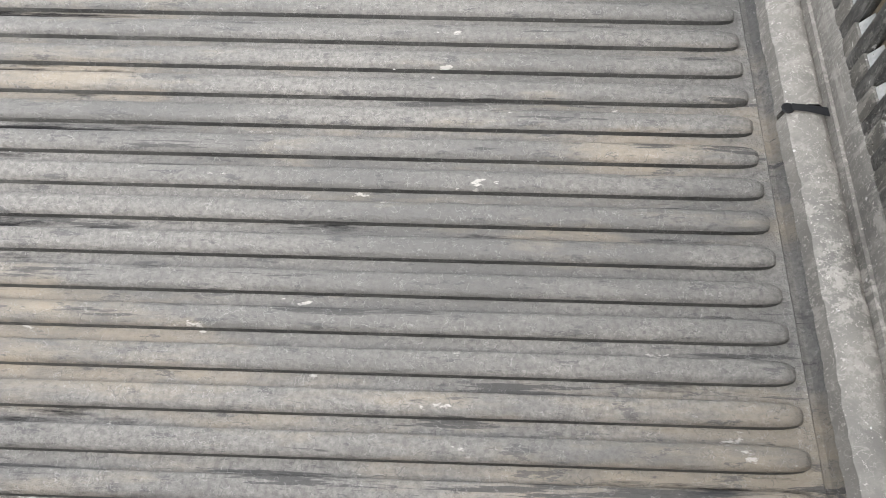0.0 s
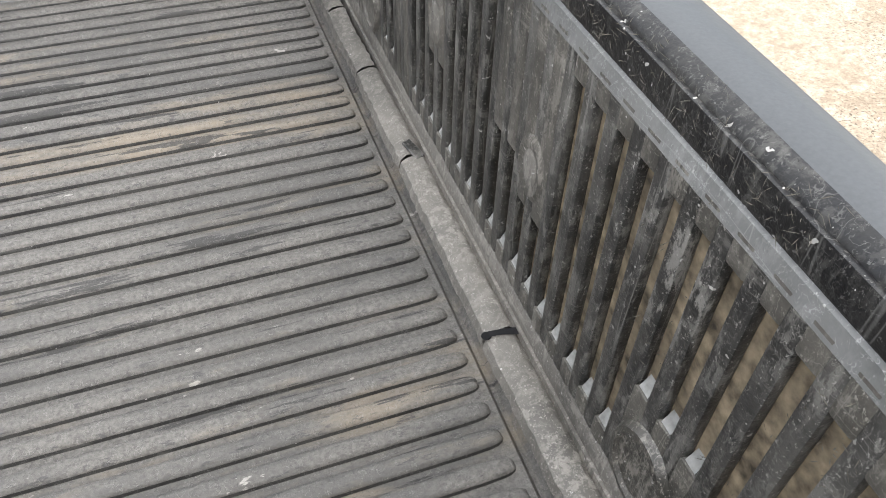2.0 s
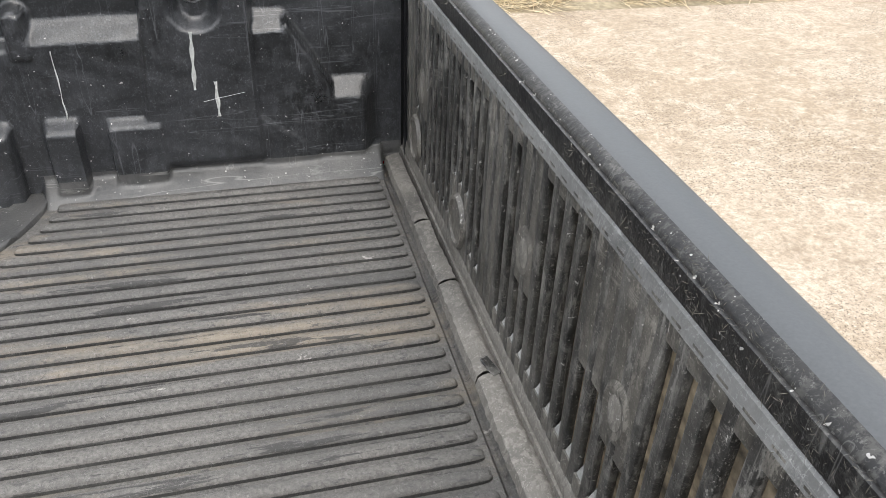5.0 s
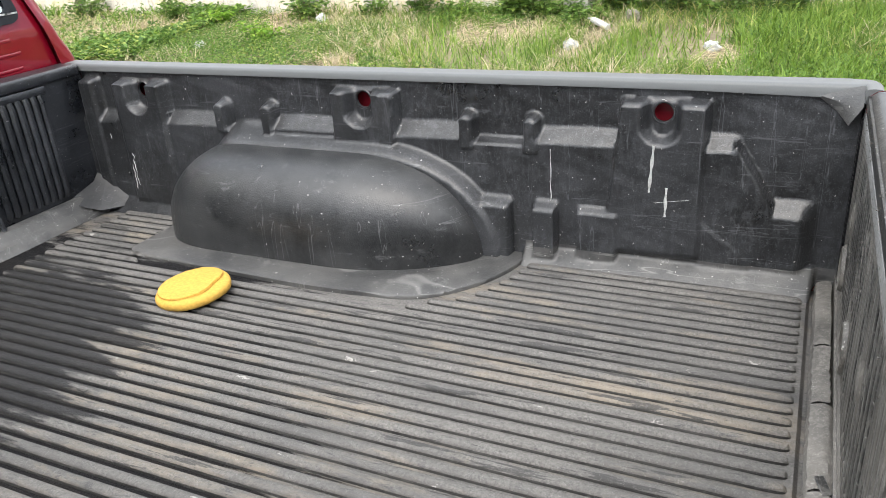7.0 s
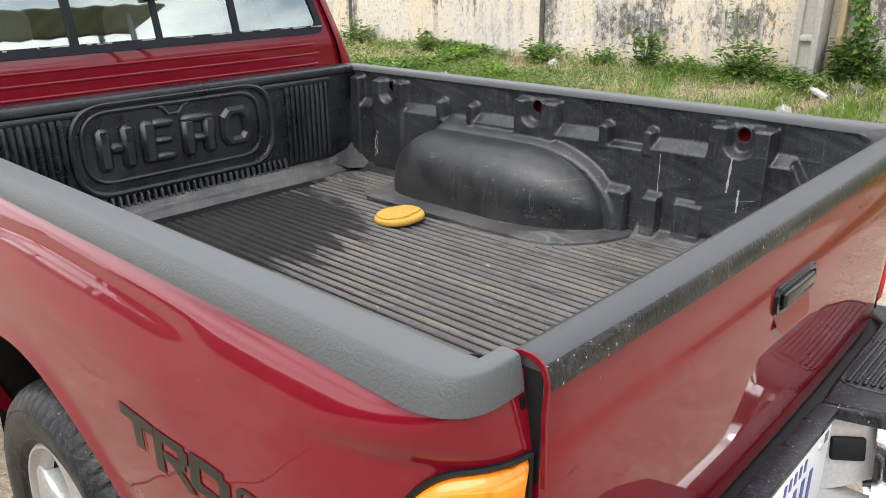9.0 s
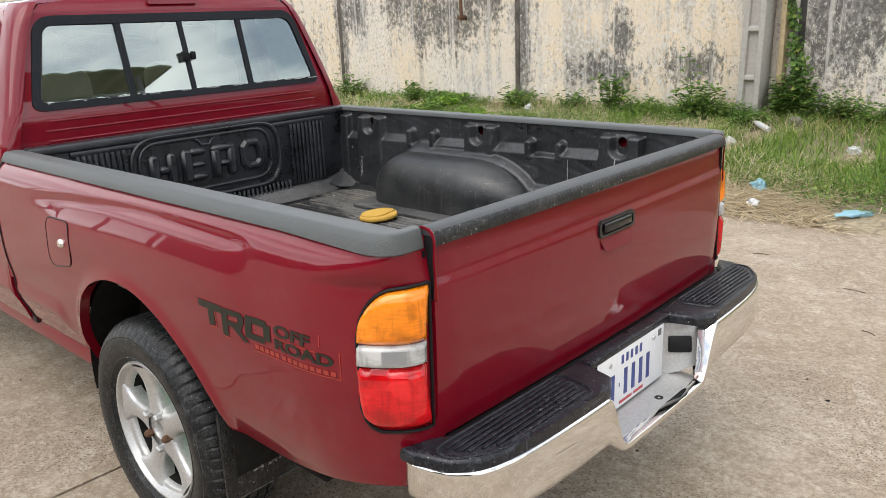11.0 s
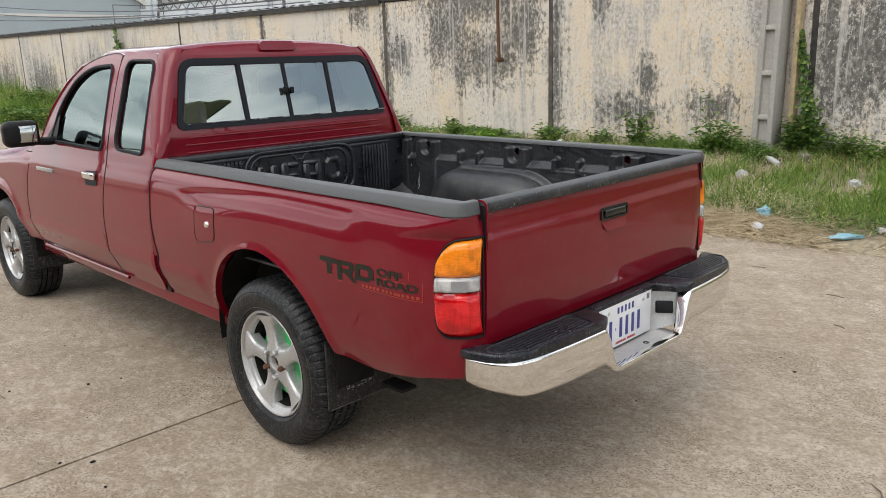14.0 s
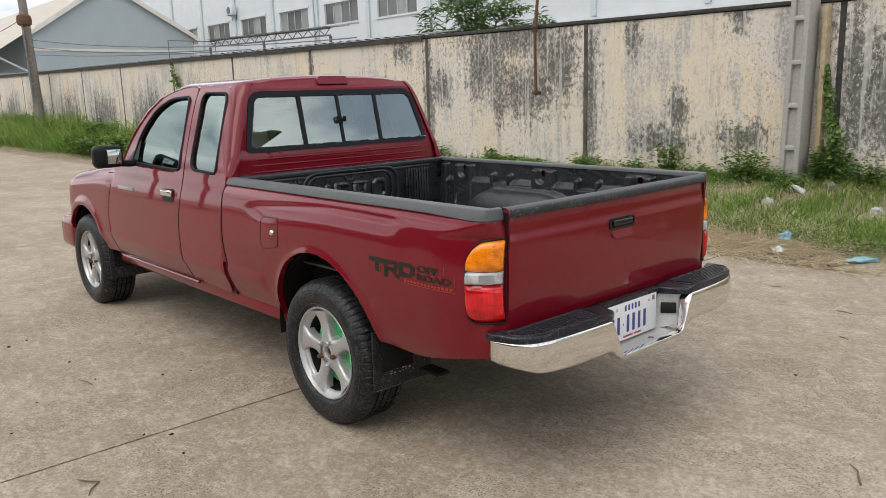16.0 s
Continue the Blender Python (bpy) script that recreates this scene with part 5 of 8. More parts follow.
def build_cab(truck):
    cab = new("cab")
    cab.parent = truck

    def rear_x(z):
        return -0.872 if z < 1.14 else -0.872 - 0.215 * (z - 1.14) - 0.9 * max(0.0, z - 1.50) ** 1.3

    def on_side(side):
        return lambda x, z: (x, side * side_y(x, z), z)

    for side in (-1, 1):
        flange = (0, -side * 0.025, 0)
        # door with its window opening
        outer = rounded_loop([(-2.500, 1.020), (-2.585, 0.82), (-2.612, 0.60), (-2.545, 0.445), (-1.375, 0.430), (-1.450, 0.56), (-1.458, 0.78), (-1.425, 0.95), (-1.405, 1.06), (-1.446, 1.515), (-1.54, 1.530), (-1.70, 1.518), (-1.89, 1.478), (-2.06, 1.385), (-2.21, 1.255), (-2.33, 1.075)], [0.02, 0.2, 0.2, 0.02, 0.03, 0.2, 0.2, 0.1, 0.1, 0.02, 0.06, 0.06, 0.08, 0.1, 0.1, 0.02], 3)
        window = rounded_loop([(-2.175, 1.066), (-1.464, 1.054), (-1.512, 1.470), (-1.78, 1.462), (-1.965, 1.392), (-2.110, 1.250)], [0.015, 0.045, 0.045, 0.12, 0.08, 0.06], 5)
        ring = sheet_with_hole(outer, window, on_side(side), 44, 150, flange)
        door = build("door", *ring, PAINT, cab, "glossy dark red front door", angle=45)
        facing(build("door_glass", *fill_loop(window, lambda x, z: (x, side * (side_y(x, z) - 0.012), z), 5), SIDE_GLASS, door, "tinted side window"), (0, side, 0.2))
        v, f = tube_along([(p.x, side * (side_y(p.x, p.y) + 0.001), p.y) for p in window + window[:1]], 0.009, 6)
        build("window_seal", v, f, SEAL, door, "black rubber window seal")
        v, f = tube_along([(p.x, side * (side_y(p.x, p.y) - 0.001), p.y) for p in outer + outer[:1]], 0.0032, 5)
        build("door_gap", v, f, BLACK, door, "dark door shut line")
        # handle
        loop = rounded_loop([(-1.675, 0.938), (-1.520, 0.944), (-1.520, 0.868), (-1.675, 0.862)], 0.02, 4)
        plate = build("door_handle", *fill_loop(loop, lambda x, z: (x, side * (side_y(x, z) + 0.003), z), 3), BLACK, door, "dark recess with a chrome pull handle")
        bm = bmesh.new()
        y = side * (side_y(-1.6, 0.91) + 0.012)
        add_box(bm, -1.668, -1.527, min(y - 0.012, y + 0.012), max(y - 0.012, y + 0.012), 0.898, 0.936, 0.009, 3)
        part("chrome_pull", bm, CHROME, plate, "chrome pull")
        bm = bmesh.new()
        y = side * (side_y(-2.27, 0.9) + 0.002)
        add_box(bm, -2.405, -2.150, min(y - 0.004, y + 0.004), max(y - 0.004, y + 0.004), 0.886, 0.908, 0.003, 2)
        part("name_badge", bm, SILVER, door, "pale chrome badge strip")
        # rear quarter with its upright window
        outer = rounded_loop([(-1.368, 0.430), (-0.900, 0.415), (-0.922, 0.62), (-0.930, 0.80), (-0.905, 0.99), (-0.885, 1.06), (-0.945, 1.12), (-0.995, 1.30), (-1.030, 1.45), (-1.060, 1.515), (-1.438, 1.535), (-1.397, 1.06), (-1.418, 0.95), (-1.451, 0.78), (-1.443, 0.56)], [0.02, 0.05, 0.2, 0.2, 0.1, 0.08, 0.08, 0.1, 0.1, 0.04, 0.02, 0.1, 0.1, 0.2, 0.2], 3)
        window = rounded_loop([(-1.318, 1.068), (-1.005, 1.058), (-1.052, 1.482), (-1.352, 1.488)], [0.06, 0.04, 0.06, 0.05], 6)
        quarter = build("quarter_panel", *sheet_with_hole(outer, window, on_side(side), 44, 130, flange), PAINT, cab, "glossy dark red rear quarter", angle=45)
        facing(build("quarter_glass", *fill_loop(window, lambda x, z: (x, side * (side_y(x, z) - 0.010), z), 5), SIDE_GLASS, quarter, "tinted quarter window"), (0, side, 0.2))
        v, f = tube_along([(p.x, side * (side_y(p.x, p.y) + 0.001), p.y) for p in window + window[:1]], 0.008, 6)
        build("window_seal", v, f, SEAL, quarter, "black rubber window seal")
        # rounded rear corner from the quarter to the back panel
        rows = []
        for z in np.linspace(0.60, 1.535, 34):
            w = side_y(-0.95, z)
            xs = rear_x(z)
            start = curve_of([(0.60, -0.925), (0.80, -0.932), (0.99, -0.908), (1.06, -0.890), (1.12, -0.948), (1.30, -0.997), (1.45, -1.032), (1.54, -1.075)])(z)
            inner = 0.058
            p0, p1, p2 = Vector((start, w)), Vector((xs + 0.004, w - 0.002)), Vector((xs, w - inner))
            rows.append([(*(p0 * (1 - t) ** 2 + p1 * 2 * t * (1 - t) + p2 * t * t), z) for t in np.linspace(0, 1, 9)])
            rows[-1] = [(x, side * y, zz) for x, y, zz in rows[-1]]
        if side > 0:
            rows = [r[::-1] for r in rows]
        v, f = quad_grid(rows)
        build("corner_pillar", v, f, PAINT, cab, "rounded red rear pillar", angle=60)
    # back panel with the window opening
    outline = [Vector(p) for p in [(-0.735, 0.70), (0.735, 0.70)]]
    right = [Vector((side_y(-0.95, z) - 0.056, z)) for z in np.linspace(0.74, 1.50, 22)]
    top = [Vector((0.52, 1.528)), Vector((0.40, 1.545)), Vector((0.2, 1.555)), Vector((0, 1.557)), Vector((-0.2, 1.555)), Vector((-0.40, 1.545)), Vector((-0.52, 1.528))]
    outline += right + top + [Vector((-p.x, p.y)) for p in reversed(right)]
    window = rounded_loop([(-0.640, 1.165), (0.640, 1.165), (0.560, 1.488), (-0.560, 1.488)], [0.045, 0.045, 0.07, 0.07], 7)

    def on_back(y, z):
        return (rear_x(z) - 0.012 * (abs(y) / 0.65) ** 4, y, z)

    build("back_panel", *sheet_with_hole(outline, window, on_back, 26, 90, (-0.02, 0, 0)), PAINT, cab, "red cab back panel with pressed ribs", angle=45)
    for c, reach in ((1.058, 0.600), (1.094, 0.605), (1.128, 0.585)):
        rows = []
        for y in np.linspace(-reach, reach, 33):
            low = min(1.0, (reach - abs(y)) / 0.03)
            base = on_back(y, c)[0]
            rows.append([(base + d * low, y, c + h) for h, d in ((-0.0070, -0.001), (-0.0045, 0.0012), (-0.0015, 0.0024), (0.0012, 0.0024), (0.0030, 0.0012), (0.0042, -0.001))])
        build("pressed_rib", *quad_grid(rows), PAINT, cab, angle=60)
    rear = new("rear_window")
    rear.parent = cab
    inner = rounded_loop([(-0.606, 1.191), (0.606, 1.191), (0.536, 1.456), (-0.536, 1.456)], [0.03, 0.03, 0.05, 0.05], 7)
    build("frame", *sheet_with_hole(window, inner, lambda y, z: (rear_x(z) + 0.008 - 0.012 * (abs(y) / 0.65) ** 4, y, z), 3, 60, (-0.02, 0, 0)), SEAL, rear, "black rubber window frame")
    for a, b in ((-0.60, -0.262), (-0.262, 0.0), (0.0, 0.268), (0.268, 0.60)):
        grid = []
        for z in np.linspace(1.185, 1.468, 5):
            lim = 0.602 - 0.268 * (z - 1.185)
            lo, hi = max(a, -lim), min(b, lim)
            grid.append([(rear_x(z) - 0.004 + (0.003 if abs(a + b) < 0.4 else 0), lo + (hi - lo) * k / 4, z) for k in range(5)])
        v, f = quad_grid(grid)
        facing(build("pane", v, f, GLASS, rear), (1, 0, 0.2))
    for y, w in ((-0.262, 0.0105), (-0.004, 0.0085), (0.268, 0.0105)):
        rows = [[(rear_x(z) + 0.006, y + w * k, z) for k in (-1, -0.5, 0.5, 1)] for z in np.linspace(1.18, 1.47, 5)]
        v, f = thick_grid(rows, (-0.014, 0, 0))
        build("sash_bar", v, f, SEAL, rear, "black sliding sash bar")
    box("latch", rear_x(1.3) + 0.004, rear_x(1.3) + 0.020, -0.036, -0.010, 1.300, 1.338, BLACK, rear, 0.004, "black sliding window latch")
    box("latch", rear_x(1.3) + 0.006, rear_x(1.3) + 0.018, 0.004, 0.026, 1.304, 1.336, BLACK, rear, 0.004, "black sliding window latch")
    worn = random.Random(31)
    for k in range(26):
        y = worn.uniform(-0.60, 0.60)
        box("worn_fleck", rear_x(1.19) + 0.0086, rear_x(1.19) + 0.0094, y, y + worn.uniform(0.006, 0.05), 1.1885 - worn.uniform(0, 0.002), 1.1912, DRIP, rear, 0.0, "rubbed pale edge of the seal")
    # roof
    rows = []
    for i, x in enumerate(np.linspace(-1.99, -0.975, 36)):
        u = (x + 1.99) / 1.015
        end = max(0.0, (u - 0.92) / 0.08)
        front = max(0.0, (0.22 - u) / 0.22)
        row = []
        for k in range(41):
            s = -1 + k / 20
            w = 0.612 - 0.01 * end
            z = 1.540 + 0.037 * (1 - s * s) - 0.060 * abs(s) ** 16 - 0.030 * end**2 * (1 - abs(s) ** 4) - 0.062 * front**2 - 0.055 * abs(s) ** 8 * front
            if abs(s) > 0.93:
                z -= 0.010 * (abs(s) - 0.93) / 0.07
            row.append((x, s * w, z))
        rows.append(row)
    v, f = quad_grid(rows)
    build("roof", v, f, PAINT, cab, "glossy red cab roof", angle=60)
    # high brake lamp housing on the roof's rear edge
    loop = rounded_loop([(-0.120, 1.522), (0.098, 1.522), (0.092, 1.556), (0.078, 1.567), (-0.098, 1.567), (-0.114, 1.556)], 0.010, 4)
    bm = bmesh.new()
    front = [bm.verts.new((-0.950 - 0.3 * (p.y - 1.528), p.x, p.y)) for p in loop]
    back = [bm.verts.new((-1.10, p.x * 0.8, min(p.y, 1.560))) for p in loop]
    bm.faces.new(front)
    for i in range(len(loop)):
        j = (i + 1) % len(loop)
        bm.faces.new((front[i], front[j], back[j], back[i]))
    part("brake_lamp_housing", bm, PAINT, cab, "red high-level brake lamp housing")
    # windscreen and its pillars
    grid = []
    for z in np.linspace(1.05, 1.50, 8):
        x = -2.43 + 0.50 * ((z - 1.05) / 0.45)
        w = half_top(max(1.06, z)) - 0.04
        grid.append([(x - 0.10 * (1 - (k / 8) ** 2), k / 8 * w, z) for k in range(-8, 9)])
    v, f = quad_grid(grid)
    facing(build("windscreen", v, f, GLASS, cab, "sloping windscreen"), (-1, 0, 0.5))
    for side in (-1, 1):
        pts = [(-2.385, 1.05), (-2.255, 1.245), (-2.105, 1.378), (-1.95, 1.462), (-1.80, 1.492), (-1.66, 1.490)]
        v, f = tube_along([(x, side * (half_top(max(1.06, z)) - 0.030), z) for x, z in pts], [0.026, 0.026, 0.026, 0.024, 0.016, 0.008], 8)
        build("windscreen_pillar", v, f, PAINT, cab, "red windscreen pillar")
    # interior: seats, wheel, dash and floor
    for y in (-0.38, 0.38):
        seat = new("front_seat")
        seat.parent = cab
        box("backrest", -1.62, -1.47, y - 0.24, y + 0.24, 0.70, 1.28, SEAT, seat, 0.06, "pale cloth backrest", segments=4)
        box("headrest", -1.60, -1.49, y - 0.15, y + 0.15, 1.25, 1.44, SEAT, seat, 0.05, "pale cloth headrest", segments=4)
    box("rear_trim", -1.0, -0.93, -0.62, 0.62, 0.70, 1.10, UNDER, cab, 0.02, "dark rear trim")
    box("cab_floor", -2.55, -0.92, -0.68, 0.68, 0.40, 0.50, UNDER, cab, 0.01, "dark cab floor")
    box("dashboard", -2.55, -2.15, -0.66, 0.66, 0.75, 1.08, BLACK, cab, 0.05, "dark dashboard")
    v, f = lathe([(0.175, -0.012), (0.190, 0.0), (0.175, 0.012), (0.163, 0.0), (0.175, -0.012)], 28, (0, 0, 0), "x")
    m = Matrix.Translation((-2.02, -0.36, 1.05)) @ Matrix.Rotation(radians(-22), 4, "Y")
    build("steering_wheel", [m @ Vector(p) for p in v], f, BLACK, cab, "black steering wheel")
    return cab


def build_front(truck):
    for side in (-1, 1):
        low = lambda x: arch_low(x, FRONT_AXLE, 0.385, 0.33, 0.43 if x > -3 else 0.50)
        side_panel("front_fender", side, columns(-3.80, -2.505, FRONT_AXLE, 0.385), low, fender_top, "glossy dark red front fender", 40, truck, inset=lambda x: 0.003 if x > -2.6 else 0.0)
        box("fender_fill", -2.66, -2.50, min(side * 0.60, side * 0.755), max(side * 0.60, side * 0.755), 0.43, 0.98, UNDER, truck, 0.0, "dark door pillar")
        rows = []
        for w in (0.76, 0.60, 0.45):
            rows.append([(FRONT_AXLE + 0.395 * math.cos(a), side * w, 0.33 + 0.395 * math.sin(a)) for a in np.linspace(-0.1, math.pi + 0.1, 26)])
        v, f = quad_grid(rows)
        build("wheel_arch", v, f, UNDER, truck, "dirty black wheel arch liner")
        # mirror
        mirror = new("door_mirror")
        mirror.parent = truck
        bm = bmesh.new()
        add_box(bm, -2.175, -2.080, min(side * 0.840, side * 1.022), max(side * 0.840, side * 1.022), 1.050, 1.190, 0.036, 5)
        part("shell", bm, BLACK, mirror, "black mirror shell")
        bm = bmesh.new()
        add_box(bm, -0.003, 0.003, -0.066, 0.066, -0.045, 0.045, 0.002, 2, Matrix.Translation((-2.0795, side * 0.931, 1.120)) @ Matrix.Rotation(radians(side * 14), 4, "Z"))
        part("mirror_glass", bm, MIRROR, mirror, "mirror glass")
        v, f = tube_along([(-2.12, side * 0.86, 1.075), (-2.12, side * 0.80, 1.068), (-2.13, side * 0.75, 1.070)], 0.022, 8)
        build("arm", v, f, BLACK, mirror, "black mirror arm")
        v, f = fill_loop([Vector(p) for p in ((-2.26, 1.072), (-2.09, 1.072), (-2.09, 1.215))], lambda x, z: (x, side * (side_y(x, z) + 0.004), z), 2)
        build("sail_plate", v, f, BLACK, mirror)
    # bonnet
    rows = []
    for x in np.linspace(-3.80, -2.40, 40):
        z0 = fender_top(max(-3.80, min(x, -2.50)))
        edge = side_y(min(x, -2.51), z0 - 0.001) - (0.002 if x < -2.6 else 0.010)
        rows.append([(x, edge * k / 10, z0 + 0.055 * (1 - (abs(k) / 10) ** 2.4)) for k in range(-10, 11)])
    v, f = quad_grid(rows)
    build("bonnet", v, f, PAINT, truck, "glossy dark red bonnet", angle=60)
    box("front_face", -3.84, -3.70, -0.62, 0.62, 0.50, 0.84, BLACK, truck, 0.03, "dark front grille panel")
    bm = bmesh.new()
    add_box(bm, -3.90, -3.545, -0.770, 0.770, 0.305, 0.565, 0.065, 5)
    part("front_bumper", bm, PAINT, truck, "red front bumper")
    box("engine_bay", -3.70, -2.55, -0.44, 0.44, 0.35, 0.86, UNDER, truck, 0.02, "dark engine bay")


def build_underside(truck):
    for y in (-0.42, 0.42):
        box("frame_rail", -3.6, 0.96, y - 0.04, y + 0.04, 0.40, 0.50, UNDER, truck, 0.01, "dirty black frame rail")
    rod("rear_axle", (0, -0.62, HUB_Z), (0, 0.62, HUB_Z), 0.045, UNDER, truck, "dirty rear axle tube")
    rod("front_axle", (FRONT_AXLE, -0.62, HUB_Z), (FRONT_AXLE, 0.62, HUB_Z), 0.04, UNDER, truck, "dirty front axle")
    rod("exhaust_pipe", (-0.6, -0.30, 0.33), (0.50, -0.46, 0.34), 0.028, UNDER, truck, "dirty exhaust pipe")
    box("hanger", 0.485, 0.605, -0.640, -0.570, 0.298, 0.312, UNDER, truck, 0.004, "bent black bracket")
    v, f = lathe([(0.0, -0.17), (0.30, -0.17), (0.315, -0.12), (0.315, 0.0), (0.30, 0.03), (0.0, 0.03)], 40, (0.58, 0.0, 0.45), "z")
    build("spare_wheel", v, f, RUBBER, truck, "spare tyre slung under the bed")
    for side in (-1, 1):
        bm = bmesh.new()
        add_box(bm, -2.62, -0.40, min(side * 0.60, side * 0.752), max(side * 0.60, side * 0.752), 0.350, 0.432, 0.02, 3)
        part("rocker_sill", bm, PAINT, truck, "red rocker sill")
        v, f = tube_along([(x, side * 0.776, 0.418) for x in np.linspace(-2.48, -1.30, 8)], 0.009, 6)
        build("sill_strip", v, f, PAINT, truck, "pale sill moulding")
        box("gap_filler", -0.900, -0.865, min(side * 0.60, side * 0.765), max(side * 0.60, side * 0.765), 0.42, 1.02, BLACK, truck, 0.0, "dark gap between cab and bed")
        build_mud_flap(truck, 0.352, side, side < 0)
        build_mud_flap(truck, FRONT_AXLE + 0.362, side, False)


ground = build_ground()
build_verge()
wall = build_wall()
truck = tagged(new("pickup_truck"), "dark red extended-cab pickup truck parked on the concrete yard", "pickup truck")
build_bed_sides(truck)
build_tail_lamps(truck)
build_tailgate(truck)
build_bed_caps(truck)
build_bumper(truck)
build_decals(truck)
build_fuel_door(truck)
build_cab(truck)
build_front(truck)
build_underside(truck)
for axle in (0.0, FRONT_AXLE):
    for side in (-1, 1):
        build_wheel(truck, axle, side)


# ---- the bed liner ----
FLOOR_Z, WALL_IN, FRONT_IN, GATE_IN = 0.672, 0.708, -0.815, 0.993


def ridge_spans(y):
    """Stretches of x that a ridge of the floor covers at y, round the wheel tubs."""
    a = abs(y)
    front, rear = -0.688, 0.940
    if a < 0.40:
        return [(front, rear)]
    start = curve_of([(0.40, 0.255), (0.42, 0.275), (0.478, 0.360), (0.527, 0.387), (0.571, 0.406), (0.65, 0.430)])(a)
    return [(front, -0.425 - 0.06 * max(0, a - 0.40)), (start, rear)]


def ridge_mesh(x0, x1):
    """A flat-topped rib with steep sides lying along x, its middle at y 0."""
    half, rows = 0.0090, []
    section = [(-1.0, -0.001), (-0.90, 0.0044), (-0.74, 0.0070), (-0.50, 0.0084), (-0.16, 0.0090), (0.34, 0.0091), (0.72, 0.0086), (0.88, 0.0074), (0.95, 0.0044), (1.0, -0.001)]
    ends = [(x0, 0.10, 0.0), (x0 + 0.002, 0.55, 0.62), (x0 + 0.006, 0.85, 0.93), (x0 + 0.013, 1, 1)]
    ends += [(x0 + (x1 - x0) * k / 14, 1, 1) for k in range(1, 14)]
    ends += [(x1 - 0.030, 1, 1), (x1 - 0.013, 0.92, 0.96), (x1 - 0.006, 0.78, 0.86), (x1 - 0.002, 0.55, 0.62), (x1, 0.10, 0.0)]
    for x, w, h in ends:
        rows.append([(x, half * w * p, z * h - 0.0003) for p, z in section])
    return quad_grid(rows)


def smooth(t):
    t = np.clip(t, 0, 1)
    return t * t * (3 - 2 * t)


def build_side_wall(liner, side):
    """One moulded sheet: fields, ledges, lugs and brackets stand proud of the wall towards the bed."""
    holes = (-0.599, 0.036, 0.671)
    step = 0.0042 if side > 0 else 0.008
    xs = np.linspace(FRONT_IN, GATE_IN - 0.002, int(1.806 / step))
    zs = np.linspace(FLOOR_Z, 1.044, int(0.372 / step))
    X, Z = np.meshgrid(xs, zs)

    def across(x0, x1, soft=0.009, lean=0.0):
        mid = lean * (0.95 - Z)
        return smooth((X - x0 + mid) / soft + 0.5) * smooth((x1 + mid - X) / soft + 0.5)

    def below(top, slope):
        return np.clip((top - Z) / slope, 0, 1)

    proud = np.zeros_like(X)

    def add(h, shape):
        np.maximum(proud, h * shape, out=proud)

    # the field under the ledges, cut lower between each pair of lugs, and slanting down towards the tail
    ledge = 0.946 + 0.010 * X
    ledge = np.where(X < -0.70, 0.935, ledge)
    for a, b in ((-0.350, -0.215), (0.282, 0.420)):
        ledge = ledge - 0.026 * smooth((X - a) / 0.008 + 0.5) * smooth((b - X) / 0.008 + 0.5)
    ledge = np.where(X > 0.800, np.maximum(0.953 - 1.65 * (X - 0.800), 0.838), ledge)
    low_ledge = (X > -0.350) & (X < -0.215) | (X > 0.282) & (X < 0.420)
    slope = np.where(low_ledge, 0.012, np.where((X > 0.80) & (X < 0.87), 0.012, 0.030))
    add(0.028, np.clip((ledge - Z) / slope, 0, 1) * smooth((0.934 - X) / 0.035 + 0.5))
    for a, b in ((-0.350, -0.215), (0.282, 0.420)):
        for x in (a, b):
            r = np.clip(1 - ((X - x) / 0.017) ** 2, 0, 1)
            add(0.036, smooth(r * 2.2) * smooth((0.972 - 0.5 * (X - x) ** 2 / 0.017 - Z) / 0.012 + 0.5) * (Z > 0.90))
    # corner upright at the cab end
    add(0.034, across(-0.800, -0.752, 0.012) * smooth((1.012 - Z) / 0.010 + 0.5))
    # brackets with a cup under each hole
    for h, w0, w1, foot, lean in ((-0.599, 0.076, 0.076, 0.68, 0.0), (0.036, 0.070, 0.084, 0.86, 0.0), (0.671, 0.076, 0.080, 0.70, 0.06)):
        body = across(h - w0, h + w1, 0.008, 0.0) if not lean else smooth((X - h + w0 + 0.10 * (1.0 - Z)) / 0.008 + 0.5) * smooth((h + w1 - X) / 0.008 + 0.5)
        post = body * smooth((1.010 - Z) / 0.009 + 0.5) * smooth((Z - foot) / 0.05 + 0.5)
        u = np.where(Z > 0.966, np.abs(X - h), np.hypot(X - h, (Z - 0.966) * 1.1))
        cup = smooth((u - 0.0335) / 0.007 + 0.5)
        rim = smooth((u - 0.026) / 0.005 + 0.5)
        depth = 0.040 * post
        inside = (0.007 + 0.014 * rim) * post
        proud[:] = np.where(u < 0.040, np.minimum(np.maximum(proud * cup, inside + (depth - inside) * cup), 0.040), np.maximum(proud, depth))
    # shelf behind the wheel hump
    rear = 0.360
    t = np.where(X < -0.30, (-0.30 - X) / 0.115, np.where(X > 0.05, (X - 0.05) / (rear - 0.05), 0.0))
    arch = 0.700 + 0.228 * np.clip(1 - np.abs(t) ** 2.2, 0, 1) ** 0.48
    add(0.066, smooth((arch - Z) / 0.048) * (arch > 0.71))
    # low pads behind the hump, and the lower field towards the tail
    for a, b in ((0.300, 0.379), (0.426, 0.477)):
        add(0.056, across(a, b, 0.007) * below(0.822, 0.032))
    add(0.046, across(0.515, 0.600, 0.007) * below(0.820, 0.032))
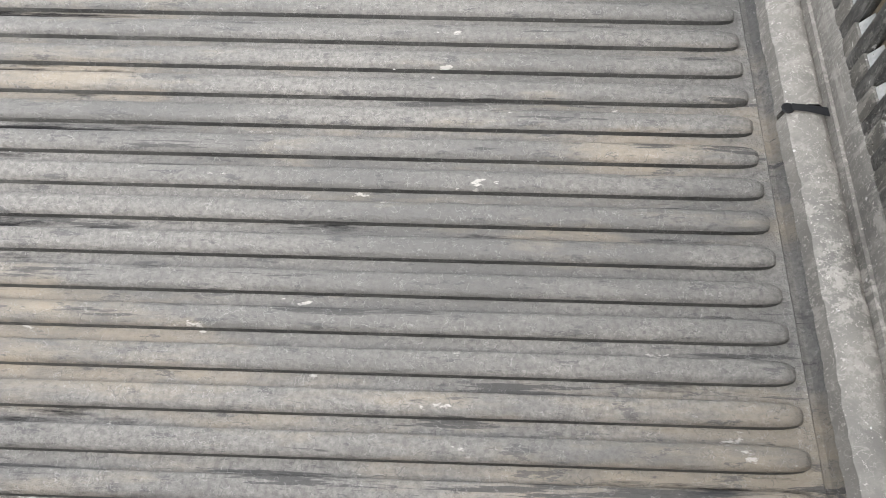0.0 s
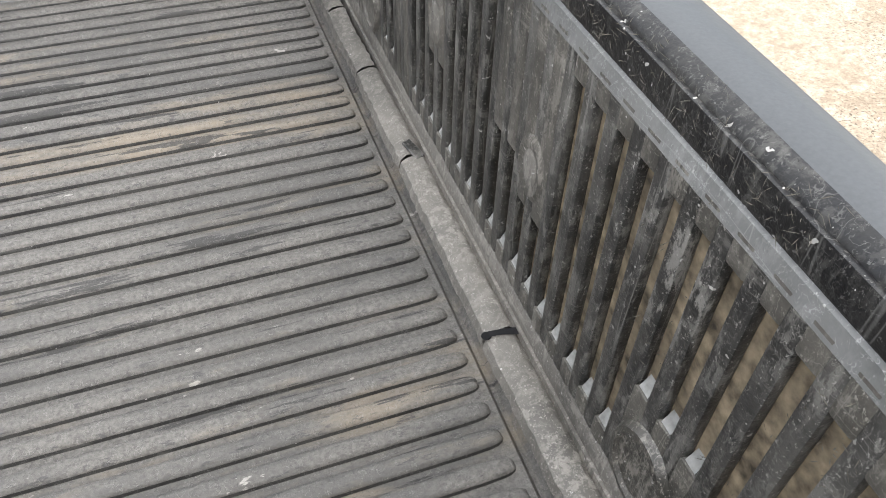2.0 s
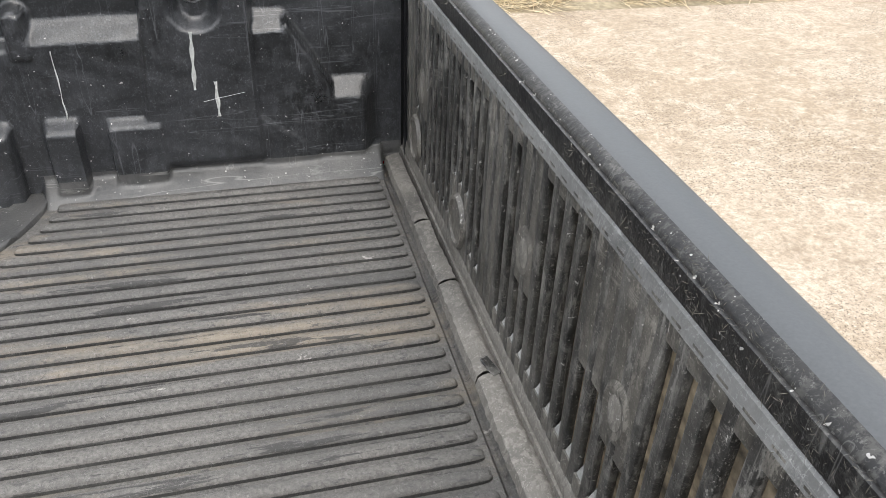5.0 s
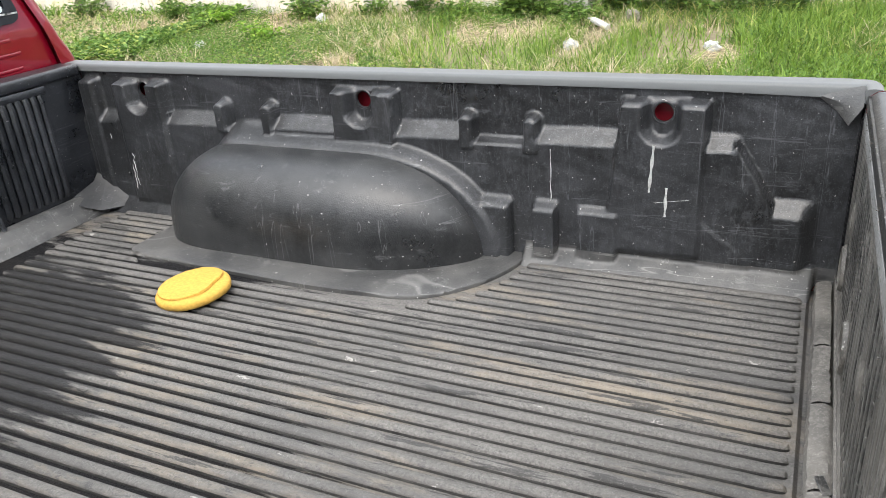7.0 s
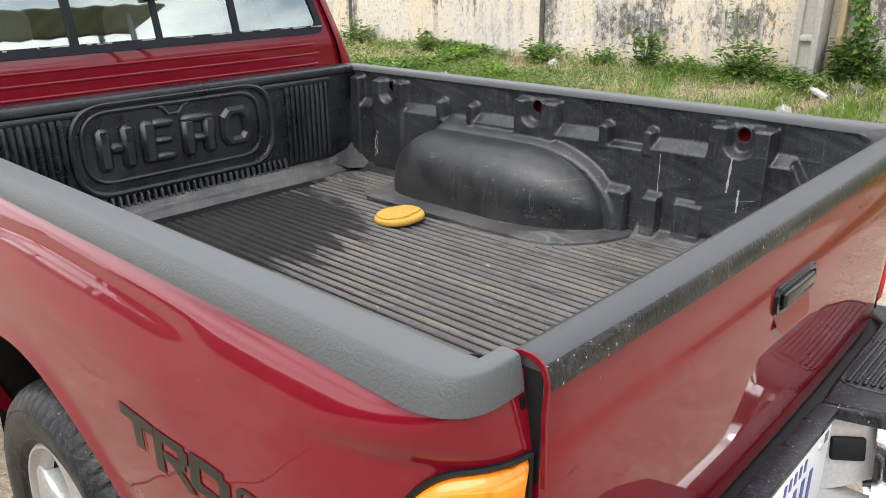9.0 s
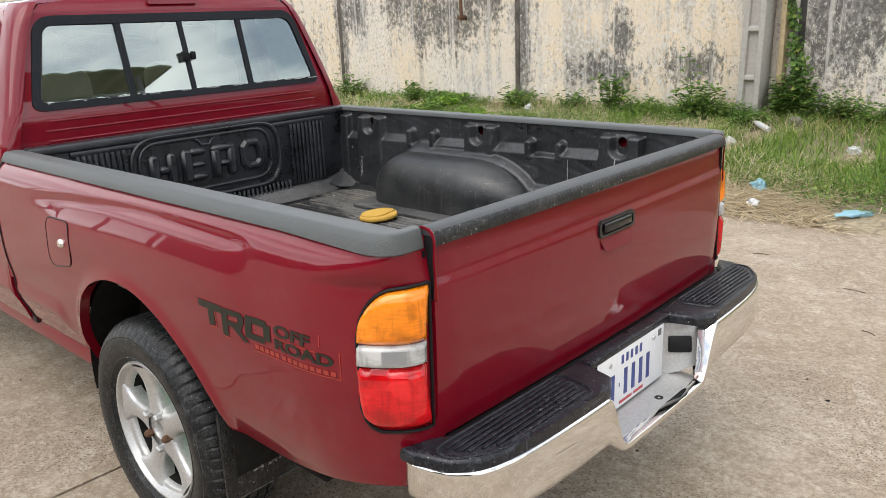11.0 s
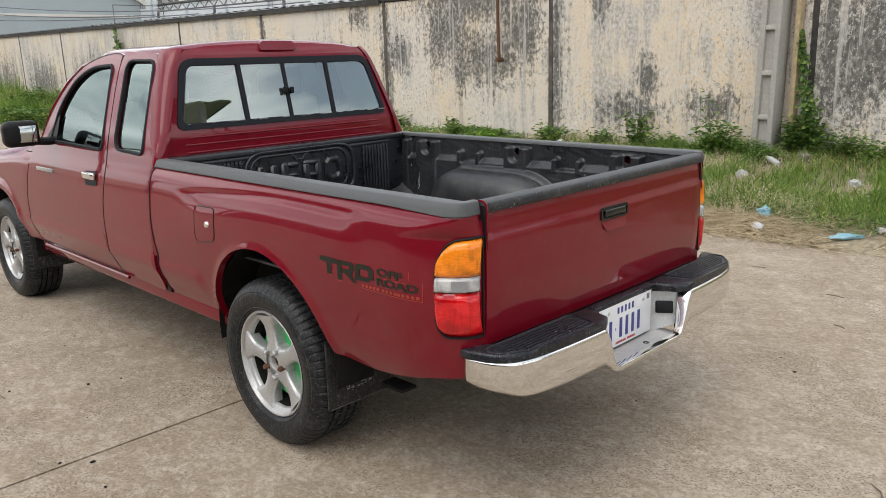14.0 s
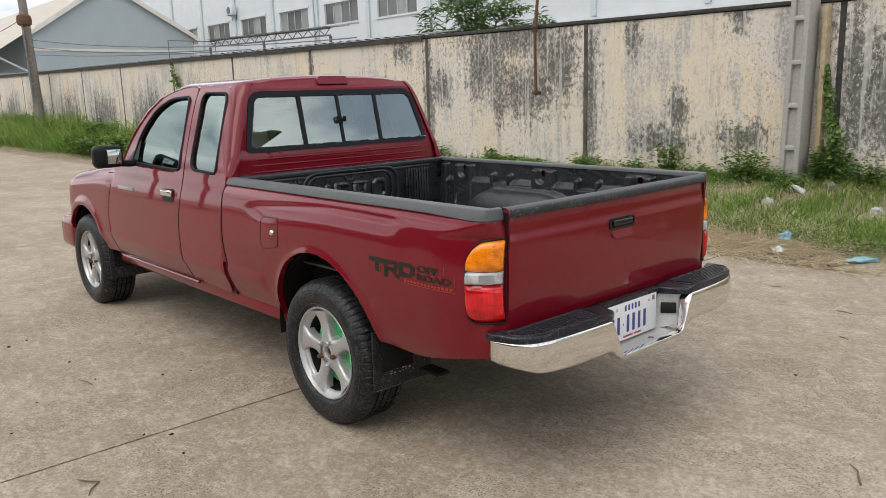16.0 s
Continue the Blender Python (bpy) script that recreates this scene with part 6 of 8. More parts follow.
    add(0.031, smooth((X - 0.74) / 0.01) * np.clip((0.790 - 0.75 * (X - 0.755) - Z) / 0.006, 0, 1) * smooth((0.85 - X) / 0.02 + 0.5))
    # cove down to the floor
    add(0.072, np.clip((0.714 - Z) / (0.714 - FLOOR_Z), 0, 1) ** 0.8 * smooth((0.952 - X) / 0.008 + 0.5) * np.maximum(smooth((X - 0.400) / 0.02 + 0.5), smooth((-0.43 - X) / 0.02 + 0.5)))
    Y = WALL_IN - 0.010 * (0.99 - Z) - proud
    # fine unevenness of the moulding
    Y = Y + 0.0008 * np.sin(X * 61 + 3 * np.sin(Z * 50)) * np.sin(Z * 70)
    # openings: points near each circle are drawn onto it, and what lies within is left out
    radius = 0.0185
    near = np.zeros_like(X, bool)
    for h in holes:
        r = np.hypot(X - h, Z - 0.988)
        take = (r > radius - 0.55 * step) & (r < radius + 0.55 * step)
        k = np.where(take, radius / np.maximum(r, 1e-6), 1.0)
        X, Z = h + (X - h) * k, 0.988 + (Z - 0.988) * k
        near |= np.hypot(X - h, Z - 0.988) < radius - 0.05 * step
    verts = np.stack([X, side * Y, Z], -1).reshape(-1, 3)
    h, w = X.shape
    i, j = np.meshgrid(np.arange(h - 1), np.arange(w - 1), indexing="ij")
    a = (i * w + j).ravel()
    faces = np.stack([a, a + 1, a + w + 1, a + w], 1)
    cut = near.ravel()
    faces = faces[~cut[faces].any(1)]
    if side < 0:
        faces = faces[:, ::-1]
    sheet = build("side_wall", verts.tolist(), faces.tolist(), LINER, liner, "black moulded side wall with a dusty foot", angle=75)
    sheet.data.materials.append(LINER_GREY)
    low = (verts[faces][:, :, 2].mean(1) < 0.709) & (verts[faces][:, :, 0].mean(1) > 0.405)
    sheet.data.polygons.foreach_set("material_index", low.astype(np.int32))
    # clean rim round each opening
    for h in holes:
        y = WALL_IN - 0.0078
        rim = [[(h + r * math.cos(a), side * (y - d), 0.988 + r * math.sin(a)) for a in np.linspace(0, 2 * math.pi, 33)] for r, d in ((0.0172, -0.006), (0.0176, 0.0006), (0.0205, 0.0012), (0.0225, -0.0015))]
        build("hole_rim", *quad_grid(rim), LINER, liner, angle=60)
    # scuffed pale corner at the tail end of the wall
    corner_points = [(0.918, WALL_IN - 0.003, 1.030), (0.990, WALL_IN - 0.006, 1.047), (0.990, WALL_IN - 0.040, 1.020), (0.972, WALL_IN - 0.030, 0.985), (0.955, WALL_IN - 0.004, 1.000)]
    build("corner_gusset", [(x, side * y, z) for x, y, z in corner_points] + [(0.962, side * (WALL_IN - 0.022), 1.020)], [(0, 1, 5), (1, 2, 5), (2, 3, 5), (3, 4, 5), (4, 0, 5)], LINER_GREY, liner, "scuffed pale corner gusset", angle=60)
    # faceted foot in the cab corner
    f0, wy = FRONT_IN + 0.002, WALL_IN - 0.002
    # apex in the corner, an upper band of steep facets and a lower skirt
    upper = [(f0, wy - 0.050, 0.742), (f0 + 0.030, wy - 0.034, 0.744), (f0 + 0.062, wy, 0.740)]
    skirt = [(f0, wy - 0.150, 0.716), (f0 + 0.075, wy - 0.110, 0.690), (f0 + 0.105, wy - 0.050, 0.684), (f0 + 0.130, wy, 0.694)]
    pts = [(f0, wy - 0.012, 0.776), (f0 + 0.016, wy, 0.774)] + upper + skirt
    bm = bmesh.new()
    vs = [bm.verts.new((x, side * y, z)) for x, y, z in pts]
    for g in ((0, 3, 2), (0, 1, 3), (1, 4, 3), (2, 3, 6, 5), (3, 7, 6), (3, 4, 8, 7)):
        bm.faces.new([vs[q] for q in (g if side > 0 else g[::-1])])
    bmesh.ops.bevel(bm, geom=[e for e in bm.edges if len(e.link_faces) == 2], offset=0.002, segments=1, affect="EDGES", profile=0.5)
    part("corner_foot", bm, TUB, liner, "dusty faceted foot in the cab corner")
    # pale drips of old paint, only on the far wall
    if side > 0:
        def smear(pts, width, proud):
            rows = []
            for i, (x, z) in enumerate(pts):
                w = width * (0.45 + 0.55 * math.sin(2.6 * i + 1) ** 2)
                y = WALL_IN - 0.010 * (0.99 - z) - proud
                rows.append([(x - w, y, z), (x, y - 0.0012, z), (x + w, y, z)])
            build("paint_drip", *quad_grid(rows), DRIP, liner, "dried white paint drip")

        def run(x, z0, z1, wander, n, seed):
            return [(x + wander * noise.noise((seed, k * 0.45, 0)), z0 + (z1 - z0) * k / n) for k in range(n + 1)]

        smear([(0.662 - 0.0004 * k, 0.935 - 0.0065 * k) for k in range(15)], 0.0036, 0.0422)
        smear(run(0.688, 0.856, 0.798, 0.002, 9, 2.1), 0.0034, 0.0424)
        smear([(0.667, 0.824), (0.678, 0.8265), (0.692, 0.829), (0.707, 0.8315), (0.73, 0.8355)], 0.0011, 0.0425)
        smear(run(0.462, 0.912, 0.805, 0.0015, 12, 4.4), 0.0012, 0.0300)
        smear(run(-0.668, 0.915, 0.80, 0.006, 16, 5.2), 0.0014, 0.0300)
        smear(run(-0.650, 0.83, 0.745, 0.008, 14, 6.6), 0.0015, 0.0425)
        smear(run(-0.658, 0.80, 0.735, 0.006, 12, 7.7), 0.0013, 0.0425)
        smear(run(-0.725, 0.875, 0.862, 0.003, 4, 8.8), 0.0012, 0.0300)


def build_tub(liner, side):
    """The moulded hump over a wheel."""
    front, rear, inner = -0.460, 0.325, 0.492

    def fall(x):
        if x < -0.26:
            return max(0.0, 1 - ((-0.26 - x) / (-0.26 - front)) ** 2.6) ** (1 / 2.6)
        if x > 0.02:
            return max(0.0, 1 - ((x - 0.02) / (rear - 0.02)) ** 2.3) ** (1 / 2.2)
        return 1.0

    xs = [front + (rear - front) * (0.5 - 0.5 * math.cos(math.pi * k / 44)) for k in range(45)]
    rows = []
    for x in xs:
        h = fall(x)
        row = []
        for k in range(21):
            a = math.pi / 2 * k / 20
            c, s = math.cos(a) ** 0.62, math.sin(a) ** 0.55
            depth = (WALL_IN + 0.004 - inner - 0.06 * max(0, (x - 0.0) / rear) ** 2) * (0.42 + 0.58 * h)
            row.append((x, side * (WALL_IN + 0.004 - depth * c), FLOOR_Z - 0.002 + (0.889 - FLOOR_Z) * h * s))
        rows.append(row)
    v, f = quad_grid(rows)
    build("wheel_tub", v, f, TUB, liner, "rounded black wheel tub, scuffed", angle=70)
    # flange on the floor
    loop = rounded_loop([(-0.490, WALL_IN), (-0.490, 0.432), (0.060, 0.405), (0.270, 0.428), (0.350, 0.500), (0.400, 0.590), (0.42, WALL_IN)], [0.01, 0.04, 0.20, 0.08, 0.10, 0.10, 0.01], 8)
    bm = bmesh.new()
    base = [bm.verts.new((p.x, side * p.y, FLOOR_Z - 0.001)) for p in loop]
    face = bm.faces.new(base)
    top = [g for g in bmesh.ops.extrude_face_region(bm, geom=[face])["geom"] if isinstance(g, bmesh.types.BMVert)]
    for t in top:
        t.co.z += 0.010
    bmesh.ops.bevel(bm, geom=[e for e in bm.edges if all(q in top for q in e.verts)], offset=0.006, segments=2, affect="EDGES", profile=0.5)
    part("tub_flange", bm, LINER_GREY, liner, "dusty flange round the wheel tub")


def build_front_wall(liner):
    panel = []
    for z in (0.675, 0.70, 0.74, 0.90, 1.02, 1.045):
        panel.append([(FRONT_IN, y, z) for y in np.linspace(-WALL_IN, WALL_IN, 13)])
    v, f = quad_grid(panel)
    build("front_wall", v, f, LINER_FRONT, liner, "black moulded wall behind the cab")
    # stepped sill between wall and floor
    rows = []
    for k, (x, z) in enumerate(((FRONT_IN + 0.004, 0.722), (-0.803, 0.7215), (-0.792, 0.717), (-0.783, 0.703), (-0.774, 0.696), (-0.763, 0.692), (-0.756, 0.681), (-0.750, FLOOR_Z + 0.001))):
        rows.append([(x + (0.0035 * noise.noise((y * 9, k * 0.6, 1)) if k > 1 else 0), y, z + (0.002 * noise.noise((y * 14, k * 0.9, 4)) if 0 < k < 7 else 0)) for y in np.linspace(-0.70, 0.70, 61)])
    v, f = quad_grid(rows)
    build("front_cove", v, f, LINER_GREY, liner, "dusty sloping sill at the cab end")
    # top rail of the liner
    bm = bmesh.new()
    add_box(bm, -0.872, FRONT_IN + 0.012, -0.70, 0.70, 1.020, 1.050, 0.008, 3)
    part("front_rail", bm, LINER_FRONT, liner, "black liner rail under the cab window")

    # oval emblem frame: two rounded bars, one inside the other
    def oval(mid, half_y, low, high, r, notch):
        q = min(half_y, (high - low) / 2) * 0.86
        loop = rounded_loop([(mid - half_y, low), (mid + half_y, low), (mid + half_y, high), (mid - half_y, high)], q, 10)
        pts = [(FRONT_IN + 0.004, p.x, p.y + 0.012 * math.cos(2.2 * (p.x - mid)) * (1 if p.y > 0.95 else 0) - 0.010) for p in loop]
        v, f = tube_along(pts + pts[:1], r, 8)
        build("emblem_frame", v, f, LINER_FRONT, liner, "raised oval frame")
        if notch:
            top = high - 0.004
            v, f = tube_along([(FRONT_IN + 0.004, y, z) for y, z in ((-0.080, top), (-0.064, top - 0.006), (-0.050, top - 0.026), (-0.014, top - 0.027), (0.002, top - 0.008), (0.020, top - 0.001))], r * 0.9, 8)
            build("emblem_notch", v, f, LINER_FRONT, liner, "small notch in the raised frame")

    oval(-0.012, 0.338, 0.772, 1.026, 0.0105, False)
    oval(-0.020, 0.300, 0.808, 1.004, 0.0075, True)

    # four heavy raised forms with chamfered edges inside the frame
    def form(*pieces):
        bm = bmesh.new()
        for y0, y1, z0, z1 in pieces:
            add_box(bm, FRONT_IN - 0.006, FRONT_IN + 0.020, y0, y1, z0, z1, min(0.0115, (y1 - y0) * 0.45, (z1 - z0) * 0.45), 1)
        part("emblem_form", bm, LINER_FRONT, liner, "raised block form")

    form((-0.283, -0.239, 0.832, 0.962), (-0.208, -0.165, 0.832, 0.962), (-0.247, -0.200, 0.880, 0.914))
    form((-0.146, -0.098, 0.832, 0.964), (-0.112, -0.036, 0.934, 0.964), (-0.108, -0.040, 0.884, 0.910), (-0.112, -0.036, 0.832, 0.862))
    form((-0.012, 0.032, 0.832, 0.952), (0.062, 0.104, 0.832, 0.952), (-0.012, 0.104, 0.934, 0.964), (0.020, 0.074, 0.872, 0.900))
    octagon = [(0.126, 0.862), (0.150, 0.836), (0.218, 0.836), (0.242, 0.862), (0.242, 0.942), (0.218, 0.966), (0.150, 0.966), (0.126, 0.942)]
    ring = lambda k, x: [(x, 0.184 + (y - 0.184) * k, 0.901 + (z - 0.901) * (k if k > 0.75 else k * 1.15)) for y, z in octagon]
    rows = [ring(1.0, FRONT_IN - 0.004), ring(0.98, FRONT_IN + 0.008), ring(0.82, FRONT_IN + 0.020), ring(0.58, FRONT_IN + 0.020), ring(0.44, FRONT_IN + 0.008), ring(0.42, FRONT_IN - 0.004)]
    build("emblem_form", *quad_grid(rows, closed=True), LINER_FRONT, liner, "raised block form", smooth=False)
    # upright ribs at both sides and short ones along the foot
    for k in range(9):
        for s in (-1, 1):
            y = s * (0.385 + 0.0215 * k) + 0.012
            v, f = tube_along([(FRONT_IN + 0.001, y, 0.735), (FRONT_IN + 0.006, y, 0.75), (FRONT_IN + 0.006, y, 0.985), (FRONT_IN + 0.001, y, 1.002)], 0.0075, 6)
            build("upright_rib", v, f, LINER_FRONT, liner)
    for s in (-1, 1):
        bm = bmesh.new()
        add_box(bm, FRONT_IN - 0.002, FRONT_IN + 0.010, min(s * 0.285, s * 0.58) + 0.01, max(s * 0.285, s * 0.58) + 0.01, 0.998, 1.020, 0.007, 2)
        part("rib_ledge", bm, LINER_FRONT, liner, "worn ledge above the ribs")
    for k in range(34):
        y = -0.375 + 0.0225 * k
        v, f = tube_along([(FRONT_IN + 0.001, y, 0.752), (FRONT_IN + 0.008, y, 0.745), (FRONT_IN + 0.010, y, 0.728), (FRONT_IN + 0.016, y, 0.718)], 0.0065, 6)
        build("foot_rib", v, f, LINER_FRONT, liner)


def build_gate_panel(liner):
    """The liner's loose panel on the tailgate: grooved, holed and scraped."""
    x = GATE_IN
    panel = new("gate_panel")
    panel.parent = liner
    tagged(panel, "worn black grooved panel lining the tailgate")
    box("backing", x + 0.0085, x + 0.012, -0.712, 0.712, 0.700, 1.004, GROOVE_DIRT, panel, 0.0, "beige dirty groove bottoms")
    box("gap_backing", x - 0.0045, x + 0.0083, -0.71, 0.71, 0.60, 0.6985, LINER_PALE, panel, 0.0, "dusty ledge behind the sill")
    for side in (-1, 1):
        box("corner_strip", x - 0.010, x + 0.004, min(side * 0.7085, side * 0.724), max(side * 0.7085, side * 0.724), 0.66, 1.02, BLACK, panel, 0.0, "dark strip in the tail corner")
    # raised field between the grooves: the strips, a head band and a foot band
    pitch = 0.0285
    holes = ((-0.135, 0.870), (0.089, 0.876), (0.557, 0.868))

    def groove(y):
        """Foot and head of the groove at y, or None where the panel is plain."""
        foot, head = 0.745, 0.978
        if y < -0.295:
            foot = 0.828 if y > -0.405 else 0.775
        if -0.60 < y < -0.52 or 0.17 < y < 0.225 or 0.60 < y < 0.66:
            return None
        if -0.115 < y < -0.055:
            foot, head = 0.745, 0.86
        for hy, hz in holes:
            if abs(y - hy) < 0.030:
                return (foot, hz - 0.045)
        if abs(y - 0.330) < 0.042 or abs(y - 0.590) < 0.042:
            foot = 0.822
        if y < -0.40:
            head = 0.978 - 0.30 * (-0.40 - y)
        if -0.055 <= y < 0.12:
            head = 0.985 - 0.25 * max(0, 0.03 - abs(y - 0.03))
        return (foot, head)

    ys = [-0.665 + pitch * k for k in range(47)]
    g = 0.0068
    for y in ys:
        bm = bmesh.new()
        add_box(bm, x, x + 0.010, y + g, y + pitch - g, 0.702, 1.002, 0.0028, 2)
        part("strip", bm, LINER_WORN, panel)
    for y in ys:
        got = groove(y)
        spans = [(0.700, 1.003)] if got is None else [(0.700, got[0]), (got[1], 1.003)]
        for z0, z1 in spans:
            bm = bmesh.new()
            add_box(bm, x - 0.0002, x + 0.0095, y - g - 0.002, y + g + 0.002, z0, z1, 0.0026, 2)
            part("groove_end", bm, LINER_DUSTY, panel)
        if got is not None:
            z = got[0]
            v, f = quad_grid([[(x + 0.001, y - g * 0.8, z - 0.002), (x + 0.001, y + g * 0.8, z - 0.002)], [(x + 0.0084, y - g * 0.75, z + 0.011), (x + 0.0084, y + g * 0.75, z + 0.011)]])
            build("dust_wedge", v, f, DUST_GREY, panel, "pale dust caught at a groove's foot")
    for hy, hz in holes + ((-0.50, 0.93),):
        v, f = lathe([(0.0, -0.0015), (0.0125, -0.0015), (0.0185, -0.003), (0.023, 0.0)], 22, (x, hy, hz), "x")
        v = [(p[0], p[1], hz + (p[2] - hz) * 1.35) for p in v]
        build("bolt_recess", v, f, LINER_DUSTY, panel, "moulded bolt recess")
        v, f = lathe([(0.0, -0.0022), (0.009, -0.0022), (0.0125, -0.0005)], 16, (x - 0.0006, hy, hz), "x")
        v = [(p[0], p[1], hz + (p[2] - hz) * 1.6) for p in v]
        build("bolt_hole", v, f, LINER_PALE, panel, "pale torn bolt hole")
    for hy in (-0.348, 0.330, 0.590):
        v, f = lathe([(0.0, -0.0035), (0.024, -0.0035), (0.0265, -0.0065), (0.031, -0.0060), (0.034, 0.0)], 32, (x, hy, 0.768), "x")
        v = [(p[0], p[1], 0.768 + (p[2] - 0.768) * 1.2) for p in v]
        build("round_pad", v, f, LINER_DUSTY, panel, "worn round moulded pad")
    # pale rubbed ledge, then the head of the panel
    v, f = quad_grid([[(x - 0.0005, y, 0.996) for y in np.linspace(-0.69, 0.69, 12)], [(x + 0.001, y, 1.010) for y in np.linspace(-0.69, 0.69, 12)], [(x + 0.010, y, 1.019) for y in np.linspace(-0.69, 0.69, 12)]])
    build("rubbed_ledge", v, f, LEDGE_GREY, panel, "rubbed pale ledge")
    rows = []
    for y in np.linspace(-0.69, 0.69, 120):
        rows.append([(x - 0.0012, y, 0.696), (x - 0.0022 - 0.001 * noise.noise((y * 60, 1, 0)), y, 0.708), (x - 0.0006, y, 0.722 + 0.006 * noise.noise((y * 40, 4, 0))), (x + 0.002, y, 0.727 + 0.006 * noise.noise((y * 40, 4, 0)))])
    build("dusty_foot", *quad_grid(rows), LINER_PALE, panel, "dust-caked foot of the panel")
    # sill strip between floor and gate, cracked in places
    cuts = [-0.69, -0.153, 0.112, 0.300, 0.46, 0.69]
    for k, (a, b) in enumerate(zip(cuts[:-1], cuts[1:])):
        rows = []
        for y in np.linspace(a + 0.002, b - 0.002, max(12, int((b - a) / 0.005))):
            wob = 0.0025 * noise.noise((y * 14, 2.0, 0)) + 0.0016 * noise.noise((y * 90, 5.0, k)) + 0.0010 * noise.noise((y * 260, 8.0, k))
            rows.append([(0.957 + wob, y, 0.676), (0.960 + wob, y, 0.688), (0.968, y, 0.692 + wob * 0.9), (0.976, y, 0.6935 + 0.0014 * noise.noise((y * 120, 3.0, k))), (0.984 + wob, y, 0.693 + 0.0012 * noise.noise((y * 150, 1.0, k))), (0.9895 + wob - (0.006 if k > 2 else 0), y, 0.688), (0.990, y, 0.675)])
        v, f = quad_grid(rows)
        build("sill_strip", v, f, LINER_PALE, panel, "dusty cracked sill strip")
    v, f = lathe([(0.0, 0.0012), (0.0042, 0.001), (0.005, 0.0)], 12, (0.9605, -0.153, 0.6905), "z")
    build("tear_hole", v, f, BLACK, panel, "small torn hole")
    v, f = quad_grid([[(0.9625, -0.1535 + d, 0.6932), (0.972, -0.1555 + d, 0.6946), (0.990, -0.1595 + d * 1.3, 0.6950)] for d in (-0.0032, 0.0032)])
    build("tear", v, f, BLACK, panel, "black tear across the sill")
    bm = bmesh.new()
    add_box(bm, -0.006, 0.006, -0.014, 0.014, -0.0015, 0.0015, 0.001, 1, Matrix.Translation((0.978, 0.118, 0.6965)) @ Matrix.Rotation(radians(25), 4, "Z") @ Matrix.Rotation(radians(18), 4, "X"))
    part("loose_shred", bm, LINER_WORN, panel, "curled black shred")
    # fibres frayed off the scraped plastic
    rng = np.random.default_rng(12)
    for count, z0, z1, out, sizes in ((1500, 1.016, 1.046, 0.0, (0.003, 0.010)), (2600, 0.715, 1.000, -0.001, (0.002, 0.008))):
        z, y = rng.uniform(z0, z1, count), rng.uniform(-0.685, 0.685, count)
        keep = patch(y, z, 9.0, 4.0) > -0.12
        z, y = z[keep], y[keep]
        count = len(z)
        at = np.stack([x + 0.0004 + out + 0.012 * np.clip((z - 1.034) / 0.012, 0, 1) ** 2, y, z], 1)
        along = np.stack([rng.normal(-0.20, 0.25, count), rng.normal(0, 0.8, count), rng.normal(0, 0.8, count)], 1)
        leaf_cloud("frayed_fibre", at, along, np.tile([-1.0, 0, 0.2], (count, 1)), rng.uniform(*sizes, count), rng.uniform(0.0003, 0.0007, count), FRAYED, panel, "pale fibres frayed off the scraped plastic")


def build_liner(truck):
    rows = []
    for x in (-0.79, -0.3, 0.1, 0.5, 0.90, 0.946, 0.952, 0.9565, 0.962, 1.0):
        dip = -0.012 if 0.950 < x < 0.958 else (-0.004 if x >= 0.958 else 0.0)
        rows.append([(x, y, FLOOR_Z + dip) for y in np.linspace(-WALL_IN, WALL_IN, 9)])
    v, f = quad_grid(rows)
    liner = build("bed_liner", v, f, FLOOR_PLASTIC, truck, "scuffed black plastic bed liner with ribbed floor")
    k0 = int(0.655 / 0.0282)
    for k in range(-k0, k0 + 1):
        y = 0.009 + 0.0282 * k
        if abs(y) > 0.652:
            continue
        for a, b in ridge_spans(y):
            v, f = ridge_mesh(a, b)
            ridge = build("floor_ridge", [(p[0], p[1] + y, p[2] + FLOOR_Z) for p in v], f, RIDGE_PLASTIC, liner, angle=60)
            # flank faces take the darker plastic that draws each rib's shade line
            ridge.data.materials.append(RIDGE_SHADE)
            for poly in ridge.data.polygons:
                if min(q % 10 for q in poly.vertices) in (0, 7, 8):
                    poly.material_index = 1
    for side in (-1, 1):
        build_side_wall(liner, side)
        build_tub(liner, side)
    build_front_wall(liner)
    build_gate_panel(liner)


build_liner(truck)


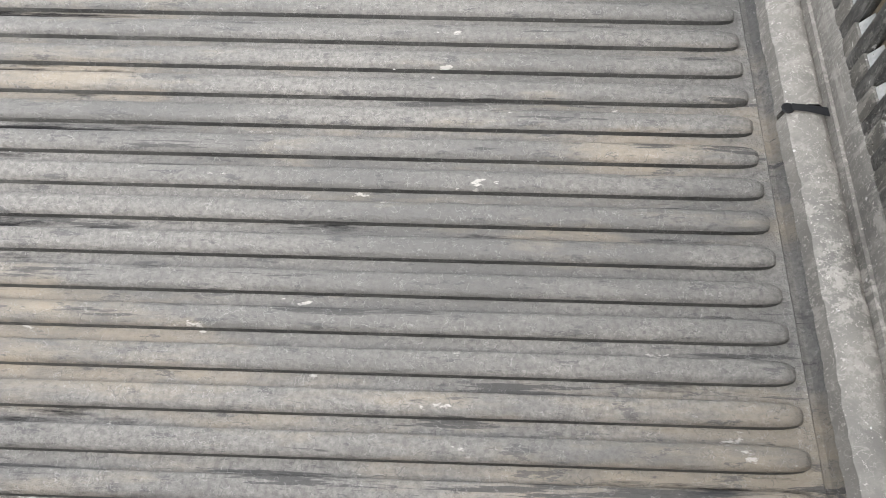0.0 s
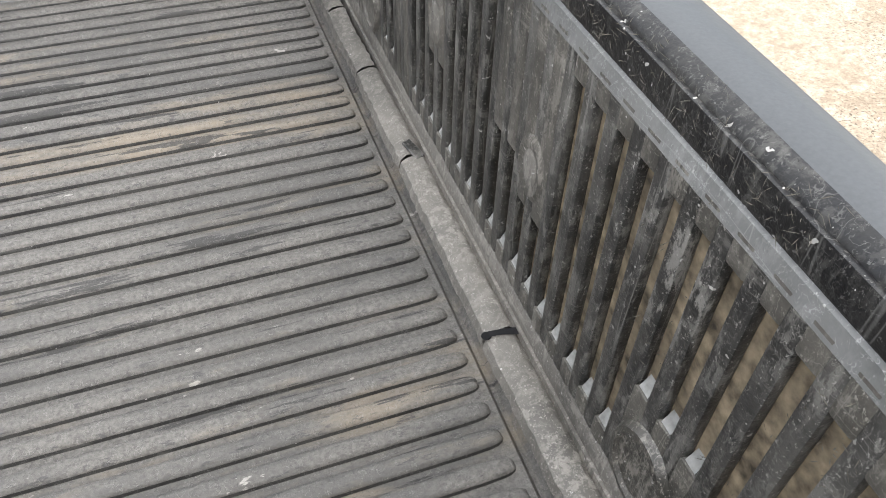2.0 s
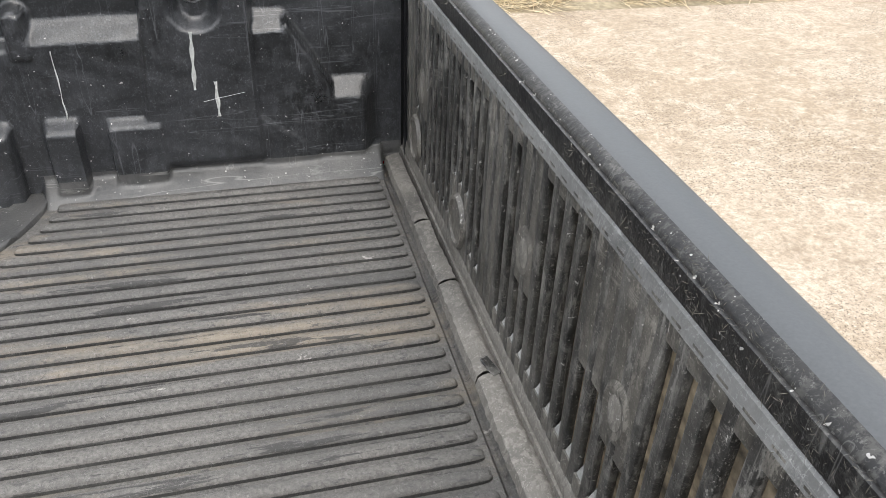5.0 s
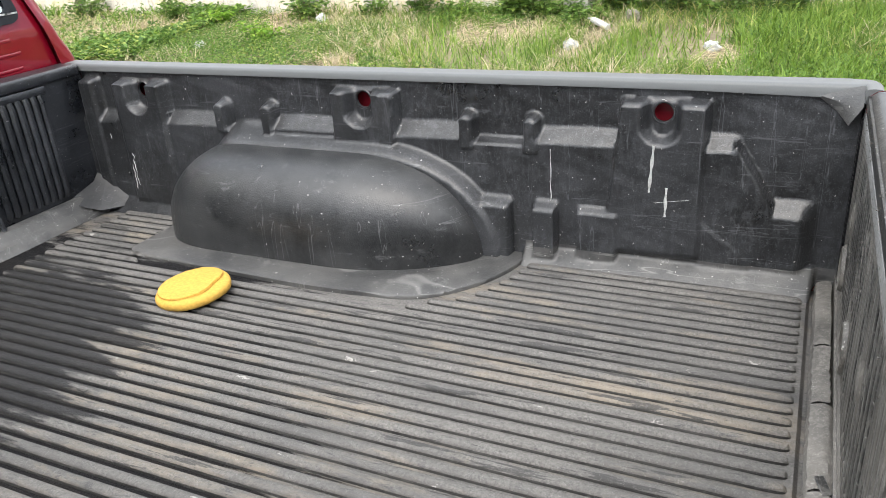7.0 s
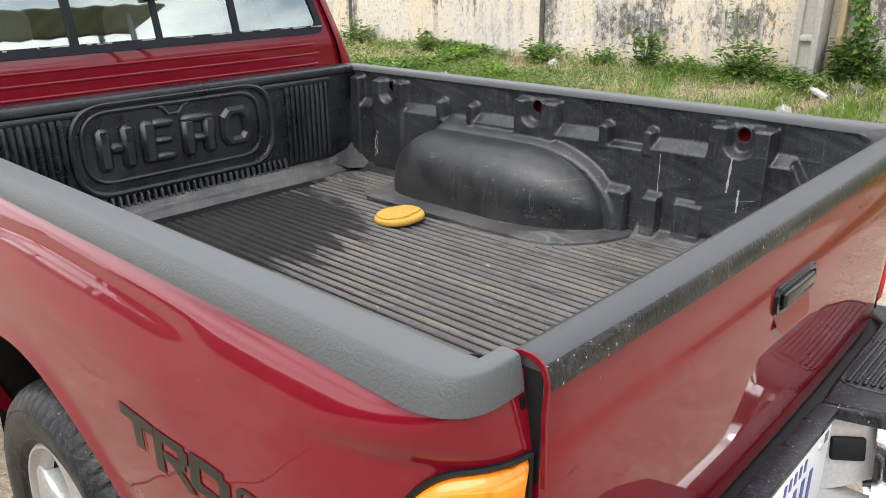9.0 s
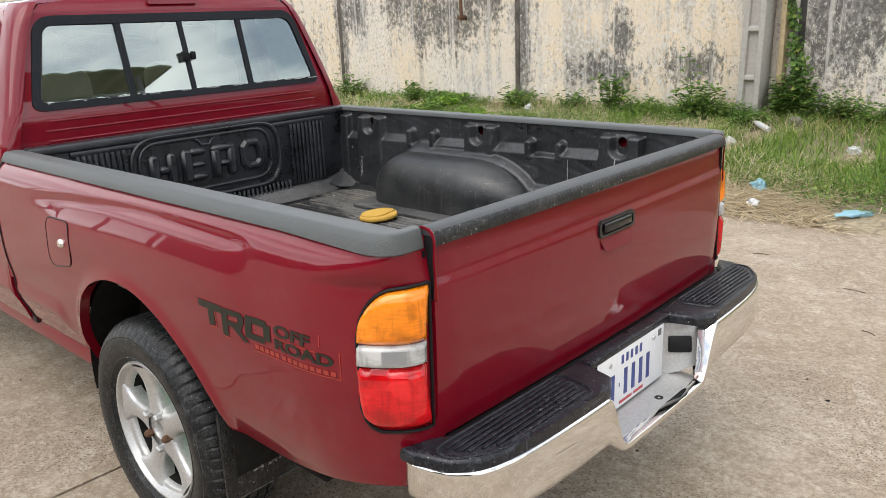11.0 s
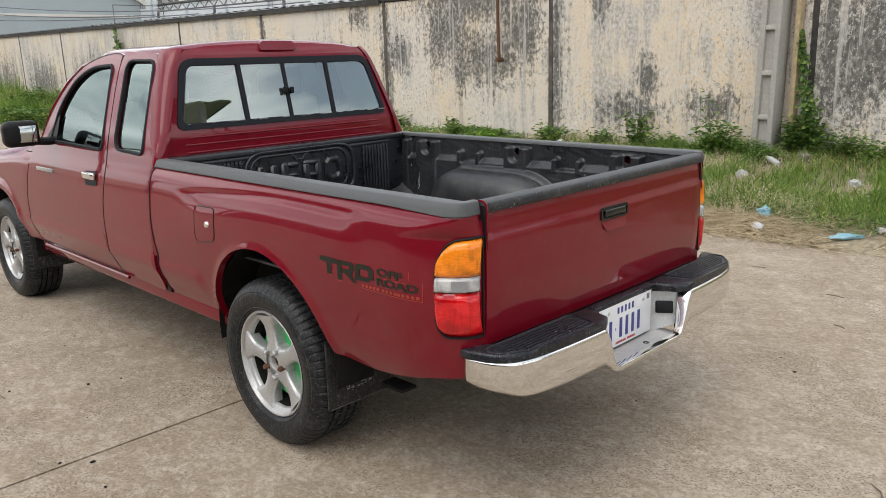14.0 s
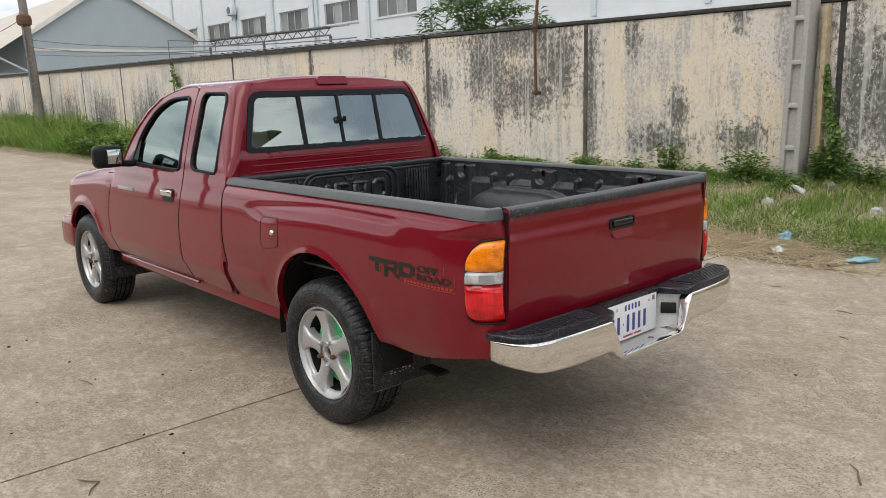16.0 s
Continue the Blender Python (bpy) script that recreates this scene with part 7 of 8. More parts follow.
# ---- the yellow disc left in the bed ----
def build_yellow_disc():
    """A puck of foam with a smaller pad torn loose on top of it, tilted on the ribs."""
    disc = tagged(new("foam_disc"), "round yellow foam disc with a torn edge on the floor", "foam disc")
    disc.matrix_world = pose(-0.166, 0.304, FLOOR_Z + 0.0115, 3.0, -4.0, 0) @ Matrix.Scale(0.94, 4)
    v, f = lathe([(0.0, 0.0), (0.073, 0.0), (0.0785, 0.003), (0.0800, 0.010), (0.0795, 0.015), (0.0770, 0.0185), (0.071, 0.020), (0.0, 0.020)], 64, (0, 0, 0), "z", lambda i, j: 0.0008 * math.sin(j * 0.5))
    build("body", v, f, YELLOW, disc, angle=55)

    def ragged(i, j):
        a = 2 * math.pi * j / 72
        if i == 6:
            return 0.0
        bite = 0.016 * max(0.0, math.cos(a - 0.15)) ** 6 + 0.005 * max(0.0, math.cos(a + 0.9)) ** 8
        return (-bite * (1 if i > 1 else 0.9) + 0.0012 * noise.noise((math.cos(a) * 5, math.sin(a) * 5, i))) if i > 0 else 0.0

    v, f = lathe([(0.0, 0.0), (0.068, 0.0), (0.0715, 0.0015), (0.0705, 0.0045), (0.064, 0.0065), (0.050, 0.0072), (0.0, 0.0075)], 72, (-0.006, 0.004, 0.0195), "z", ragged)
    v = [(x, y, z + 0.0012 * noise.noise((x * 45, y * 45, 0)) + 0.07 * max(0, x - 0.02) * (1 if z > 0.0235 else 0)) for x, y, z in v]
    build("torn_pad", v, f, YELLOW, disc, "torn raised pad of foam", angle=50)


build_yellow_disc()


# ---- the pole, pipe and boards at the wall ----
def build_concrete_pole():
    """A precast pole with a ladder of sunk panels on its face."""
    pole = tagged(new("concrete_pole"), "grey precast concrete pole with sunk rectangular panels", "pole")
    x0, x1, y0, y1, top = -1.225, -0.995, 6.42, 6.70, 7.4
    floors = [0.20 + 0.485 * k for k in range(15)]
    shrink = lambda z: 1.0 - 0.028 * (z - 0.6)
    mid = (x0 + x1) / 2

    def taper(bm):
        for v in bm.verts:
            v.co.x = mid + (v.co.x - mid) * shrink(v.co.z) + 0.018 * (v.co.z - 0.6)
    bm = bmesh.new()
    add_box(bm, x0 + 0.02, x1 - 0.004, y0 + 0.055, y1, -0.2, top, 0.008, 1)
    taper(bm)
    part("core", bm, POST_CONCRETE, pole)
    for a, b in ((x0, x0 + 0.062), (x1 - 0.062, x1)):
        bm = bmesh.new()
        add_box(bm, a, b, y0, y1 - 0.004, -0.2, top, 0.010, 2)
        taper(bm)
        part("flange", bm, POST_CONCRETE, pole)
    for z in floors:
        bm = bmesh.new()
        add_box(bm, x0 + 0.056, x1 - 0.056, y0 + 0.006, y0 + 0.07, z, z + 0.055, 0.010, 2)
        taper(bm)
        part("rung", bm, POST_CONCRETE, pole)
    tagged(box("timber_board", -0.90, -0.848, 6.60, 6.728, 0.1, 2.30, TAN_BOARD, None, 0.004), "ochre timber board standing against the wall", "board")
    return pole


def build_pipe():
    pts = [(-5.19, 6.66, 1.42), (-5.20, 6.655, 1.8), (-5.21, 6.66, 2.3), (-5.16, 6.665, 2.8), (-5.15, 6.66, 3.4)]
    pipe = tagged(build("rusty_pipe", *tube_along(pts, 0.024, 8), RUST, None), "rusty steel pipe hung on the wall", "pipe")
    loops = []
    for z in (2.34, 2.38, 2.42):
        loops = [(-5.21 + 0.05 * math.cos(a), 6.66 + 0.045 * math.sin(a), z + 0.02 * math.sin(2 * a)) for a in np.linspace(0, 6.1, 14)]
        build("wire_tie", *tube_along(loops, 0.008, 5), RUST, pipe, "twisted rusty wire")
    build("foot", *tube_along([(-5.19, 6.74, 1.42), (-5.19, 6.60, 1.41)], 0.03, 8), RUST, pipe)


# ---- foliage ----
def blades(name, x, y, z, height, width, lean, rng, material, label, category, bend=0.6):
    """Tufts of narrow bent blades as one mesh."""
    n = len(x)
    a = rng.uniform(0, 2 * np.pi, n)
    dx, dy = np.cos(a), np.sin(a)
    b = a + np.pi / 2 + rng.normal(0, 0.3, n)
    wx, wy = np.cos(b) * width * 0.5, np.sin(b) * width * 0.5
    rows = []
    for s, w in ((0.0, 1.0), (0.4, 0.85), (0.75, 0.55)):
        out = lean * height * (s * 0.5 + bend * s * s)
        h = height * s * (1 - 0.35 * np.clip(lean, 0, 2) * s * bend)
        for g in (-1, 1):
            rows.append(np.stack([x + dx * out + g * wx * w, y + dy * out + g * wy * w, z + h], 1))
    out = lean * height * (0.5 + bend)
    rows.append(np.stack([x + dx * out, y + dy * out, z + height * (1 - 0.35 * np.clip(lean, 0, 2) * bend)], 1))
    verts = np.stack(rows, 1).reshape(-1, 3)
    k = np.arange(n)[:, None] * 7
    quads = np.concatenate([k + [0, 1, 3, 2], k + [2, 3, 5, 4]], 0).tolist()
    tris = (k + [4, 5, 6]).tolist()
    return tagged(build(name, verts.tolist(), quads + tris, material, None, smooth=False), label, category, kind="stuff")


def ground_z(x, y):
    return np.array([max(verge_height(float(a), float(b)), YARD) for a, b in zip(x, y)])


def build_grass():
    rng = np.random.default_rng(4)
    # near stretch, fine blades
    for name, x_low, x_high, count, wide, label in (
            ("grass", -6.0, 7.0, 112000, 0.0070, "rough green grass with yellow blades on the verge"),
            ("far_grass", -45.0, -6.0, 62000, 0.016, "tall green grass along the foot of the wall")):
        x = rng.uniform(x_low, x_high, count)
        v = rng.uniform(0, 1, count)
        edge = np.array([verge_edge(float(a)) for a in x])
        y = edge + 0.48 + v * (6.72 - edge - 0.48)
        thick = 0.5 + 0.9 * patch(x, y, 0.9, 1.5) + 0.5 * patch(x, y, 3.5, 8.0)
        near_edge = np.clip((y - edge - 0.50) / 0.22, 0.06, 1)
        share = np.where(x > -6, np.clip(0.25 + 0.32 * (x + 3.2), 0.22, 1), 0.8)
        dry = np.clip(0.9 - 2.2 * np.clip(patch(x, y, 0.75, 21.0) + 0.45 * patch(x, y, 2.4, 23.0) - 0.02, 0, 1), 0.25, 1)
        dry = np.where(x > -1.3, np.maximum(dry, 0.92), dry)
        keep = rng.uniform(0, 1, count) < np.clip(thick + 0.42, 0.12, 1) * near_edge * share * dry
        for lx, ly in ((-0.90, 5.50), (0.21, 5.45), (-0.80, 6.02), (-0.14, 4.26)):
            keep &= np.hypot(x - lx - 0.05, (y - ly + 0.16) * 0.6) > 0.15  # pressed down round the litter
        x, y = x[keep], y[keep]
        n = len(x)
        tall = 0.06 + 0.075 * np.clip((y - 3.9) / 2.5, 0, 1) + 0.06 * np.clip(patch(x, y, 0.7, 5.0) + 0.3, 0, 1)
        if name == "far_grass":
            tall = (tall * 1.6 + 0.10 * np.clip(patch(x, y, 0.5, 9.0) + 0.35, 0, 1)) * np.clip((-x - 4) / 8, 0.40, 3.0)
        height = tall * rng.uniform(0.55, 1.5, n)
        blades(name, x, y, ground_z(x, y) - 0.005, height, wide * rng.uniform(0.6, 1.4, n), rng.uniform(0.2, 1.5, n), rng, GRASS, label, "grass")
    # dry stalks through the green
    x, y = rng.uniform(-9, 7, 24000), rng.uniform(4.1, 6.7, 24000)
    keep = patch(x, y, 0.8, 2.2) + 0.3 * patch(x, y, 3.0, 6.2) > np.where(x > -1.2, 0.18, 0.05)
    x, y = x[keep], y[keep]
    n = len(x)
    blades("dry_grass", x, y, ground_z(x, y), rng.uniform(0.08, 0.22, n), rng.uniform(0.003, 0.007, n), rng.uniform(0.4, 2.2, n), rng, STRAW, "thin yellow dry grass stalks among the green", "dry grass")
    # straw mat lying on the edge of the concrete
    x = np.concatenate([rng.uniform(-5, 7, 40000), rng.uniform(-40, -5, 9000)])
    edge = np.array([verge_edge(float(a)) for a in x])
    y = edge + np.clip(rng.normal(0.36, 0.21, len(x)), -0.04, 0.95)
    keep = (patch(x, y, 1.4, 3.3) > -0.32)
    x, y = x[keep], y[keep]
    n = len(x)
    at = np.stack([x, y, ground_z(x, y) + rng.uniform(0.003, 0.035, n)], 1)
    a = rng.normal(0.2, 1.0, n)
    along = np.stack([np.cos(a), np.sin(a), rng.normal(0, 0.16, n)], 1)
    up = np.tile([0, 0, 1.0], (n, 1))
    tagged(leaf_cloud("straw", at, along, up, rng.uniform(0.06, 0.26, n), rng.uniform(0.004, 0.012, n), STRAW), "flattened dry straw along the concrete edge", "straw", kind="stuff")
    # flattened dry grass in patches through the verge
    x, y = rng.uniform(-8, 0.5, 22000), rng.uniform(4.3, 6.65, 22000)
    keep = patch(x, y, 0.75, 21.0) + 0.45 * patch(x, y, 2.4, 23.0) > 0.10
    x, y = x[keep], y[keep]
    n = len(x)
    a = rng.normal(0.4, 1.2, n)
    at = np.stack([x, y, ground_z(x, y) + rng.uniform(0.004, 0.055, n)], 1)
    along = np.stack([np.cos(a), np.sin(a), rng.normal(0.05, 0.2, n)], 1)
    tagged(leaf_cloud("dry_mat", at, along, np.tile([0, 0, 1.0], (n, 1)), rng.uniform(0.05, 0.20, n), rng.uniform(0.004, 0.010, n), STRAW), "flattened brown dry grass in patches", "dry grass", kind="stuff")
    # creeping broad-leaved weeds
    x = np.concatenate([np.where(rng.uniform(0, 1, 100000) < 0.62, rng.uniform(-6, -0.6, 100000), rng.uniform(-0.6, 6, 100000)), rng.uniform(-44, -6, 34000)])
    edge = np.array([verge_edge(float(a)) for a in x])
    y = edge + 0.3 + rng.uniform(0, 1, len(x)) * (6.7 - edge - 0.3)
    keep = patch(x, y, 0.65, 12.0) + 0.35 * patch(x, y, 2.6, 14.0) > np.where(x < -0.6, -0.02, 0.0)
    x, y = x[keep], y[keep]
    n = len(x)
    far = np.where(x < -5, 2.0, 1.0)
    at = np.stack([x, y, ground_z(x, y) + rng.uniform(0.01, 0.11, n) * (0.6 + 0.25 * far)], 1)
    a = rng.uniform(0, 6.283, n)
    along = np.stack([np.cos(a), np.sin(a), rng.uniform(-0.2, 0.7, n)], 1)
    tagged(leaf_cloud("creeping_weeds", at, along, np.tile([0, 0, 1.0], (n, 1)), rng.uniform(0.014, 0.042, n) * far, rng.uniform(0.010, 0.026, n) * far, LEAVES), "low creeping broad-leaved weeds in the grass", "weeds", kind="stuff")


def build_bush(x, y, radius, height, count, seed, label, material=None, leaf=0.06, stalk=None, droop=0.1):
    """A weed: a few stems from one root, leaves along and round them."""
    rng = np.random.default_rng(seed)
    z = verge_height(x, y)
    bush = tagged(new("weed_bush"), label, "weed")
    bush.matrix_world = pose(x, y, z)
    tips = []
    verts, faces = [], []
    stems = max(5, int(radius * 40))
    for i in range(stems):
        a, r = rng.uniform(0, 6.283), radius * math.sqrt(rng.uniform(0.05, 1))
        h = height * rng.uniform(0.55, 1.0) * (1 - 0.35 * (r / radius) ** 2)
        if stalk and i == 0:
            a, r, h = stalk
        end = np.array([r * math.cos(a), r * math.sin(a) * 0.7, h])
        pts = [np.array([0.25 * end[0], 0.25 * end[1], -0.02]), np.array([0.62 * end[0], 0.62 * end[1], h * 0.45]), end]
        v, f = tube_along(pts, [0.006, 0.005, 0.002], 4)
        k = len(verts)
        verts += [tuple(p) for p in v]
        faces += [tuple(j + k for j in g) for g in f]
        tips.append(pts)
    build("stem", verts, faces, WEED_STEM, bush)
    at, along = [], []
    for i in range(count):
        p = tips[i % stems]
        s = rng.uniform(0.12, 1.05)
        q = p[0] * (1 - s) ** 2 + p[1] * 2 * s * (1 - s) + p[2] * s * s
        a = rng.uniform(0, 6.283)
        d = np.array([math.cos(a), math.sin(a), rng.uniform(-0.25, 0.6)])
        at.append(q + d * rng.uniform(0.0, 0.05) + rng.normal(0, 0.018 + 0.05 * radius, 3))
        along.append(d)
    at = np.array(at)
    at[:, 2] = np.maximum(at[:, 2], 0.01)
    leaf_cloud("foliage", at, along, np.tile([0, 0, 1.0], (count, 1)), rng.uniform(0.6, 1.3, count) * leaf, rng.uniform(0.6, 1.2, count) * leaf * 0.68, material or LEAVES, bush, droop=droop)
    return bush


def build_vine(x_of, y, z0, z1, spread, count, seed, label, leaf=0.06):
    rng = np.random.default_rng(seed)
    vine = tagged(new("wall_vine"), label, "vine")
    vine.matrix_world = pose(x_of(z0), y, z0)
    pts = [(x_of(z) - x_of(z0) + 0.02 * math.sin(z * 9), 0.04 * math.sin(z * 5), z - z0) for z in np.linspace(z0, z1, 14)]
    build("stem", *tube_along(pts, 0.007, 5), WEED_STEM, vine)
    z = z0 + (z1 - z0) * rng.uniform(0, 1, count) ** 1.35
    narrow = 1 - 0.7 * (z - z0) / (z1 - z0)
    at = np.stack([np.array([x_of(a) - x_of(z0) for a in z]) + rng.normal(0, spread, count) * narrow, rng.normal(0, 0.05, count) * narrow - 0.03, z - z0], 1)
    along = np.stack([rng.normal(0, 0.7, count), rng.normal(-0.35, 0.3, count), rng.normal(-0.5, 0.5, count)], 1)
    leaf_cloud("foliage", at, along, np.tile([0, -1.0, 0.4], (count, 1)), rng.uniform(0.6, 1.3, count) * leaf, rng.uniform(0.6, 1.2, count) * leaf * 0.75, DARK_LEAVES, vine)


def build_tree(x, y, base, top, radius, sprays, seed, label):
    """A young tree: trunk, limbs, and whorls of long drooping leaves at the twig ends."""
    rng = np.random.default_rng(seed)
    tree = tagged(new("tree"), label, "tree")
    tree.matrix_world = pose(x, y, YARD - 0.01)
    fork = base * 0.75
    build("trunk", *tube_along([(0, 0, -0.1), (0.05, 0.03, fork * 0.5), (0.0, 0.0, fork), (0.02, 0, base + 0.2)], [0.09, 0.075, 0.06, 0.03], 10), BARK, tree)
    at, along, size = [], [], []
    for i in range(sprays):
        a, r, h = rng.uniform(0, 6.283), radius * math.sqrt(rng.uniform(0.02, 1)), rng.uniform(0, 1)
        end = np.array([r * math.cos(a), r * math.sin(a) * 0.8, base + (top - base) * h * (1 - 0.45 * (r / radius) ** 2)])
        if i < 18:
            build("limb", *tube_along([(0, 0, fork * rng.uniform(0.8, 1.0)), tuple(end * [0.5, 0.5, 1] - [0, 0, 0.25 * (end[2] - fork)]), tuple(end)], [0.025, 0.016, 0.006], 6), BARK, tree)
        m = rng.integers(9, 16)
        for j in range(m):
            b = 2.4 * j + rng.uniform(-0.3, 0.3)
            d = np.array([math.cos(b), math.sin(b), rng.uniform(-0.15, 0.75)])
            at.append(end + [0, 0, -0.010 * j] + d * 0.02)
            along.append(d)
            size.append(rng.uniform(0.15, 0.27))
    n = len(at)
    leaf_cloud("crown", at, along, np.tile([0, 0, 1.0], (n, 1)), size, np.array(size) * rng.uniform(0.20, 0.28, n), TREE_LEAVES, tree, droop=0.35)


# ---- beyond the wall ----
def build_white_building():
    house = tagged(new("white_building"), "white clad factory building with grey sliding windows", "building")
    Y = 20.0
    bays = [-26.31 - 4.28 * k for k in range(-5, 7)]
    sill, top = 4.93, 5.93
    cuts = sorted([b for a in bays for b in (a, a + 2.78)])
    xs = [-62.0] + cuts + [3.0]
    for i in range(len(xs) - 1):
        a, b = xs[i], xs[i + 1]
        opening = i % 2 == 1
        spans = ((-0.2, sill), (top, 9.5)) if opening else ((-0.2, 9.5),)
        for z0, z1 in spans:
            part("wall", bm_box(a, b, Y, Y + 0.25, z0, z1), CLAD_WHITE, house)
        if opening:
            w = tagged(new("window"), "grey sliding window")
            w.parent = house
            for z0, z1 in ((sill, sill + 0.05), (top - 0.05, top)):
                part("frame", bm_box(a + 0.003, b - 0.003, Y + 0.05, Y + 0.12, z0, z1), FRAME_GREY, w)
            for k in range(5):
                x = a + 0.028 + (b - a - 0.056) * k / 4
                part("mullion", bm_box(x - 0.025, x + 0.025, Y + 0.045, Y + 0.125, sill + 0.052, top - 0.052), FRAME_GREY, w)
            for k in range(4):
                x = a + 0.028 + (b - a - 0.056) * k / 4
                part("pane", bm_box(x + 0.027, x + (b - a - 0.056) / 4 - 0.027, Y + 0.08, Y + 0.09, sill + 0.053, top - 0.053), PANE if (k + i) % 3 else PANE_PALE, w)
            part("sill", bm_box(a - 0.08, b + 0.08, Y - 0.06, Y - 0.003, sill - 0.06, sill + 0.006), CLAD_WHITE, w)
            part("lintel", bm_box(a - 0.10, b + 0.10, Y - 0.05, Y - 0.003, top - 0.004, top + 0.11), CLAD_WHITE, w)
    for x in [-22.66 - 4.28 * k for k in range(-5, 7)]:
        part("pilaster", bm_box(x - 0.11, x + 0.11, Y - 0.10, Y - 0.004, 3.93, 9.5), CLAD_TRIM, house, "blue-white pilaster")
    part("plinth", bm_box(-62.0, 3.0, Y - 0.16, Y - 0.005, -0.2, 3.86), CLAD_WHITE, house, "white lower wall")
    part("roof", bm_box(-62.0, 3.0, Y - 0.5, Y + 12, 9.51, 9.7), SHEET, house, "grey sheet roof")
    # pipe down the front
    build("downpipe", *tube_along([(-31.9, Y - 0.14, 8.0), (-31.9, Y - 0.14, 6.7), (-31.4, Y - 0.14, 6.2), (-31.35, Y - 0.14, 5.0), (-31.35, Y - 0.14, 3.95)], 0.045, 8), FRAME_GREY, house)
    # air conditioner on brackets
    ac = tagged(new("air_conditioner"), "white outdoor air conditioner hung on the facade", "air conditioner")
    ac.matrix_world = pose(-39.75, Y - 0.41, 6.25) @ Matrix.Scale(0.72, 4)
    box("case", -0.48, 0.48, 0.0, 0.36, 0.0, 0.72, CLAD_WHITE, ac, 0.02)
    build("fan_grille", *lathe([(0.0, -0.012), (0.10, -0.016), (0.28, -0.016), (0.30, -0.002)], 24, (-0.12, 0.0, 0.36)), STEEL, ac, "dark round fan grille")
    for x in (-0.35, 0.35):
        box("bracket", x - 0.02, x + 0.02, 0.02, 0.44, -0.05, -0.003, STEEL, ac)
        box("wall_arm", x - 0.018, x + 0.018, 0.40, 0.44, -0.4, -0.052, STEEL, ac)


def bm_box(x0, x1, y0, y1, z0, z1, bevel=0.0):
    bm = bmesh.new()
    add_box(bm, x0, x1, y0, y1, z0, z1, bevel, 1)
    return bm


def build_awning():
    """A sheet awning on a lattice girder before the white building."""
    awning = tagged(new("lattice_awning"), "dark steel lattice girder under a grey sheet awning", "awning")
    Y, a, b = 17.0, -37.2, -25.8
    drop = lambda x: 4.05 + (b - x) * 0.018
    for lift, name in ((0.0, "bottom_chord"), (0.30, "top_chord")):
        build(name, *tube_along([(a, Y, drop(a) + lift), (b, Y, drop(b) + lift)], 0.035, 6), STEEL, awning)
    n = 26
    for k in range(n):
        x, x2 = a + (b - a) * k / n, a + (b - a) * (k + 1) / n
        za, zb = (0.0, 0.30) if k % 2 else (0.30, 0.0)
        build("lattice_bar", *tube_along([(x, Y, drop(x) + za), (x2, Y, drop(x2) + zb)], 0.022, 5), STEEL, awning)
    rows = [[(x, y, drop(x) + 0.36 + z + 0.015 * math.sin(i * math.pi / 2)) for i, x in enumerate(np.linspace(a - 0.2, b + 0.2, 121))] for y, z in ((Y - 0.25, 0.0), (Y + 0.9, 0.06))]
    build("roof_sheet", *quad_grid(rows), SHEET, awning, "grey ribbed sheet")
    for x in (a, (a + b) / 2, b):
        box("post", x - 0.05, x + 0.05, Y - 0.05, Y + 0.05, -0.1, drop(x) - 0.036, STEEL, awning)


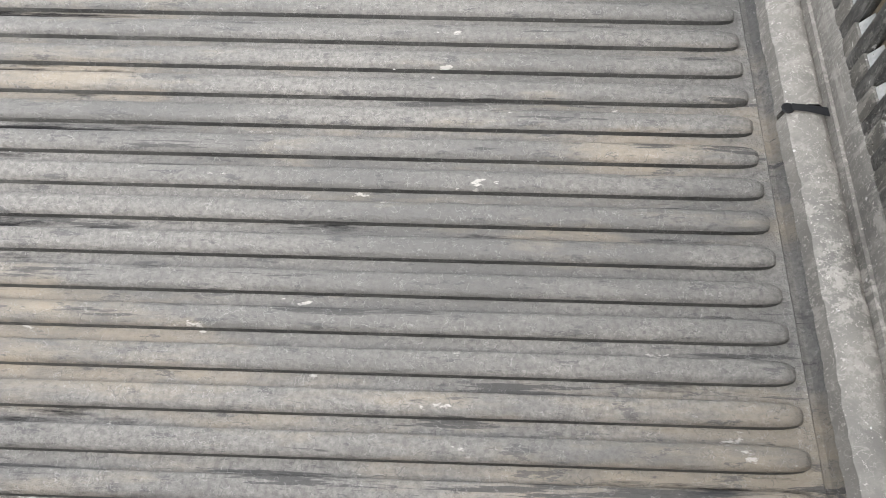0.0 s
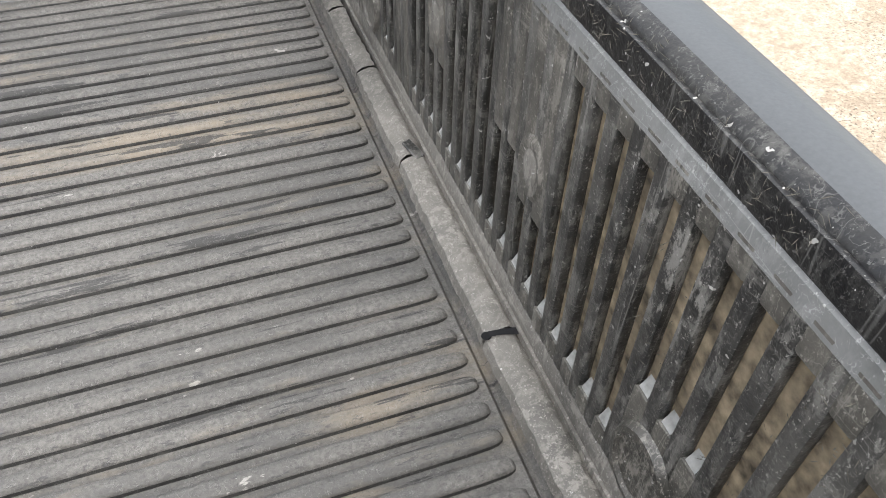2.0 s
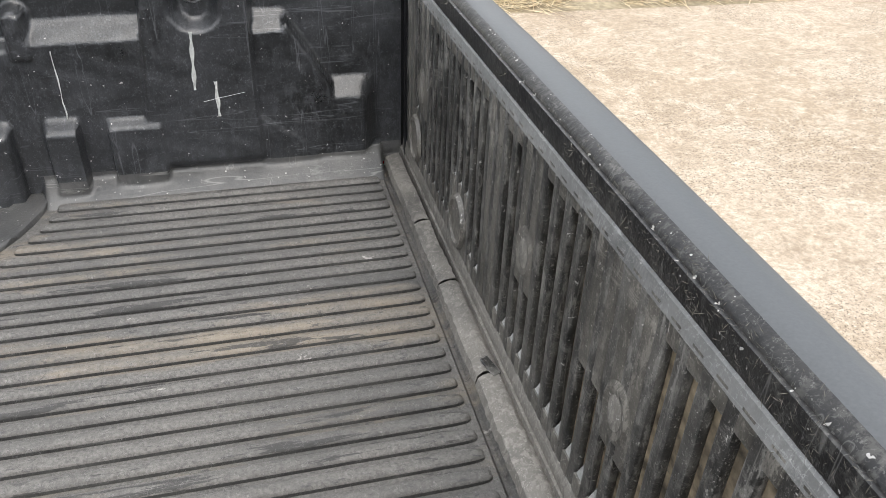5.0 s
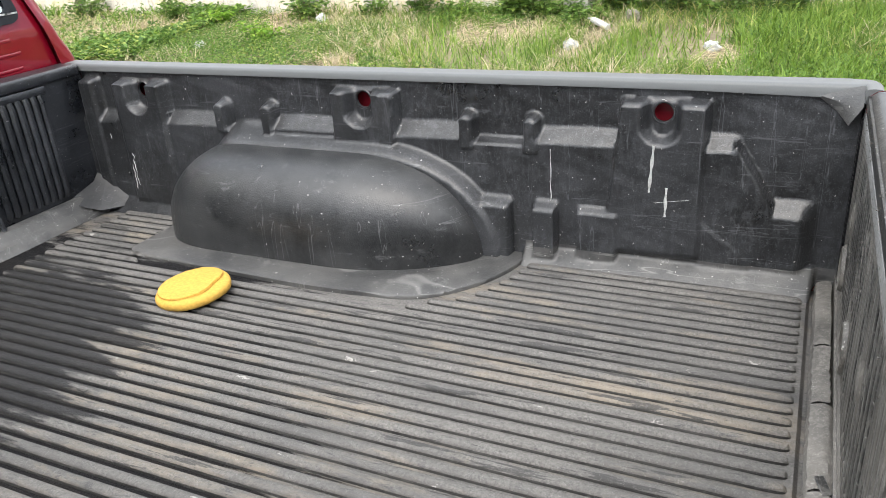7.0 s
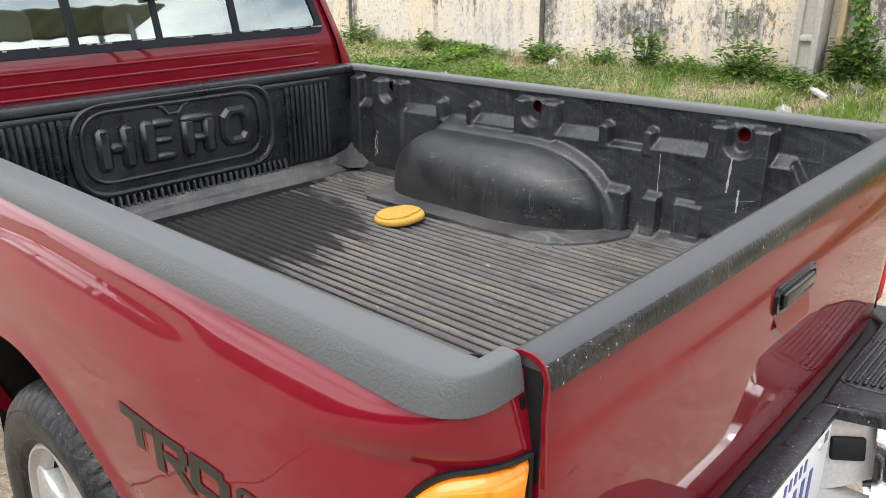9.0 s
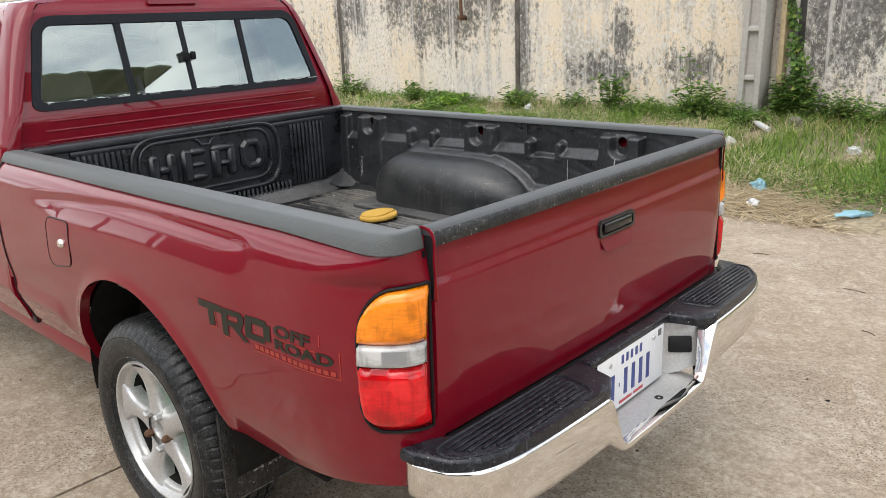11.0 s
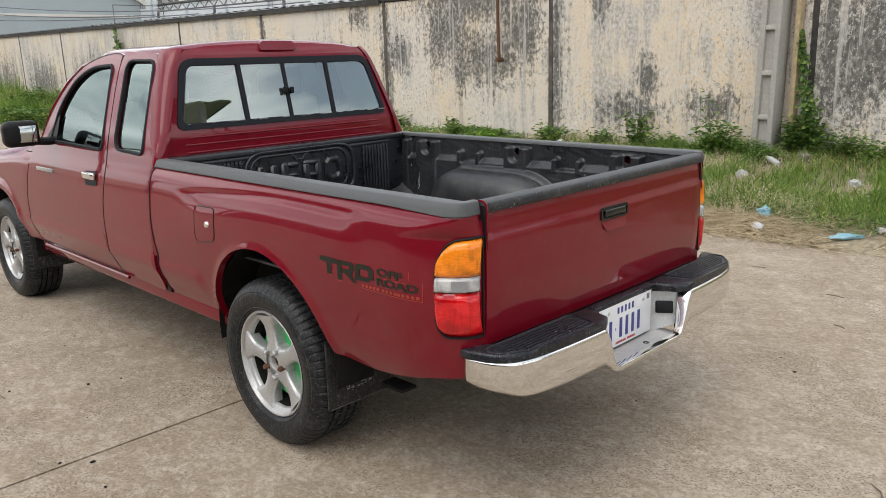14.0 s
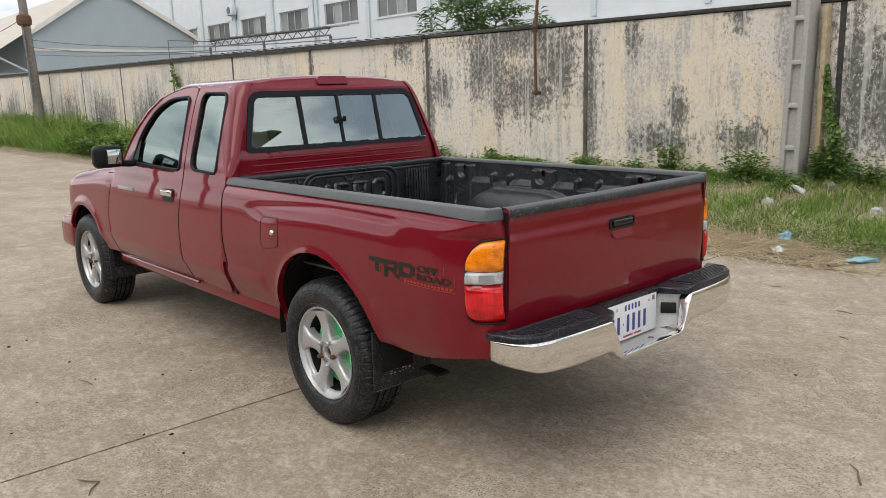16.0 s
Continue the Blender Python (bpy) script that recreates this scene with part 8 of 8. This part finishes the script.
def build_warehouse():
    shed = tagged(new("warehouse"), "blue-grey gabled warehouse with a tan sheet roof", "building")
    X, far = -42.0, -85.0
    yl, yr, ya, ze, za = 9.4, 18.3, 13.55, 5.05, 7.82
    v = [(X, yl, -0.2), (X, yr, -0.2), (X, yr, ze), (X, ya, za), (X, yl, ze), (far, yl, -0.2), (far, yr, -0.2), (far, yr, ze), (far, ya, za), (far, yl, ze)]
    build("wall", v, [(0, 1, 2, 3, 4), (5, 9, 8, 7, 6), (0, 4, 9, 5), (1, 6, 7, 2)], CLAD_BLUE, shed, smooth=False)
    # roof slopes of ribbed sheet, running past the gable
    for y1, z1 in ((yl - 1.7, 4.03), (yr + 0.35, 4.90)):
        rows = []
        n = 220
        for k in range(n + 1):
            x = X + 0.25 + (far - X - 0.5) * k / n
            r = 0.02 * (k % 4 == 0)
            rows.append([(x, ya, za + 0.10 + r), (x, (ya + y1) / 2, (za + z1) / 2 + 0.10 + r), (x, y1, z1 + 0.10 + r)])
        build("roof", *quad_grid(rows), ROOF_TAN, shed, "tan ribbed sheet roof", smooth=False)
    for y1, z1 in ((yl - 0.05, ze), (yr + 0.3, 4.93)):
        rows = [[(X + 0.27, y, z + d) for d in (-0.10, 0.17)] for y, z in ((ya, za), (y1, z1))]
        vv, ff = thick_grid(rows, (-0.06, 0, 0))
        build("barge_board", vv, ff, TRIM_CREAM, shed, "cream barge board", smooth=False)
    # low side bay under the eave, with a strut
    part("eave_fascia", bm_box(far, X - 0.3, yl - 1.75, yl - 1.66, 3.78, 4.12), TRIM_TAN, shed, "tan eave fascia")
    build("eave_strut", *tube_along([(X - 0.4, 9.38, 3.1), (X - 0.4, 7.75, 4.0)], 0.06, 6), CLAD_WHITE, shed, "white eave strut")
    part("belt", bm_box(X + 0.003, X + 0.04, yl, yr, 4.23, 4.36), TRIM_CREAM, shed, "pale belt rail")
    # pipe frame beside it
    rail = tagged(new("pipe_frame"), "thin grey pipe frame behind the wall", "frame")
    for pts in ([(-37.0, 14.6, -0.1), (-37.0, 14.6, 4.52)], [(-37.0, 14.6, 4.52), (-37.0, 17.2, 4.52)], [(-37.0, 17.2, -0.1), (-37.0, 17.2, 4.52)]):
        build("pipe", *tube_along(pts, 0.022, 6), STEEL, rail)


def build_old_pole():
    pole = tagged(new("utility_pole"), "old leaning grey pole wound with cables", "utility pole")
    pts = [(-29.9, 6.2, 0.0), (-30.1, 6.2, 1.6), (-30.25, 6.2, 3.4), (-30.45, 6.2, 5.4), (-30.6, 6.2, 7.5)]
    build("shaft", *tube_along(pts, [0.19, 0.18, 0.165, 0.15, 0.13], 10), OLD_TIMBER, pole)
    rng = random.Random(8)
    for i in range(5):
        z0, z1 = rng.uniform(1.2, 3.0), rng.uniform(4.2, 4.9)
        side = 0.20 + 0.06 * rng.random()
        pts = [(-30.05 - 0.10 * (z - 1) + side + 0.05 * math.sin(z * 5 + i), 6.02, z) for z in np.linspace(z0, z1, 12)]
        build("loose_cable", *tube_along(pts, 0.022, 5), STEEL, pole, "dangling dark cable")
    build("cable_coil", *lathe([(0.15, -0.22), (0.25, -0.15), (0.27, 0.0), (0.24, 0.16), (0.15, 0.22)], 14, (-30.30, 6.15, 4.62), "z"), RUST, pole, "brown coil of cable")
    hang = [((-30.2, 6.2, 3.63), (-16.6, 6.9, 2.72), 0.12), ((-30.2, 6.2, 3.9), (-13.0, 9.0, 2.85), 0.25), ((-30.4, 6.2, 4.75), (-52.0, 6.0, 5.5), 0.7), ((-30.2, 6.2, 3.35), (-15.0, 7.2, 2.66), 0.1)]
    for a, b, sag in hang:
        pts = [tuple(np.array(a) * (1 - s) + np.array(b) * s - [0, 0, 4 * sag * s * (1 - s)]) for s in np.linspace(0, 1, 16)]
        tagged(build("overhead_cable", *tube_along(pts, 0.014, 5), STEEL), "thin dark cable strung from the pole", "cable", "cables on the pole")


def build_canopy():
    """A flat canopy across the yard, mirrored in the cab's rear window."""
    shed = tagged(new("yard_canopy"), "dull green sheet canopy on thin steel posts", "canopy")
    for x, y in [(a, b) for a in (7.2, 8.2) for b in (-8.4, -4.2, 0.0, 4.1)]:
        build("post", *tube_along([(x + 0.25, y, -0.05), (x, y, 4.36 if x < 8 else 4.46)], 0.045, 8), STEEL, shed)
    rows = [[(x, y, z + 0.03 * (i % 2)) for i, y in enumerate(np.linspace(-9, 4.6, 69))] for x, z in ((7.0, 4.40), (8.35, 4.50))]
    build("roof", *thick_grid(rows, (0, 0, -0.03)), GREEN_SHEET, shed, smooth=False)


def build_reflection_shed():
    """An unseen shed added opposite the wall to put a dark band into the paint's reflections."""
    shed = tagged(new("reflection_shed"), "unseen long shed with a dark sheet roof, added for the paint's reflections", "shed")
    for x in np.arange(-38, 38.1, 6.0):
        box("post", x - 0.1, x + 0.1, -15.6, -15.4, -0.05, 4.3, STEEL, shed, 0.01)
    rows = [[(x, y, z + 0.04 * (i % 2)) for i, x in enumerate(np.linspace(-40, 40, 161))] for y, z in ((-14.6, 4.4), (-24.0, 6.4))]
    build("roof", *thick_grid(rows, (0, 0, -0.04)), GREEN_SHEET, shed, "dark green sheet roof", smooth=False)
    box("back_wall", -40, 40, -24.2, -23.9, -0.05, 6.2, DARK_WALL, shed, 0.0, "dark back wall")


# ---- litter ----
def crumpled(name, x, y, sx, sy, sz, seed, material, label, category, sink=0.2):
    rng = random.Random(seed)
    bm = bmesh.new()
    bmesh.ops.create_icosphere(bm, subdivisions=3, radius=1.0)
    z = max(YARD, verge_height(x, y)) if y > 3.3 else YARD
    for v in bm.verts:
        p = v.co.copy()
        k = 1 + 0.45 * noise.noise(p * 1.6 + Vector((seed, 0, 0))) + 0.25 * noise.noise(p * 4.0 + Vector((0, seed, 0)))
        v.co = Vector((p.x * sx * k, p.y * sy * k, p.z * sz * k + sz * (1 - sink)))
    ob = part(name, bm, material, None, angle=20)
    ob.matrix_world = pose(x, y, z, 0, 0, rng.uniform(0, 180))
    return tagged(ob, label, category)


def build_litter():
    crumpled("plastic_bag", -0.90, 5.50, 0.06, 0.045, 0.045, 1, LITTER, "crumpled white plastic bag in the grass", "litter")
    crumpled("plastic_bag", 0.21, 5.45, 0.06, 0.045, 0.045, 2, LITTER, "small white plastic bag in the grass", "litter")
    crumpled("plastic_bag", -0.14, 4.26, 0.06, 0.05, 0.05, 3, LITTER_BLUE, "pale blue plastic scrap on the straw", "litter")
    crumpled("plastic_wrapper", 0.62, 3.98, 0.12, 0.045, 0.022, 4, LITTER_BLUE, "flat blue and white wrapper on straw", "litter")
    crumpled("plastic_wrapper", 0.80, 4.20, 0.04, 0.035, 0.025, 9, LITTER, "white plastic scrap at the concrete edge", "litter")
    crumpled("stone", -0.05, 3.93, 0.05, 0.045, 0.035, 5, LITTER, "pale stone on the straw edge", "stone")
    crumpled("stone", -0.58, 6.32, 0.075, 0.06, 0.055, 6, STONE, "pale stone half sunk beside the pole", "stone")
    crumpled("plastic_bag", -3.80, 6.30, 0.05, 0.05, 0.05, 7, LITTER, "crumpled white plastic bag in weeds", "litter")
    crumpled("plastic_bag", -4.6, 5.3, 0.06, 0.05, 0.04, 8, LITTER, "small white plastic scrap in weeds", "litter")
    # an empty bottle on its side
    z = verge_height(-0.78, 6.0) + 0.075
    v, f = lathe([(0.0, -0.16), (0.030, -0.16), (0.036, -0.15), (0.036, 0.05), (0.030, 0.10), (0.014, 0.145), (0.014, 0.165), (0.0, 0.165)], 16, (0, 0, 0))
    bottle = tagged(build("plastic_bottle", v, f, LITTER), "empty white plastic bottle lying in the grass", "bottle")
    bottle.matrix_world = pose(-0.80, 6.02, z, 14, 0, 58) @ Matrix.Scale(0.75, 4)
    # leaves and twigs lying on the concrete
    rng = random.Random(17)
    for i, (x, y) in enumerate(((1.95, 0.05), (2.35, 0.62), (1.5, -1.5), (0.7, -2.0), (-0.2, -2.6), (2.2, -0.9), (-1.6, -1.9), (2.9, 1.2))):
        at = [(0, 0, 0.0)]
        ob = leaf_cloud("fallen_leaf", at, [(1, 0, 0.1)], [(0, 0, 1.0)], [rng.uniform(0.02, 0.04)], [rng.uniform(0.010, 0.018)], STRAW, fold=0.5)
        ob.matrix_world = pose(x, y, YARD + 0.004, 0, 0, rng.uniform(0, 360))
        tagged(ob, "small dry brown leaf on the concrete", "leaf", "dry leaves on the concrete")
    # crumbs of dry dirt
    for i, (x, y) in enumerate(((-2.39, -1.57), (-2.46, -1.45), (-1.80, -1.39), (-1.51, -1.51), (-1.39, -1.38), (-1.84, -0.96), (-1.18, -1.09), (-0.81, -1.24), (-1.49, -0.68),
                                (-1.13, -0.95), (-0.94, -1.90), (-0.39, -1.38), (-0.17, -1.42), (-0.48, -1.47), (-1.26, -1.71), (0.89, 0.47), (1.28, 1.23), (1.16, 1.37), (1.45, -0.42), (0.62, -1.26))):
        bm = bmesh.new()
        bmesh.ops.create_icosphere(bm, subdivisions=1, radius=1.0)
        r = rng.uniform(0.004, 0.009)
        for v in bm.verts:
            k = 1 + 0.5 * noise.noise(v.co * 1.9 + Vector((i * 3.0, 0, 0)))
            v.co = Vector((v.co.x * r * 1.4 * k, v.co.y * r * k, max(0.0, v.co.z * 0.5 + 0.3) * r * k))
        crumb = part("dirt_crumb", bm, UNDER, None, angle=20)
        crumb.matrix_world = pose(x, y, YARD + 0.0005, 0, 0, rng.uniform(0, 360))
        tagged(crumb, "small dark crumb of dirt on the concrete", "dirt crumb", "crumbs on the concrete")
    for i, (x, y, turn, size) in enumerate(((0.96, 2.56, -5, 0.11), (1.19, 2.02, -25, 0.07), (0.35, 2.9, 20, 0.09), (-1.45, -1.45, 12, 0.14))):
        straw = tagged(build("straw_piece", *tube_along([(0, 0, 0.003), (size * 0.5, 0.006, 0.005), (size, 0.0, 0.003)], 0.0022, 5), BARK), "single dry straw lying on the concrete", "straw", "straws on the concrete")
        straw.matrix_world = pose(x, y, YARD, 0, 0, turn)
    fork = tagged(build("twig", *tube_along([(0, 0, 0.006), (0.06, 0.03, 0.010), (0.08, 0.055, 0.008), (0.12, 0.01, 0.006), (0.16, -0.01, 0.005)], [0.002, 0.004, 0.004, 0.003, 0.002], 6), BARK), "forked dry twig lying on the concrete", "twig")
    fork.matrix_world = pose(-0.24, -1.83, YARD, 0, 0, 0)
    pts = [(0, 0, 0.006), (0.05, 0.012, 0.010), (0.11, 0.018, 0.007), (0.16, 0.05, 0.006)]
    twig = tagged(build("twig", *tube_along(pts, [0.004, 0.004, 0.003, 0.002], 6), BARK), "thin dry twig lying on the concrete", "twig")
    twig.matrix_world = pose(1.94, 0.27, YARD, 0, 0, 105)


TAN_BOARD = simple("ochre_board", (0.42, 0.33, 0.20), 0.85, 0, 18.0, 0.25, 0.3, 0.003)
BRIGHT_LEAVES = make_leaf("bright_leaves", (0.11, 0.24, 0.015), (0.24, 0.42, 0.04), (0.30, 0.42, 0.06), 0.3)
# dark colour for the back of the added shed that the paint mirrors
DARK_WALL = simple("dark_reflected_wall", (0.06, 0.055, 0.05), 0.9, 0, 3.0, 0.3, 0.0)
DARK_LEAVES = make_leaf("dark_bush_leaves", (0.040, 0.095, 0.018), (0.155, 0.270, 0.050), (0.32, 0.37, 0.08), 0.30)
WEED_STEM = simple("weed_stem", (0.10, 0.13, 0.04), 0.8, 0, 60.0, 0.3)
FRAME_GREY = simple("grey_window_frame", (0.42, 0.46, 0.48), 0.5, 0.1, 4.0, 0.1, 0.0)
PANE_PALE = simple("pale_window_pane", (0.30, 0.31, 0.31), 0.10, 0, 0.8, 0.25, 0.0, spread=0.5)
CLAD_TRIM = simple("blue_white_trim", (0.50, 0.56, 0.60), 0.7, 0, 2.0, 0.06, 0.0, spread=0.4)
TRIM_CREAM = simple("cream_trim", (0.70, 0.68, 0.62), 0.6, 0, 2.0, 0.08, 0.0)
TRIM_TAN = simple("tan_fascia", (0.46, 0.40, 0.31), 0.6, 0, 2.0, 0.08, 0.0)
GREEN_SHEET = simple("dull_green_sheet", (0.07, 0.10, 0.03), 0.6, 0.1, 3.0, 0.3, 0.0)

build_concrete_pole()
build_pipe()
build_grass()
SIDE_WEED = "green broad-leaved weeds against the wall"
build_bush(-1.66, 6.45, 0.30, 0.42, 420, 21, "leggy green weed with one tall stalk beside pole", leaf=0.075, stalk=(2.6, 0.18, 0.66))
build_bush(-1.42, 6.40, 0.30, 0.36, 620, 22, SIDE_WEED, leaf=0.058)
build_bush(-1.15, 6.30, 0.24, 0.24, 520, 35, SIDE_WEED, leaf=0.055)
build_bush(-0.95, 6.10, 0.24, 0.20, 480, 36, SIDE_WEED, leaf=0.050)
build_bush(-0.72, 6.56, 0.22, 0.56, 760, 23, "bushy green climber at the foot of the vine", DARK_LEAVES, leaf=0.070)
build_bush(-0.30, 6.50, 0.34, 0.32, 760, 24, SIDE_WEED, DARK_LEAVES, leaf=0.058)
build_bush(0.15, 6.40, 0.32, 0.28, 620, 37, SIDE_WEED, leaf=0.055)
build_bush(-2.76, 6.50, 0.20, 0.62, 260, 25, "upright green weed against the wall", leaf=0.085)
build_bush(-2.35, 6.50, 0.30, 0.22, 260, 26, SIDE_WEED, leaf=0.068)
build_bush(-4.15, 6.50, 0.34, 0.28, 380, 27, SIDE_WEED, leaf=0.07)
build_bush(-6.0, 6.45, 0.28, 0.30, 320, 28, SIDE_WEED, leaf=0.075)
build_bush(-5.1, 6.1, 0.22, 0.24, 300, 29, "bright yellow-green leafy weed in the grass", BRIGHT_LEAVES, 0.07)
build_bush(-2.9, 4.35, 0.20, 0.20, 300, 33, "bright yellow-green leafy weed in the grass", BRIGHT_LEAVES, 0.06)
build_bush(-4.1, 5.6, 0.25, 0.22, 320, 34, "bright yellow-green leafy weed in the grass", BRIGHT_LEAVES, 0.06)
build_bush(-7.4, 6.50, 0.35, 0.34, 320, 30, SIDE_WEED, leaf=0.075)
build_bush(-3.3, 6.50, 0.22, 0.24, 220, 31, SIDE_WEED, leaf=0.068)
build_bush(0.6, 6.45, 0.35, 0.34, 640, 32, SIDE_WEED, DARK_LEAVES, leaf=0.060)
for i, (bx, by, br, bh) in enumerate(((-18.6, 4.5, 0.5, 0.5), (-19.6, 4.5, 0.5, 0.45), (-17.4, 4.7, 0.5, 0.5), (-20.8, 4.6, 0.45, 0.5), (-16.0, 4.9, 0.6, 0.55), (-14.4, 5.2, 0.5, 0.5), (-12.6, 5.4, 0.5, 0.5), (-21.8, 5.6, 0.5, 0.8), (-24.0, 5.9, 0.6, 0.7), (-10.8, 5.8, 0.4, 0.4), (-26.5, 5.6, 0.7, 0.7), (-29.0, 6.0, 0.7, 0.8), (-32.0, 6.1, 0.8, 0.9))):
    build_bush(bx, by, br * 1.3, bh * 1.1, 1000, 40 + i, "dark green bush on the edge of the verge", DARK_LEAVES, 0.13)
build_vine(lambda z: -0.66 - 0.19 * (z - 0.6), 6.68, 0.45, 1.66, 0.052, 360, 51, "leafy green vine climbing the wall beside pole", 0.062)
build_vine(lambda z: -18.4 + 0.1 * math.sin(z * 4), 6.68, 1.85, 2.45, 0.12, 60, 52, "small green vine hanging on the wall", 0.12)
build_tree(-8.35, 8.4, 2.55, 3.55, 1.15, 150, 61, "young tree with long drooping green leaves")
build_tree(-6.75, 8.4, 2.50, 2.95, 0.38, 22, 62, "small sapling with narrow green leaves")
build_white_building()
build_awning()
build_warehouse()
build_old_pole()
build_canopy()
build_reflection_shed()
build_litter()
